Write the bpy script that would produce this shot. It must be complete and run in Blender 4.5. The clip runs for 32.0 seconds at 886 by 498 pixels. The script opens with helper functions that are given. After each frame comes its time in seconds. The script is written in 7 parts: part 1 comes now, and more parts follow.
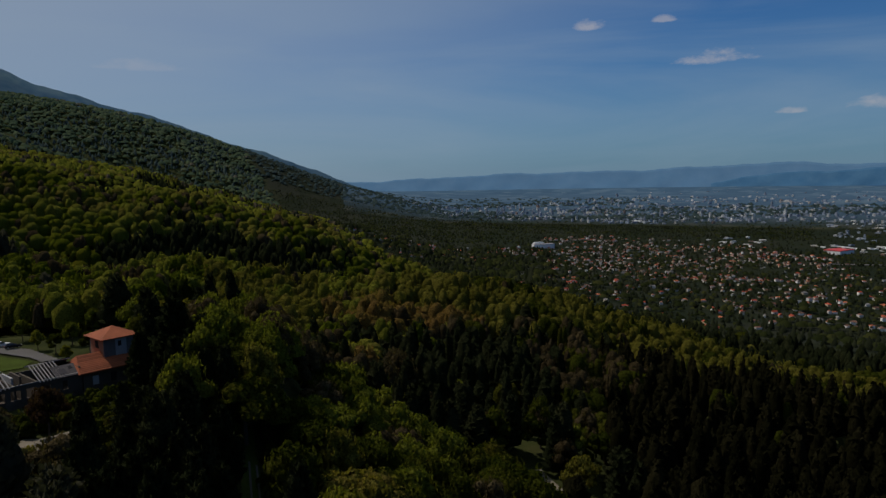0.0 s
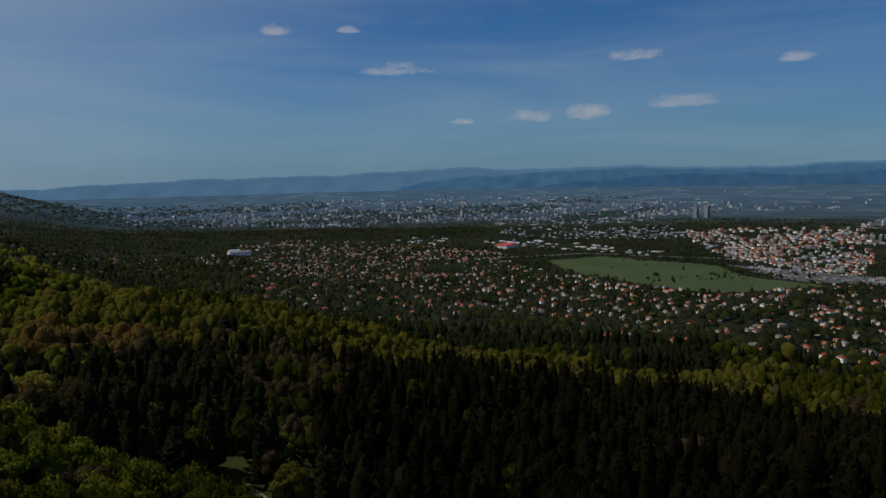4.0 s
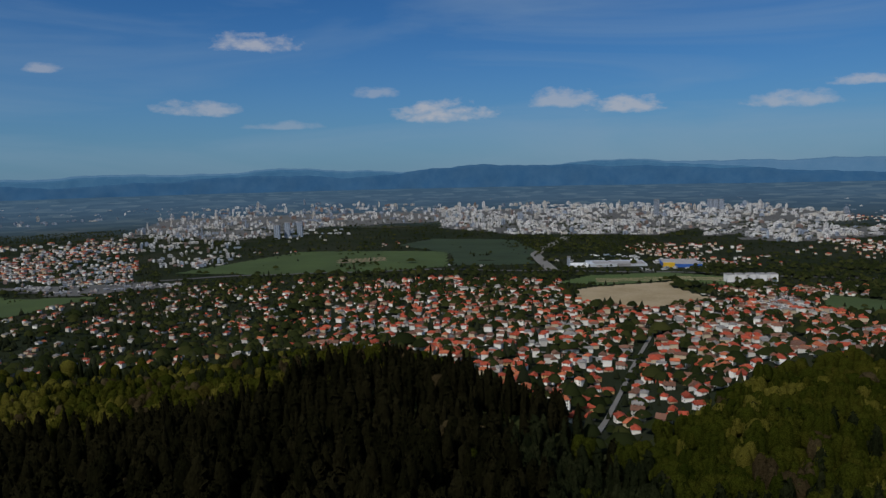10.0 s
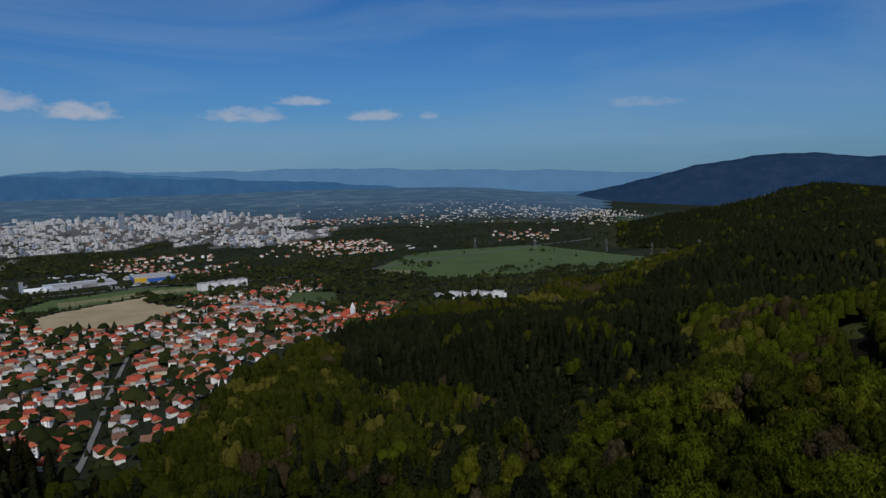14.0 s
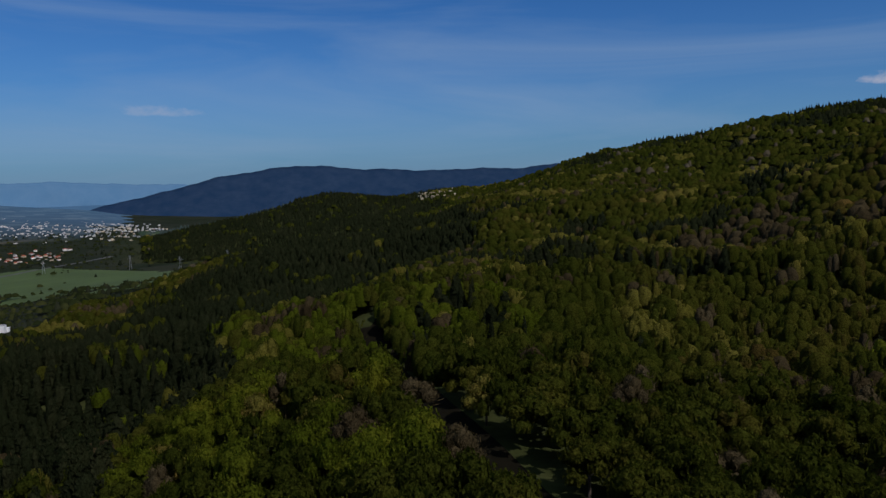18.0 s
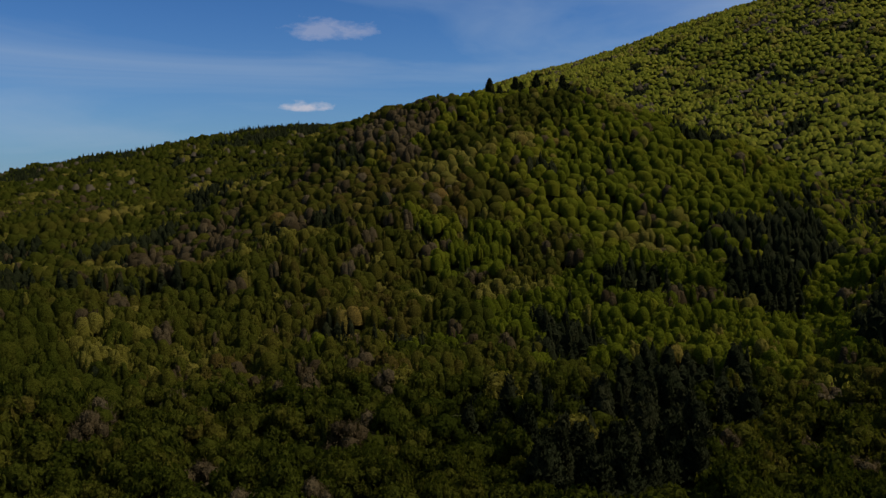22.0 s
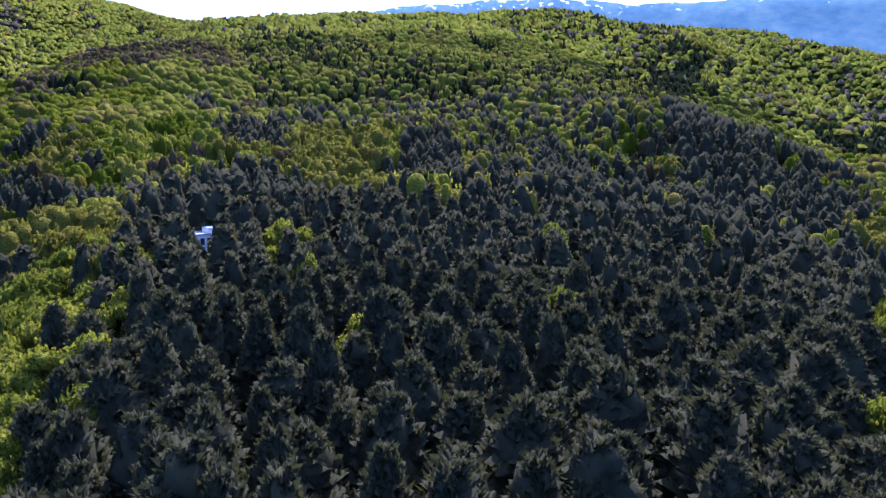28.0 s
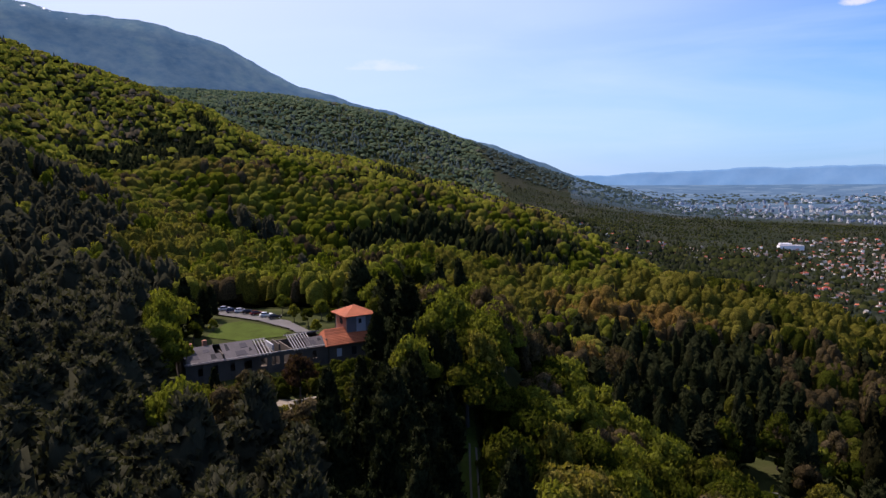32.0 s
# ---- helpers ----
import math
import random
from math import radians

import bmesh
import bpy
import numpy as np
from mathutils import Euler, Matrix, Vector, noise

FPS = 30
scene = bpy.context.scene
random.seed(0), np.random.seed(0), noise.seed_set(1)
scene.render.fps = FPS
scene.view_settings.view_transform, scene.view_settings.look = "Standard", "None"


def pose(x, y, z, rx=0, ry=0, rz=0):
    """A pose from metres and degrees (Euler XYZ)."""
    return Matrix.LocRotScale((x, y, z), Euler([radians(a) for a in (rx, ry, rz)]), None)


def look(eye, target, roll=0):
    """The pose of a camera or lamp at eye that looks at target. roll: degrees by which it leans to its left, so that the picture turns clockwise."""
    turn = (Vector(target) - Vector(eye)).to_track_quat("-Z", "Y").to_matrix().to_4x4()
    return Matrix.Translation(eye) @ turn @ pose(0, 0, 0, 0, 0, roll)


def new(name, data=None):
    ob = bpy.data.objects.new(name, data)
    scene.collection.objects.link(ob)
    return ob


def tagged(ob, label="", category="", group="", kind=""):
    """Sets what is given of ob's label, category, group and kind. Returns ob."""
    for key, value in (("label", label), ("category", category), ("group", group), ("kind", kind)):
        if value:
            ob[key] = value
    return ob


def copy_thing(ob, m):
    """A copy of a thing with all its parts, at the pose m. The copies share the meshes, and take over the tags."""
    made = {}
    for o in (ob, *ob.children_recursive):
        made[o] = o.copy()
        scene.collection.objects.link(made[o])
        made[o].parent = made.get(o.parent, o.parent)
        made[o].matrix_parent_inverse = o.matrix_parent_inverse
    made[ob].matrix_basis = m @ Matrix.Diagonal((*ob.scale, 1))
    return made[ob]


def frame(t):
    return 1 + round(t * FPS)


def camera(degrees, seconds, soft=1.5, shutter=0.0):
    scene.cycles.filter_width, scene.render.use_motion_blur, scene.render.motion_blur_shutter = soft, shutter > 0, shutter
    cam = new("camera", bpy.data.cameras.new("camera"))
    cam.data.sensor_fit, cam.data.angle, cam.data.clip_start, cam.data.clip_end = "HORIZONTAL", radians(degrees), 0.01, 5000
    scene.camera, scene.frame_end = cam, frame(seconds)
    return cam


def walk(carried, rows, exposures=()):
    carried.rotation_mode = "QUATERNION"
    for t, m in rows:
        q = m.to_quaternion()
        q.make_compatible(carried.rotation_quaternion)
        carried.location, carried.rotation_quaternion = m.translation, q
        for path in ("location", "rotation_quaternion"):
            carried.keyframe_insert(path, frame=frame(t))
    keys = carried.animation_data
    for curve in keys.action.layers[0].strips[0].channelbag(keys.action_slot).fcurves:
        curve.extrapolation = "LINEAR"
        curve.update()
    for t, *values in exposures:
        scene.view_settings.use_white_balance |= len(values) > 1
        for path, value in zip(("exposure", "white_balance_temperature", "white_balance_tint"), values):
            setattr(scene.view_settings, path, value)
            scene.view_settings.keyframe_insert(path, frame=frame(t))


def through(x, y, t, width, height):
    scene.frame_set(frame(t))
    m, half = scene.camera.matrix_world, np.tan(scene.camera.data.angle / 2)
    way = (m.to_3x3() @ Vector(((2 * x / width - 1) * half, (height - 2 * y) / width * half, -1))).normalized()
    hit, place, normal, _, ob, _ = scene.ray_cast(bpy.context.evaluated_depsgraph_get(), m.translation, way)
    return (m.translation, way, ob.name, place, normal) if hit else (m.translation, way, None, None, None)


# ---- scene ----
# Camera: it hovers in one place and turns almost once round. Bearings run clockwise from the first view.
EYE = 205.0
cam = camera(64.71, 32.0, soft=1.45)
ROWS = [
    (0, 0.00, -6.22, -1.17),
    (0.5, -2.21, -6.23, -1.15),
    (1, -4.84, -6.24, -1.13),
    (1.5, -7.74, -6.25, -1.14),
    (2, -10.78, -6.26, -1.15),
    (2.5, -14.20, -6.28, -1.18),
    (4.5, -28.43, -6.34, -1.28),
    (5, -32.77, -6.36, -1.29),
    (5.5, -37.30, -6.37, -1.29),
    (6, -41.65, -6.39, -1.30),
    (6.5, -46.09, -6.40, -1.31),
    (7, -50.71, -6.42, -1.31),
    (7.5, -55.46, -6.43, -1.30),
    (8, -60.45, -6.45, -1.29),
    (8.5, -65.25, -6.46, -1.28),
    (9, -70.17, -6.47, -1.28),
    (9.5, -75.25, -6.49, -1.27),
    (10, -80.15, -6.50, -1.26),
    (10.5, -85.77, -6.51, -1.26),
    (11, -90.98, -6.53, -1.27),
    (11.5, -96.82, -6.53, -1.28),
    (12, -102.84, -6.54, -1.30),
    (12.5, -108.29, -6.54, -1.32),
    (13, -113.50, -6.54, -1.34),
    (13.5, -117.92, -6.55, -1.37),
    (14, -121.85, -6.55, -1.40),
    (14.5, -125.86, -6.55, -1.42),
    (16.5, -143.54, -6.57, -1.41),
    (17, -148.60, -6.56, -1.38),
    (17.5, -154.06, -6.53, -1.34),
    (18, -159.37, -6.49, -1.31),
    (18.5, -164.63, -6.44, -1.28),
    (19, -169.65, -6.39, -1.27),
    (19.5, -174.48, -6.34, -1.25),
    (20, -179.48, -6.29, -1.24),
    (20.5, -184.56, -6.24, -1.23),
    (21, -190.10, -6.20, -1.23),
    (21.5, -195.98, -6.16, -1.25),
    (22, -202.49, -6.13, -1.27),
    (22.5, -208.26, -6.10, -1.30),
    (23, -214.35, -6.09, -1.32),
    (23.5, -221.03, -6.09, -1.34),
    (24, -227.94, -6.09, -1.35),
    (24.5, -234.40, -6.13, -1.34),
    (26.5, -263.54, -6.36, -1.30),
    (27, -271.37, -6.42, -1.28),
    (27.5, -278.68, -6.46, -1.25),
    (28, -285.85, -6.49, -1.22),
    (28.5, -292.60, -6.51, -1.19),
    (29, -299.50, -6.52, -1.16),
    (29.5, -306.17, -6.53, -1.12),
    (30, -313.00, -6.52, -1.07),
    (30.5, -320.77, -6.51, -1.03),
    (31, -328.24, -6.50, -0.99),
    (31.5, -334.83, -6.47, -0.96),
    (32, -341.61, -6.44, -0.95),
]
EXPOSURES = [(0.0, -0.66, 6650, 14), (6.0, -0.62, 6600, 11), (13.0, -0.58, 6050, 12), (16.0, -0.56, 6000, 15), (19.0, -0.5, 6050, 19), (22.0, -0.1, 6900, 19), (24.0, 0.55, 7300, 21),
             (26.5, 1.66, 5750, 29), (28.0, 2.3, 5100, 38), (30.0, 2.06, 5200, 36), (31.0, 1.46, 5800, 35), (32.0, 0.87, 6500, 32)]
walk(cam, [(t, pose(0, 0, EYE, 90 + pitch, 0, yaw) @ pose(0, 0, 0, 0, 0, roll)) for t, yaw, pitch, roll in ROWS], EXPOSURES)

# ---- world, sun ----
SUN_BEARING, SUN_HEIGHT = 297.0, 49.0


def nodes_of(tree):
    tree.nodes.clear()

    def add(kind, **values):
        n = tree.nodes.new(kind)
        for key, value in values.items():
            if key in n.inputs:
                n.inputs[key].default_value = value
            else:
                setattr(n, key, value)
        return n
    return add, tree.links.new


def math_node(add, link, op, a, b=None, c=None):
    n = add("ShaderNodeMath", operation=op)
    for i, v in enumerate((a, b, c)):
        if v is None:
            continue
        if isinstance(v, (int, float)):
            n.inputs[i].default_value = v
        else:
            link(v, n.inputs[i])
    return n.outputs[0]


def ramp(add, link, fac, stops):
    n = add("ShaderNodeValToRGB")
    el = n.color_ramp.elements
    while len(el) < len(stops):
        el.new(0.5)
    for e, (p, c) in zip(el, stops):
        e.position, e.color = p, (*c, 1.0) if len(c) == 3 else c
    link(fac, n.inputs[0])
    return n.outputs[0]


def mix(add, link, fac, a, b, blend="MIX"):
    n = add("ShaderNodeMix", data_type="RGBA", blend_type=blend)
    for sock, v in ((n.inputs[0], fac), (n.inputs[6], a), (n.inputs[7], b)):
        if isinstance(v, (int, float)):
            sock.default_value = v
        elif isinstance(v, tuple):
            sock.default_value = (*v, 1.0)
        else:
            link(v, sock)
    return n.outputs[2]


world = bpy.data.worlds.new("sky")
scene.world = world
world.use_nodes = True
add, link = nodes_of(world.node_tree)
sky = add("ShaderNodeTexSky", sky_type="NISHITA", sun_disc=False, sun_elevation=radians(SUN_HEIGHT),
          sun_rotation=radians(SUN_BEARING), altitude=900.0, air_density=1.0, dust_density=0.2, ozone_density=3.0)
coord = add("ShaderNodeTexCoord").outputs["Generated"]
sep = add("ShaderNodeSeparateXYZ")
link(coord, sep.inputs[0])
# bearing (turns) and height (degrees) on the sky dome
bearing = math_node(add, link, "DIVIDE", math_node(add, link, "ARCTAN2", sep.outputs[0], sep.outputs[1]), math.pi / 180)
height = math_node(add, link, "DIVIDE", math_node(add, link, "ARCSINE", sep.outputs[2]), math.pi / 180)
dome = add("ShaderNodeCombineXYZ")
link(bearing, dome.inputs[0])
link(height, dome.inputs[1])
# thin high cirrus in streaks
streak = add("ShaderNodeMapping")
streak.inputs["Scale"].default_value = (1.6, 1.6, 11.0)
streak.inputs["Rotation"].default_value = (radians(4), radians(-5), 0)
link(coord, streak.inputs[0])
cirrus = add("ShaderNodeTexNoise", Scale=1.0, Detail=7.0, Roughness=0.55, Distortion=0.8)
link(streak.outputs[0], cirrus.inputs["Vector"])
veil = ramp(add, link, cirrus.outputs[0], [(0.42, (0, 0, 0)), (0.75, (0.38, 0.38, 0.38))])
# heaped clouds: bearing, height, half width, half height in degrees, strength
CLOUDS = [
    (11.8, 11.1, 1.3, 0.5, 0.7), (17.4, 11.2, 0.9, 0.35, 0.6), (21.0, 8.2, 3.3, 0.65, 0.85), (26.4, 4.0, 1.1, 0.3, 0.6),
    (32.0, 4.2, 2.0, 0.6, 0.6), (36.5, 4.4, 2.0, 0.7, 0.7), (40.0, 8.6, 2.2, 0.5, 0.6), (43.5, 5.0, 3.0, 0.6, 0.5),
    (51.0, 7.6, 1.4, 0.4, 0.6), (61.5, 5.0, 3.2, 0.7, 0.7), (65.8, 10.0, 3.6, 1.0, 0.9), (68.0, 3.7, 3.0, 0.4, 0.4),
    (75.3, 6.2, 2.4, 0.5, 0.5), (80.6, 4.6, 4.6, 1.0, 1.0), (90.0, 5.4, 3.0, 0.9, 0.7), (95.0, 4.7, 3.4, 0.8, 0.9), (106.5, 4.5, 3.8, 0.7, 0.7),
    (110.8, 5.6, 2.0, 0.5, 0.8), (116.5, 4.4, 2.4, 0.5, 0.7), (121.0, 4.3, 1.4, 0.35, 0.6), (138.0, 4.8, 3.0, 0.5, 0.4),
    (192.0, 5.6, 2.3, 0.55, 0.9), (194.0, 11.4, 4.0, 1.0, 0.35), (337.0, 8.3, 3.5, 0.5, 0.25)]
puff = add("ShaderNodeTexNoise", Scale=0.9, Detail=8.0, Roughness=0.62)
puff_map = add("ShaderNodeMapping")
puff_map.inputs["Scale"].default_value = (52.0, 52.0, 120.0)
link(coord, puff_map.inputs[0])
link(puff_map.outputs[0], puff.inputs["Vector"])
heap = add("ShaderNodeTexNoise", Scale=0.32, Detail=2.0)
link(puff_map.outputs[0], heap.inputs["Vector"])
billow = math_node(add, link, "MULTIPLY", math_node(add, link, "SUBTRACT", math_node(add, link, "ADD", math_node(add, link, "MULTIPLY", puff.outputs[0], 0.6), math_node(add, link, "MULTIPLY", heap.outputs[0], 0.5)), 0.56), 4.2)
cover = None
for a0, h0, wide, tall, dense in CLOUDS:
    da = math_node(add, link, "DIVIDE", math_node(add, link, "SUBTRACT", bearing, a0 if a0 <= 180 else a0 - 360), wide)
    rise = math_node(add, link, "DIVIDE", math_node(add, link, "SUBTRACT", height, h0 - 0.3 * tall), 1.25 * tall)
    dh = math_node(add, link, "MAXIMUM", rise, math_node(add, link, "MULTIPLY", rise, -2.2))
    d2 = math_node(add, link, "ADD", math_node(add, link, "MULTIPLY", da, da), math_node(add, link, "MULTIPLY", dh, dh))
    body = math_node(add, link, "ADD", math_node(add, link, "SUBTRACT", 1.0, d2), billow)
    one = math_node(add, link, "MULTIPLY", math_node(add, link, "MINIMUM", math_node(add, link, "MAXIMUM", body, 0.0), 1.0), dense)
    cover = one if cover is None else math_node(add, link, "MAXIMUM", cover, one)
heaps = math_node(add, link, "MULTIPLY", cover, 0.75)
deep = mix(add, link, 1.0, sky.outputs[0], (0.33, 0.78, 1.22), "MULTIPLY")
low = math_node(add, link, "POWER", math_node(add, link, "SUBTRACT", 1.0, math_node(add, link, "MINIMUM", math_node(add, link, "MAXIMUM", math_node(add, link, "DIVIDE", height, 16.0), 0.0), 1.0)), 2.2)
deep = mix(add, link, math_node(add, link, "MULTIPLY", low, 0.75), deep, (2.5, 4.25, 6.1))
to_sun = add("ShaderNodeVectorMath", operation="DOT_PRODUCT")
link(coord, to_sun.inputs[0])
to_sun.inputs[1].default_value = (math.sin(radians(SUN_BEARING)) * math.cos(radians(SUN_HEIGHT)), math.cos(radians(SUN_BEARING)) * math.cos(radians(SUN_HEIGHT)), math.sin(radians(SUN_HEIGHT)))
aureole = ramp(add, link, to_sun.outputs["Value"], [(0.22, (0, 0, 0)), (0.75, (0.86, 0.86, 0.86))])
deep = mix(add, link, aureole, deep, (5.3, 6.7, 8.1))
with_veil = mix(add, link, veil, deep, (4.8, 6.6, 8.4))
with_cloud = mix(add, link, heaps, with_veil, (8.6, 8.6, 9.0))
back = add("ShaderNodeBackground", Strength=0.075)
link(with_cloud, back.inputs[0])
link(back.outputs[0], add("ShaderNodeOutputWorld").inputs[0])

sun = new("sun", bpy.data.lights.new("sun", "SUN"))
sun.data.energy, sun.data.angle, sun.data.color = 4.0, radians(0.6), (1.0, 0.94, 0.85)
a, e = radians(SUN_BEARING), radians(SUN_HEIGHT)
sun.matrix_world = look((0, 0, 0), (-math.sin(a) * math.cos(e), -math.cos(a) * math.cos(e), -math.sin(e)))

# ---- materials ----
def material(name, colour, rough=0.85, vary=0.25, scale=0.15, fine=2.0, bump=0.3, per="object", metal=0.0, second=None):
    """A matt surface whose colour varies at two scales and from piece to piece."""
    m = bpy.data.materials.new(name)
    m.use_nodes = True
    add, link = nodes_of(m.node_tree)
    geo = add("ShaderNodeNewGeometry")
    big = add("ShaderNodeTexNoise", Scale=scale, Detail=4.0)
    small = add("ShaderNodeTexNoise", Scale=fine, Detail=5.0, Roughness=0.65)
    for n in (big, small):
        link(geo.outputs["Position"], n.inputs["Vector"])
    rnd = add("ShaderNodeObjectInfo").outputs["Random"] if per == "object" else geo.outputs["Random Per Island"]
    total = math_node(add, link, "ADD", math_node(add, link, "ADD", math_node(add, link, "MULTIPLY", big.outputs[0], 0.9),
                      math_node(add, link, "MULTIPLY", small.outputs[0], 0.6)), math_node(add, link, "MULTIPLY", rnd, 0.5))
    dark = tuple(c * (1 - vary) for c in colour)
    light = second or tuple(min(1, c * (1 + vary)) for c in colour)
    col = ramp(add, link, math_node(add, link, "MULTIPLY", total, 0.5), [(0.3, dark), (0.5, colour), (0.72, light)])
    p = add("ShaderNodeBsdfPrincipled", Roughness=rough, Metallic=metal)
    p.inputs["Specular IOR Level"].default_value = 0.25
    link(col, p.inputs["Base Color"])
    if bump:
        b = add("ShaderNodeBump", Strength=bump, Distance=0.1)
        link(small.outputs[0], b.inputs["Height"])
        link(b.outputs[0], p.inputs["Normal"])
    link(p.outputs[0], add("ShaderNodeOutputMaterial").inputs[0])
    return m


LEAF = 0.88  # how dark all foliage is


def leaf_material(name, stops, through=0.35, patch=0.012, relief=0.0, lumps=0.9, upright=1.0):
    """Foliage: a tint for each tree, drifts of colour over the slope, a shade of its own for each clump, and light passing through."""
    m = bpy.data.materials.new(name)
    m.use_nodes = True
    add, link = nodes_of(m.node_tree)
    geo = add("ShaderNodeNewGeometry")
    tint = add("ShaderNodeAttribute", attribute_name="tint").outputs["Fac"]
    drift = add("ShaderNodeTexNoise", Scale=patch, Detail=3.0)
    link(geo.outputs["Position"], drift.inputs["Vector"])
    own = add("ShaderNodeObjectInfo").outputs["Random"]
    f = math_node(add, link, "ADD", math_node(add, link, "MULTIPLY", tint, 0.55), math_node(add, link, "MULTIPLY", drift.outputs[0], 0.55))
    f = math_node(add, link, "ADD", f, math_node(add, link, "MULTIPLY", math_node(add, link, "SUBTRACT", geo.outputs["Random Per Island"], 0.5), 0.22))
    f = math_node(add, link, "ADD", f, math_node(add, link, "MULTIPLY", math_node(add, link, "SUBTRACT", own, 0.5), 0.3))
    col = ramp(add, link, f, [(at_, tuple(LEAF * c for c in tone)) for at_, tone in stops])
    if relief:
        # relief also paints the dark gaps between sprays into the colour
        sprays = add("ShaderNodeTexNoise", Scale=1.7, Detail=4.0, Roughness=0.8)
        grow = add("ShaderNodeMapping")
        grow.inputs["Scale"].default_value = (1.0, 1.0, upright)
        link(geo.outputs["Position"], grow.inputs[0])
        link(grow.outputs[0], sprays.inputs["Vector"])
        col = mix(add, link, 1.0, col, ramp(add, link, sprays.outputs[0], [(0.36, (1 - relief, 1 - relief, 1 - relief)), (0.5, (0.95, 0.95, 0.95)), (0.66, (1 + 0.6 * relief, 1 + 0.6 * relief, 1 + 0.6 * relief))]), "MULTIPLY")
    d = add("ShaderNodeBsdfDiffuse")
    tr = add("ShaderNodeBsdfTranslucent")
    if relief:
        clumps = add("ShaderNodeTexNoise", Scale=lumps, Detail=3.0, Roughness=0.6)
        link(grow.outputs[0], clumps.inputs["Vector"])
        b = add("ShaderNodeBump", Strength=min(1.0, 1.5 * relief), Distance=1.5)
        link(clumps.outputs[0], b.inputs["Height"])
        link(b.outputs[0], d.inputs["Normal"])
    link(col, d.inputs[0])
    link(mix(add, link, 1.0, col, (1.15, 1.2, 0.6), "MULTIPLY"), tr.inputs[0])
    s = add("ShaderNodeMixShader", Fac=through)
    link(d.outputs[0], s.inputs[1])
    link(tr.outputs[0], s.inputs[2])
    link(s.outputs[0], add("ShaderNodeOutputMaterial").inputs[0])
    return m


PINE = leaf_material("pine_needles", [(0.25, (0.039, 0.039, 0.023)), (0.55, (0.043, 0.043, 0.0255)), (0.85, (0.050, 0.048, 0.028))], 0.3, 0.012, 0.12, 1.6, 0.5)
# next two are darkened from the pine: deep shade put into the colour
DARKENED_PINE = leaf_material("darkened_pine_needles", [(0.25, (0.0105, 0.0145, 0.006)), (0.55, (0.017, 0.0215, 0.0088)), (0.85, (0.028, 0.031, 0.013))], 0.15, 0.012, 0.6, 1.6, 0.45)
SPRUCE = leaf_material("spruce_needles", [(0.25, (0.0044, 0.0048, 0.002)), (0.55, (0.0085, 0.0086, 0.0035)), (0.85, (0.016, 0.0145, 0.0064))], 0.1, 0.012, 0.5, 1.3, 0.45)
BROAD = leaf_material("spring_leaves", [(0.2, (0.028, 0.038, 0.0048)), (0.5, (0.052, 0.061, 0.0078)), (0.75, (0.077, 0.075, 0.0108)), (0.95, (0.085, 0.061, 0.015))], 0.4, 0.012, 0.75, 1.1)
GOLD = leaf_material("young_beech_leaves", [(0.25, (0.125, 0.115, 0.018)), (0.55, (0.17, 0.152, 0.028)), (0.8, (0.19, 0.13, 0.032)), (1.0, (0.19, 0.115, 0.034))], 0.4, 0.012, 0.75, 1.1)
# brighter copy of the spring leaves: hillside light put into the colour
HILL = leaf_material("brightened_hill_leaves", [(0.2, (0.090, 0.105, 0.0136)), (0.5, (0.150, 0.162, 0.0208)), (0.75, (0.205, 0.195, 0.028)), (0.95, (0.20, 0.145, 0.04))], 0.4, 0.012, 0.7, 1.1)
# lighter copy for distant slopes: their hazy brightness put into the colour
HAZE_LIT = leaf_material("haze_lit_leaves", [(0.2, (0.125, 0.145, 0.0168)), (0.5, (0.18, 0.195, 0.0228)), (0.75, (0.235, 0.232, 0.03)), (0.95, (0.27, 0.21, 0.054))], 0.4, 0.006, 0.5, 0.6)
# step between spring and hill leaves, brightness likewise put into the colour
BRIGHT_BROAD = leaf_material("brightened_spring_leaves", [(0.2, (0.060, 0.078, 0.006)), (0.5, (0.102, 0.120, 0.0096)), (0.75, (0.14, 0.139, 0.012)), (0.95, (0.142, 0.10, 0.018))], 0.4, 0.012, 0.65, 1.0)
BARE = leaf_material("bare_twigs", [(0.25, (0.058, 0.043, 0.020)), (0.55, (0.086, 0.066, 0.032)), (0.9, (0.125, 0.1, 0.054))], 0.3, 0.012, 0.6, 1.4)
GARDEN = leaf_material("garden_leaves", [(0.25, (0.011, 0.016, 0.006)), (0.55, (0.024, 0.031, 0.010)), (0.9, (0.056, 0.059, 0.018))], 0.25)
BARK = material("bark", (0.075, 0.058, 0.045), 0.95, 0.35, 0.6, 6.0, 0.6)

# ---- the lie of the land ----
RINGS = (20, 70, 130, 220, 350, 520, 720, 1000, 1450, 2100, 3000, 4700)
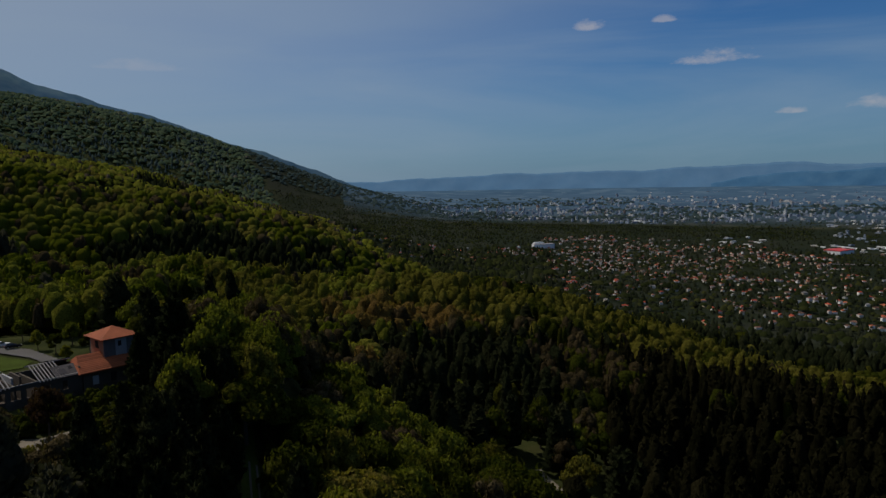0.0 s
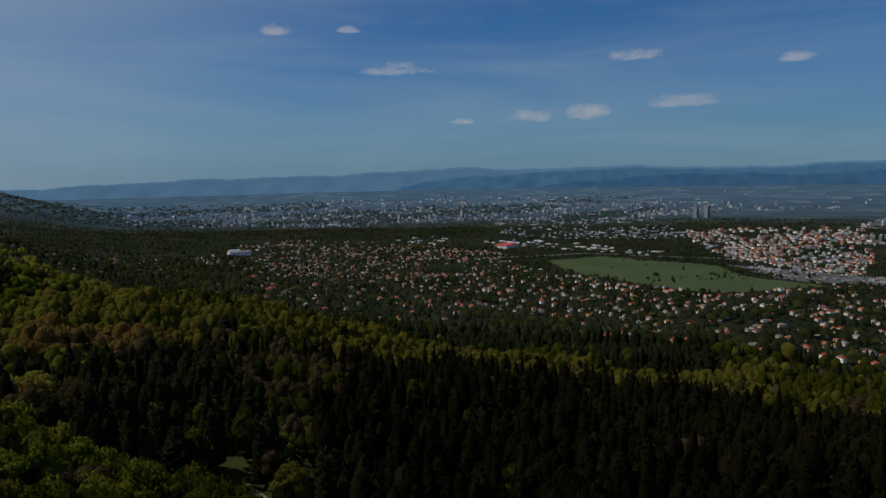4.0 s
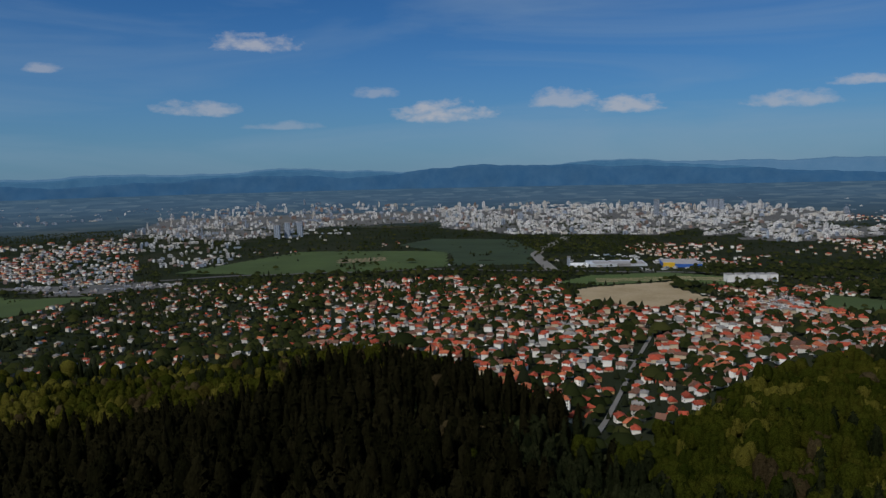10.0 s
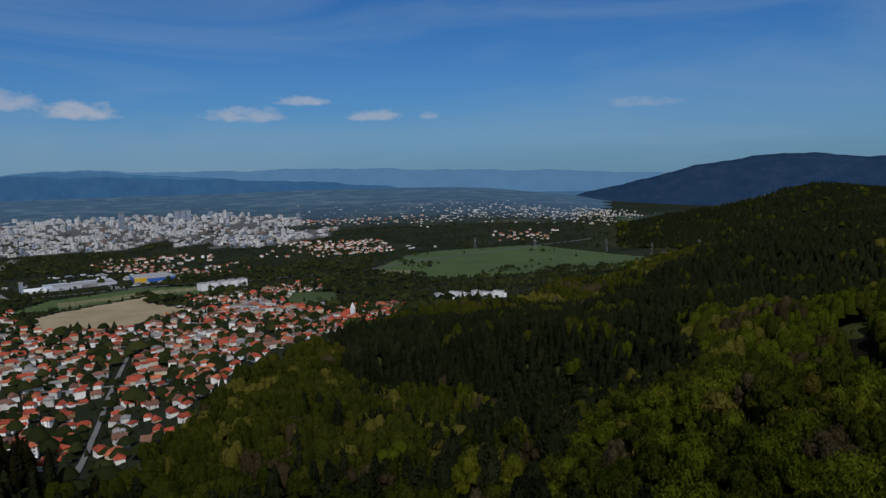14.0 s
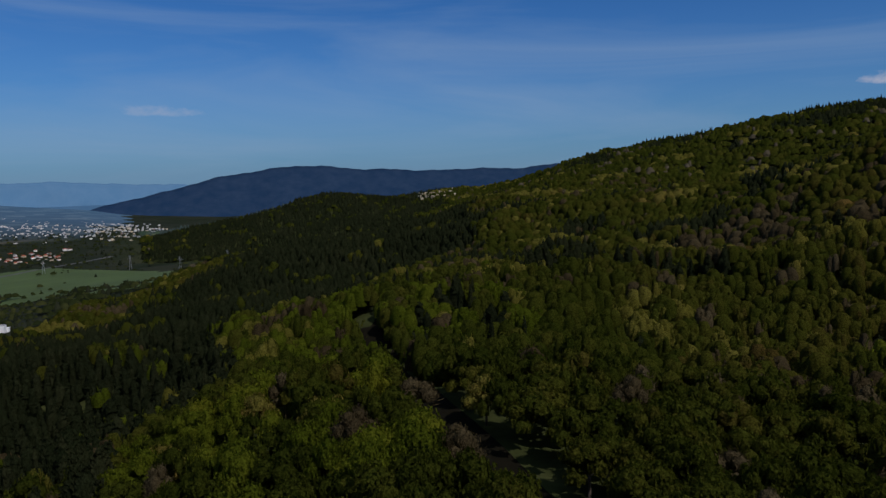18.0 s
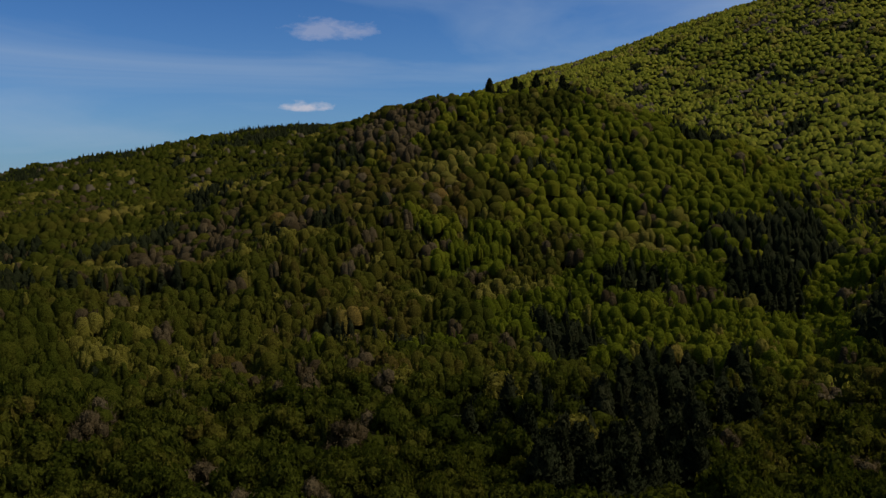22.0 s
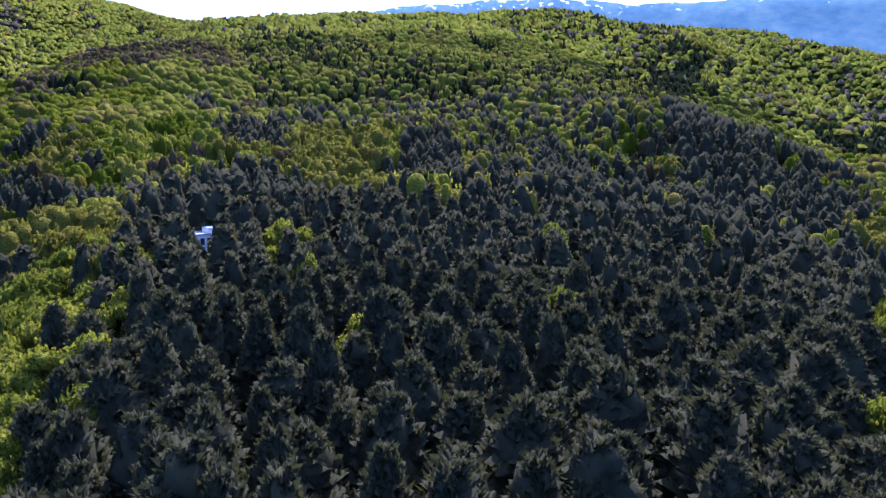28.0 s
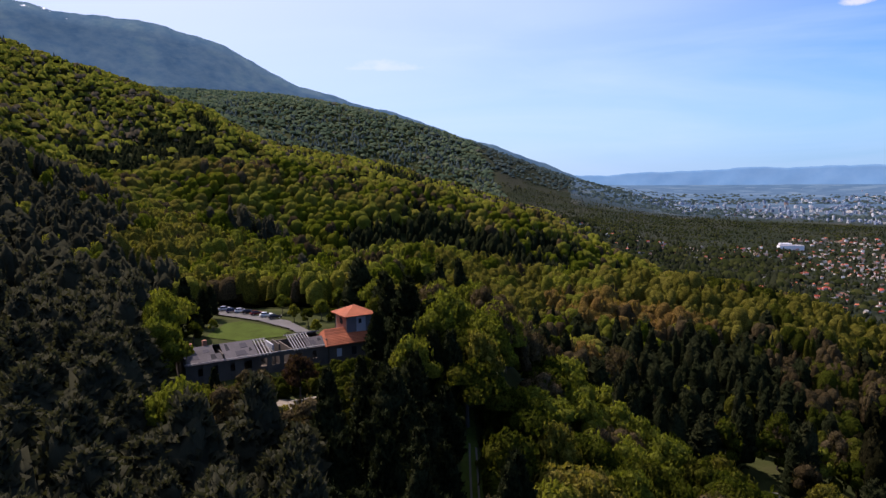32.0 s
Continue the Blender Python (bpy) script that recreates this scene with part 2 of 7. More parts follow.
# by bearing: the slope, in degrees, from the hovering height to the tree tops at each ring
RELIEF = {
    0: (-66, -36, -25, -17.5, -10.6, -9.0, -8.8, -8.6, -6.4, -4.5, -3.3, -1.5),
    8: (-66, -37, -27, -19.5, -12.8, -10.6, -10.4, -9, -6.8, -4.8, -3.4, -1.5),
    20: (-66, -38, -30, -22, -15.6, -13.0, -12.2, -9.8, -7.3, -5.1, -3.5, -1.5),
    40: (-66, -38, -31, -22.5, -16.9, -13.8, -13.2, -10.4, -7.5, -5.2, -3.5, -1.5),
    60: (-66, -38, -31, -22.7, -17.2, -14.4, -13.6, -10.6, -7.6, -5.25, -3.5, -1.5),
    72: (-66, -38, -31, -22.7, -17.2, -14.1, -13.8, -10.7, -7.6, -5.25, -3.5, -1.5),
    80: (-66, -38, -31, -22.8, -17.2, -15.1, -13.9, -10.7, -7.6, -5.25, -3.5, -1.5),
    87: (-66, -38, -31, -23.4, -19, -17.4, -14, -10.9, -7.7, -5.25, -3.5, -1.5),
    93: (-66, -39, -32, -27, -22.8, -18.3, -14, -11, -7.7, -5.25, -3.5, -1.5),
    100: (-66, -39, -32, -26.5, -21.2, -17.2, -13.8, -10.9, -7.7, -5.25, -3.5, -1.5),
    106: (-66, -39, -31.5, -24.5, -19.4, -15, -13.4, -10.8, -7.7, -5.25, -3.5, -1.5),
    114: (-66, -38, -31, -23.6, -18.2, -13.9, -12.4, -10.7, -7.7, -5.3, -3.5, -1.4),
    125: (-66, -38, -29, -22, -16.6, -13, -11.4, -10.3, -7.5, -5.2, -3.3, -1.6),
    136: (-66, -36, -27, -19.6, -14.8, -12.2, -10.4, -8.6, -7.4, -5.0, -4.0, -2.8),
    143: (-66, -35, -25, -16.6, -12.0, -11.2, -9.0, -6.3, -7.2, -3.4, -4.5, -3.0),
    150: (-66, -34, -23, -15.2, -11.6, -10.6, -7.9, -5.5, -6.5, -1.8, -3.4, -2.6),
    156: (-66, -33, -22, -15, -11.4, -9.4, -6.8, -4.4, -5.4, -2.1, -3.0, -2.4),
    160: (-66, -33, -22, -15, -10.6, -8.6, -6.0, -3.3, -4.0, -1.7, -2.4, -2.2),
    164: (-66, -33, -22, -15.2, -10.2, -7.8, -5.0, -1.9, -2.2, -1.5, -2.0, -2),
    169: (-66, -33, -22, -15.5, -10, -7.0, -4.4, -1.9, 0.1, -0.4, -1.2, -1.6),
    174: (-66, -33, -22, -15.8, -10, -6.2, -3.8, -1.6, 1.2, 0.6, -0.6, -1.2),
    178: (-66, -33, -22.3, -16, -10, -5.8, -2.8, -1.6, 2.0, 1.0, 0, -0.6),
    182: (-66, -33, -22.5, -16, -10, -5.2, -1.4, -2.2, 2.7, 1.6, 0.6, 0),
    186: (-66, -33, -22.8, -16, -10, -4.4, -0.5, -1.8, 3.5, 2.4, 1.2, 0.6),
    190: (-66, -33, -23, -16, -10, -3.6, 0.9, -0.6, 4.2, 3.0, 2, 1),
    194: (-66, -33, -23.3, -16.3, -10.2, -3.0, 3.8, 1.2, 4.0, 3.2, 2.3, 1),
    198: (-66, -33, -23.6, -16.8, -10.5, -2.7, 5.3, 2.2, 4.0, 4.0, 3, 1.4),
    202: (-66, -33, -23.8, -17.2, -10.8, -2.4, 6.5, 2.2, 4.2, 5.2, 3.6, 1.8),
    206: (-66, -33, -24, -17.5, -11.0, -2.3, 6.9, 1.6, 4.3, 6.6, 4, 2),
    210: (-66, -34, -24, -17.8, -11.4, -2.6, 6.7, 0.4, 4.4, 7.8, 4, 3),
    215: (-66, -34, -24, -18, -11.8, -3.4, 5.8, -0.8, 4.2, 9.0, 5, 3),
    220: (-66, -34, -24, -18, -12, -4.2, 4.2, -2.5, 3.4, 10.3, 6, 4),
    224: (-66, -34, -24, -18, -11.6, -5.4, 2.6, -3.4, 3.4, 11.3, 7, 5),
    228.5: (-66, -34, -23.4, -17.4, -10.6, -6.6, 0.6, -3.2, 3.8, 12.2, 7.6, 5),
    231.5: (-66, -34, -23, -17, -10.4, -7.8, -1.4, -2.2, 4.4, 12.6, 8, 6),
    235: (-66, -33, -22, -15.6, -7.4, -5.6, -6.6, -1.6, 5.0, 12.5, 8.5, 6.5),
    238: (-66, -32, -21.5, -14.4, -8, -3.6, -6.4, -0.8, 6.0, 12.3, 9, 7),
    243: (-66, -30.6, -19.8, -12.4, -6.3, 0.0, -3.0, -0.6, 7.0, 12.1, 9, 7),
    247: (-66, -29.4, -18, -10.6, -4.4, 1.5, 0.6, -1.0, 7.5, 12.0, 9, 7),
    250: (-66, -28.5, -16.6, -9.2, -2.8, 1.6, 4.1, 0.8, 7.5, 12.0, 9, 7),
    256: (-66, -27, -14, -6.5, -1, 3.4, 6.3, 6.9, 5.0, 12.4, 9, 7),
    262: (-66, -26, -12.6, -4.7, 0.3, 4.3, 7.0, 9.4, 8.0, 12.3, 9, 7),
    268: (-66, -25.7, -12.1, -4.1, 0.9, 4.7, 7.6, 10.1, 11.4, 11.0, 9, 7),
    274: (-66, -25.5, -11.7, -3.7, 1.3, 4.9, 7.9, 10.2, 11.9, 10.8, 9, 7),
    285: (-66, -25.5, -11.6, -3.6, 1.5, 4.9, 7.9, 10.2, 12.2, 10.8, 9, 7),
    295: (-66, -25.5, -12, -4.1, 0.7, 3.9, 6.6, 9.0, 11.8, 9.8, 8, 6),
    300: (-66, -25.6, -12.4, -4.7, -0.1, 3.1, 5.0, 6.4, 11.1, 9.4, 8, 6),
    305: (-66, -25.7, -12.8, -5.1, -0.5, 2.6, 4.6, 5.2, 10.3, 8.6, 7.4, 5),
    309: (-66, -25.8, -13.2, -5.6, -1.1, 1.5, 2.5, 2.4, 9.1, 8.0, 7, 4),
    313: (-66, -25.9, -13.8, -6.6, -2.2, 0.4, 0.9, -0.4, 7.9, 7.0, 6.8, 4),
    318: (-66, -26, -14.5, -7.8, -3.3, -1.2, 0.6, -1.4, 6.8, 5.8, 6.5, 4),
    323: (-66, -27, -15.6, -8.8, -4.3, -3.4, 1.1, -1.8, 4.9, 4.0, 6.4, 3),
    328: (-66, -28, -16.4, -9.3, -6.2, -5.6, 1.7, -2.6, 2.0, 1.6, 6.2, 2),
    333: (-66, -29, -17, -9.8, -7.3, -7.2, 0.0, -3.8, 1.8, -0.4, 5.5, 0),
    337: (-66, -30, -17.8, -10.6, -7.9, -8.2, -1.2, -4.8, 0.8, -1.6, 4.6, -0.6),
    341: (-66, -31, -18.6, -11.4, -8.5, -9.2, -2.0, -5.8, -0.9, -2.4, 3.4, -1),
    346: (-66, -32.5, -20, -12.6, -9.0, -9.8, -3.1, -6.6, -2.2, -3.1, 1.4, -1.2),
    351: (-66, -34, -21.5, -14, -9.5, -10.0, -4.6, -7.4, -4.0, -3.8, -0.6, -1.4),
    356: (-66, -35, -23.5, -16, -9.6, -9.6, -6.4, -8.2, -5.4, -4.3, -2.2, -1.5)}
# by bearing: where the woods end and the suburbs and fields begin
WOOD_EDGE = {0: 1000, 8: 800, 16: 600, 40: 590, 60: 580, 72: 560, 80: 505, 87: 440, 92: 352, 98: 362, 101: 430, 106: 520, 114: 660, 125: 830, 136: 1030, 143: 1250, 150: 1400, 156: 1750, 161: 2600, 166: 5000, 340: 5000, 345: 2600, 352: 1400}


def spread(table, column, bearings):
    keys = sorted(table)
    vals = [table[k] if column is None else table[k][column] for k in keys]
    return np.interp(bearings, [keys[-1] - 360] + keys + [keys[0] + 360], [vals[-1]] + vals + [vals[0]])


def blur(v, sigma, axis, wrap):
    n = int(sigma * 3)
    k = np.exp(-0.5 * (np.arange(-n, n + 1) / sigma) ** 2)
    k /= k.sum()
    pad = [(0, 0)] * v.ndim
    pad[axis] = (n, n)
    return np.apply_along_axis(lambda c: np.convolve(c, k, "valid"), axis, np.pad(v, pad, mode="wrap" if wrap else "edge"))


BEARINGS = np.arange(720) * 0.5
LOGS = np.linspace(math.log(20), math.log(4900), 180)
WANTED = np.array([spread(RELIEF, k, BEARINGS) for k in range(len(RINGS))])
KNOTS = WANTED.copy()
for _ in range(4):
    SLOPES = np.array([np.interp(LOGS, np.log(RINGS), KNOTS[:, j]) for j in range(720)])
    SLOPES = blur(blur(SLOPES, 2.2, 0, True), 1.7, 1, False)
    reached = np.array([[np.interp(math.log(d), LOGS, SLOPES[j]) for j in range(720)] for d in RINGS])
    KNOTS[1:-1] += 0.8 * (WANTED - reached)[1:-1]
EDGE = blur(spread(WOOD_EDGE, None, BEARINGS), 3, 0, True)
rng = np.random.default_rng(7)
WAVES = [(rng.uniform(0, 2 * math.pi), rng.uniform(0, 2 * math.pi), 2 * math.pi / L, amp) for L, amp in
         ((420, 5.0), (300, 4.0), (210, 3.0), (150, 2.2), (105, 1.6), (75, 1.2), (52, 0.9), (36, 0.6)) for _ in range(2)]


def polar(x, y):
    return np.degrees(np.arctan2(x, y)) % 360, np.hypot(x, y)


def at(bearing, r):
    return r * np.sin(np.radians(bearing)), r * np.cos(np.radians(bearing))


def wood_edge(b):
    return np.interp(b, np.append(BEARINGS, 360), np.append(EDGE, EDGE[0]))


def smooth(v, lo, hi):
    f = np.clip((v - lo) / (hi - lo), 0, 1)
    return f * f * (3 - 2 * f)


def roll_of_land(x, y):
    return sum(amp * np.sin(k * (x * np.cos(d) + y * np.sin(d)) + p) for d, p, k, amp in WAVES)


def top_of_land(x, y):
    """Height of the tree tops, or of the ground where it is open."""
    b, r = polar(x, y)
    fb, fr = b / 0.5, np.clip((np.log(np.maximum(r, 20)) - LOGS[0]) / (LOGS[1] - LOGS[0]), 0, 178.999)
    i, j = np.floor(fb).astype(int), np.floor(fr).astype(int)
    u, v = fb - i, fr - j
    i0, i1 = i % 720, (i + 1) % 720
    s = (SLOPES[i0, j] * (1 - u) + SLOPES[i1, j] * u) * (1 - v) + (SLOPES[i0, j + 1] * (1 - u) + SLOPES[i1, j + 1] * u) * v
    return EYE + np.maximum(r, 20) * np.tan(np.radians(s))


def woodland(x, y):
    b, r = polar(x, y)
    e = wood_edge(b)
    hill = smooth(b, 133, 139) * (1 - smooth(b, 166, 172)) * smooth(r, 0.94 * np.interp(b, [136, 142, 148], [1740, 1560, 1180]), np.interp(b, [136, 142, 148], [1780, 1600, 1220])) * (1 - smooth(r, 2600, 2800))
    return np.maximum(1 - smooth(r, e * 0.93, e * 1.05), hill)


def ground(x, y):
    """Height of the ground."""
    x, y = np.asarray(x, float), np.asarray(y, float)
    b, r = polar(x, y)
    w = woodland(x, y)
    rough = roll_of_land(x, y) * smooth(r, 60, 400) * (0.12 + 0.88 * w) * np.where(r > 2500, 0.3, 1.0) * np.interp(r, [60, 250, 450, 800, 1250, 2000], [0.5, 1.0, 1.1, 0.9, 0.8, 0.8])
    spurs = smooth(b, 296, 312) * (1 - smooth(b, 345, 356)) * smooth(r, 300, 480) * (1 - smooth(r, 1250, 1700))
    z = top_of_land(x, y) - np.interp(r, [420, 700], [17.0, 12.5]) * w + rough * (0.8 + 0.25 * spurs)
    level = 1 - smooth(np.hypot(x + 108, y - 163), 56, 92)
    return z + (EYE - 47.5 - z) * level


def outline_of_ridges():
    """For each bearing and distance, the steepest slope up to there."""
    return np.maximum.accumulate(SLOPES, axis=1)


RIDGES = outline_of_ridges()


def behind_ridge(x, y):
    """How far, in degrees, a place lies below the crest in front of it."""
    b, r = polar(x, y)
    i = np.round(b * 2).astype(int) % 720
    j = np.clip(np.round((np.log(np.maximum(r, 20)) - LOGS[0]) / (LOGS[1] - LOGS[0])).astype(int), 0, 179)
    return RIDGES[i, j] - SLOPES[i, j], SLOPES[i, j]


# ---- mesh helpers ----
def mesh_from(name, verts, tris, mat, tint=None, flat=True):
    """One mesh out of arrays: corners (n, 3), triangles (m, 3) and a tint for each corner."""
    me = bpy.data.meshes.new(name)
    verts, tris = np.asarray(verts, np.float32), np.asarray(tris, np.int32)
    me.vertices.add(len(verts))
    me.vertices.foreach_set("co", verts.ravel())
    me.loops.add(tris.size)
    me.loops.foreach_set("vertex_index", tris.ravel())
    me.polygons.add(len(tris))
    me.polygons.foreach_set("loop_start", np.arange(0, tris.size, 3, dtype=np.int32))
    me.polygons.foreach_set("use_smooth", np.full(len(tris), not flat))
    if tint is not None:
        me.attributes.new("tint", "FLOAT", "POINT").data.foreach_set("value", np.asarray(tint, np.float32))
    me.update(calc_edges=True)
    for one in mat if isinstance(mat, (list, tuple)) else (mat,):
        me.materials.append(one)
    return me


def part(name, bm, mat, parent=None, label=""):
    """Links a bmesh as one mesh object under a thing or a part."""
    me = bpy.data.meshes.new(name)
    bm.to_mesh(me)
    bm.free()
    me.materials.append(mat)
    ob = new(name, me)
    ob.parent = parent
    if label:
        tagged(ob, label)
    return ob


def box(bm, lo, hi, m=None):
    """A box between two corners, added to bm."""
    vs = [bm.verts.new((x, y, z)) for x in (lo[0], hi[0]) for y in (lo[1], hi[1]) for z in (lo[2], hi[2])]
    for f in ((0, 1, 3, 2), (4, 6, 7, 5), (0, 4, 5, 1), (2, 3, 7, 6), (0, 2, 6, 4), (1, 5, 7, 3)):
        bm.faces.new([vs[i] for i in f])
    if m is not None:
        bmesh.ops.transform(bm, matrix=m, verts=vs)
    return vs


def stamp(templates, x, y, z, wide, tall, turn, tint):
    """Copies of small templates joined into arrays: corners, triangles, tints."""
    pick = rng.integers(0, len(templates), len(x))
    out_v, out_t, out_c, base = [], [], [], 0
    for k, (tv, tf) in enumerate(templates):
        sel = np.nonzero(pick == k)[0]
        if not len(sel):
            continue
        c, s = np.cos(turn[sel])[:, None], np.sin(turn[sel])[:, None]
        w, h = wide[sel][:, None], tall[sel][:, None]
        vx = (tv[None, :, 0] * c - tv[None, :, 1] * s) * w + x[sel][:, None]
        vy = (tv[None, :, 0] * s + tv[None, :, 1] * c) * w + y[sel][:, None]
        vz = tv[None, :, 2] * h + z[sel][:, None]
        out_v.append(np.stack([vx, vy, vz], -1).reshape(-1, 3))
        out_t.append((tf[None] + (np.arange(len(sel)) * len(tv))[:, None, None] + base).reshape(-1, 3))
        out_c.append(np.repeat(tint[sel], len(tv)))
        base += len(sel) * len(tv)
    return np.concatenate(out_v), np.concatenate(out_t), np.concatenate(out_c)


# ---- the ground: one sheet out to the horizon ----
def ground_material():
    m = bpy.data.materials.new("ground")
    m.use_nodes = True
    add, link = nodes_of(m.node_tree)
    pos = add("ShaderNodeNewGeometry").outputs["Position"]
    open_land = add("ShaderNodeAttribute", attribute_name="tint").outputs["Fac"]
    n1 = add("ShaderNodeTexNoise", Scale=0.006, Detail=5.0)
    n2 = add("ShaderNodeTexNoise", Scale=0.08, Detail=6.0, Roughness=0.65)
    v = add("ShaderNodeTexVoronoi", Scale=0.011)
    for n in (n1, n2, v):
        link(pos, n.inputs["Vector"])
    floor_col = ramp(add, link, n2.outputs[0], [(0.3, (0.022, 0.027, 0.009)), (0.55, (0.036, 0.042, 0.013)), (0.8, (0.055, 0.052, 0.022))])
    meadow = ramp(add, link, n1.outputs[0], [(0.3, (0.014, 0.020, 0.010)), (0.5, (0.022, 0.030, 0.014)), (0.7, (0.038, 0.042, 0.022))])
    plots = ramp(add, link, v.outputs["Color"], [(0.25, (0.016, 0.023, 0.013)), (0.5, (0.026, 0.031, 0.02)), (0.8, (0.055, 0.052, 0.042))])
    open_col = mix(add, link, 0.5, meadow, plots)
    open_col = mix(add, link, math_node(add, link, "MULTIPLY", n2.outputs[0], 0.6), open_col, (0.035, 0.045, 0.02))
    p = add("ShaderNodeBsdfPrincipled", Roughness=0.95)
    p.inputs["Specular IOR Level"].default_value = 0.02
    link(mix(add, link, open_land, floor_col, mix(add, link, 1.0, open_col, (0.62, 0.62, 0.62), "MULTIPLY")), p.inputs["Base Color"])
    b = add("ShaderNodeBump", Strength=0.5, Distance=2.0)
    link(n2.outputs[0], b.inputs["Height"])
    link(b.outputs[0], p.inputs["Normal"])
    link(p.outputs[0], add("ShaderNodeOutputMaterial").inputs[0])
    return m


def polar_sheet(name, radii, bearings, height_at, mat, flat=False, tint=None):
    bb, rr = np.meshgrid(bearings, radii, indexing="ij")
    x, y = at(bb, rr)
    z = height_at(x, y)
    n, k = bb.shape
    i, j = np.meshgrid(np.arange(n - 1), np.arange(k - 1), indexing="ij")
    a, b, c, d = i * k + j, (i + 1) * k + j, (i + 1) * k + j + 1, i * k + j + 1
    tris = np.concatenate([np.stack([a, c, b], -1).reshape(-1, 3), np.stack([a, d, c], -1).reshape(-1, 3)])
    verts = np.stack([x, y, z], -1).reshape(-1, 3)
    return mesh_from(name, verts, tris, mat, None if tint is None else tint(x, y).ravel(), flat)


GROUND = ground_material()
radii = np.concatenate([[0.01], np.exp(np.linspace(math.log(12), math.log(4860), 120))])
tagged(new("ground", polar_sheet("ground", radii, np.linspace(0, 360, 421), ground, GROUND, False, lambda x, y: 1 - woodland(x, y))),
       "wooded mountain slope falling to a wide open plain", "ground", kind="structure")

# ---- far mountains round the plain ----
def hazed_material(name, low, high, glow, snow=None):
    """Distance: the air's pale blue haze painted into colour and glow."""
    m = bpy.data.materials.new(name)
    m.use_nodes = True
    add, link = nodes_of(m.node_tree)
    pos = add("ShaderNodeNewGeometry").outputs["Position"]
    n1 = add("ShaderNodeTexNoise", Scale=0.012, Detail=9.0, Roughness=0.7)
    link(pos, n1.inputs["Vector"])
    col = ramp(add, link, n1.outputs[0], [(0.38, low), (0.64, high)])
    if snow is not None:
        # random lighter and darker areas across the mountain
        broad_mottle = add("ShaderNodeTexNoise", Scale=0.0035, Detail=6.0, Roughness=0.6)
        link(pos, broad_mottle.inputs["Vector"])
        col = mix(add, link, 1.0, col, ramp(add, link, broad_mottle.outputs[0], [(0.36, (0.8, 0.86, 0.9)), (0.5, (1.0, 1.0, 1.0)), (0.64, (1.22, 1.15, 1.03))]), "MULTIPLY")
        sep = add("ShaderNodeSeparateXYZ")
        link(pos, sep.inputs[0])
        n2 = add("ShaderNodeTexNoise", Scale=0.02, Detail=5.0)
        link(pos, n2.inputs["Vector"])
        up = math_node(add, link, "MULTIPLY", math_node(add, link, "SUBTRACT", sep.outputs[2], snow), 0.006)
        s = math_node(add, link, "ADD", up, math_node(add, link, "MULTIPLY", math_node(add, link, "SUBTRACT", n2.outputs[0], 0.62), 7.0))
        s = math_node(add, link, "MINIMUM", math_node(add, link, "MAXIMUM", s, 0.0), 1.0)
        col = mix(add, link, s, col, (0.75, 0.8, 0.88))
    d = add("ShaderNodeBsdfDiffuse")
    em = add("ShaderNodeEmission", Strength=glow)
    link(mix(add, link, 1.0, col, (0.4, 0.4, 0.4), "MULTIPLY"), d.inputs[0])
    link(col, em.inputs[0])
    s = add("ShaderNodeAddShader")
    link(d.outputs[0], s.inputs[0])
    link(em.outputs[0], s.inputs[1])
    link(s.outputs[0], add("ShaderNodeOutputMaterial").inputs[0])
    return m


def hazed_plain_material():
    """Flat farmland in long field strips, haze painted as blue glow growing with distance."""
    m = bpy.data.materials.new("far_plain")
    m.use_nodes = True
    add, link = nodes_of(m.node_tree)
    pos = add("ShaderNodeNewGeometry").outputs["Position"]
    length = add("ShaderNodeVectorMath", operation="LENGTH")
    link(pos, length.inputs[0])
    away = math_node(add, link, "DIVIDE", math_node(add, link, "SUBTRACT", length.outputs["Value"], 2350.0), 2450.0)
    fields = add("ShaderNodeTexVoronoi", Scale=0.012)
    mottle = add("ShaderNodeTexNoise", Scale=0.01, Detail=6.0, Roughness=0.7)
    for n in (fields, mottle):
        link(pos, n.inputs["Vector"])
    land = ramp(add, link, mottle.outputs[0], [(0.35, (0.018, 0.026, 0.014)), (0.55, (0.03, 0.034, 0.022)), (0.7, (0.06, 0.055, 0.04))])
    strip = ramp(add, link, fields.outputs["Color"], [(0.3, (0.86, 0.88, 0.9)), (0.62, (1.0, 1.0, 1.0)), (0.86, (1.5, 1.3, 1.15))])
    # haze added as emission, stronger farther out
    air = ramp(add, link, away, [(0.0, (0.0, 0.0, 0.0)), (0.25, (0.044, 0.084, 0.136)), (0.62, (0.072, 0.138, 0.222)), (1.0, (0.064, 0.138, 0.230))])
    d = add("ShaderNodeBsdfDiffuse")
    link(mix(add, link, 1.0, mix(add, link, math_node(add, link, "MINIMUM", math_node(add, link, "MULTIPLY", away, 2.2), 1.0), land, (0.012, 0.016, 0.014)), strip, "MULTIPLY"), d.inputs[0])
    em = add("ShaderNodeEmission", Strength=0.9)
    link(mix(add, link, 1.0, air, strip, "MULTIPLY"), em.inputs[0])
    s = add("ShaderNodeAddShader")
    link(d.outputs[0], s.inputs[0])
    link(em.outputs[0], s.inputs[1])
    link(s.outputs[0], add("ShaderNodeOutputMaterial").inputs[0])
    return m


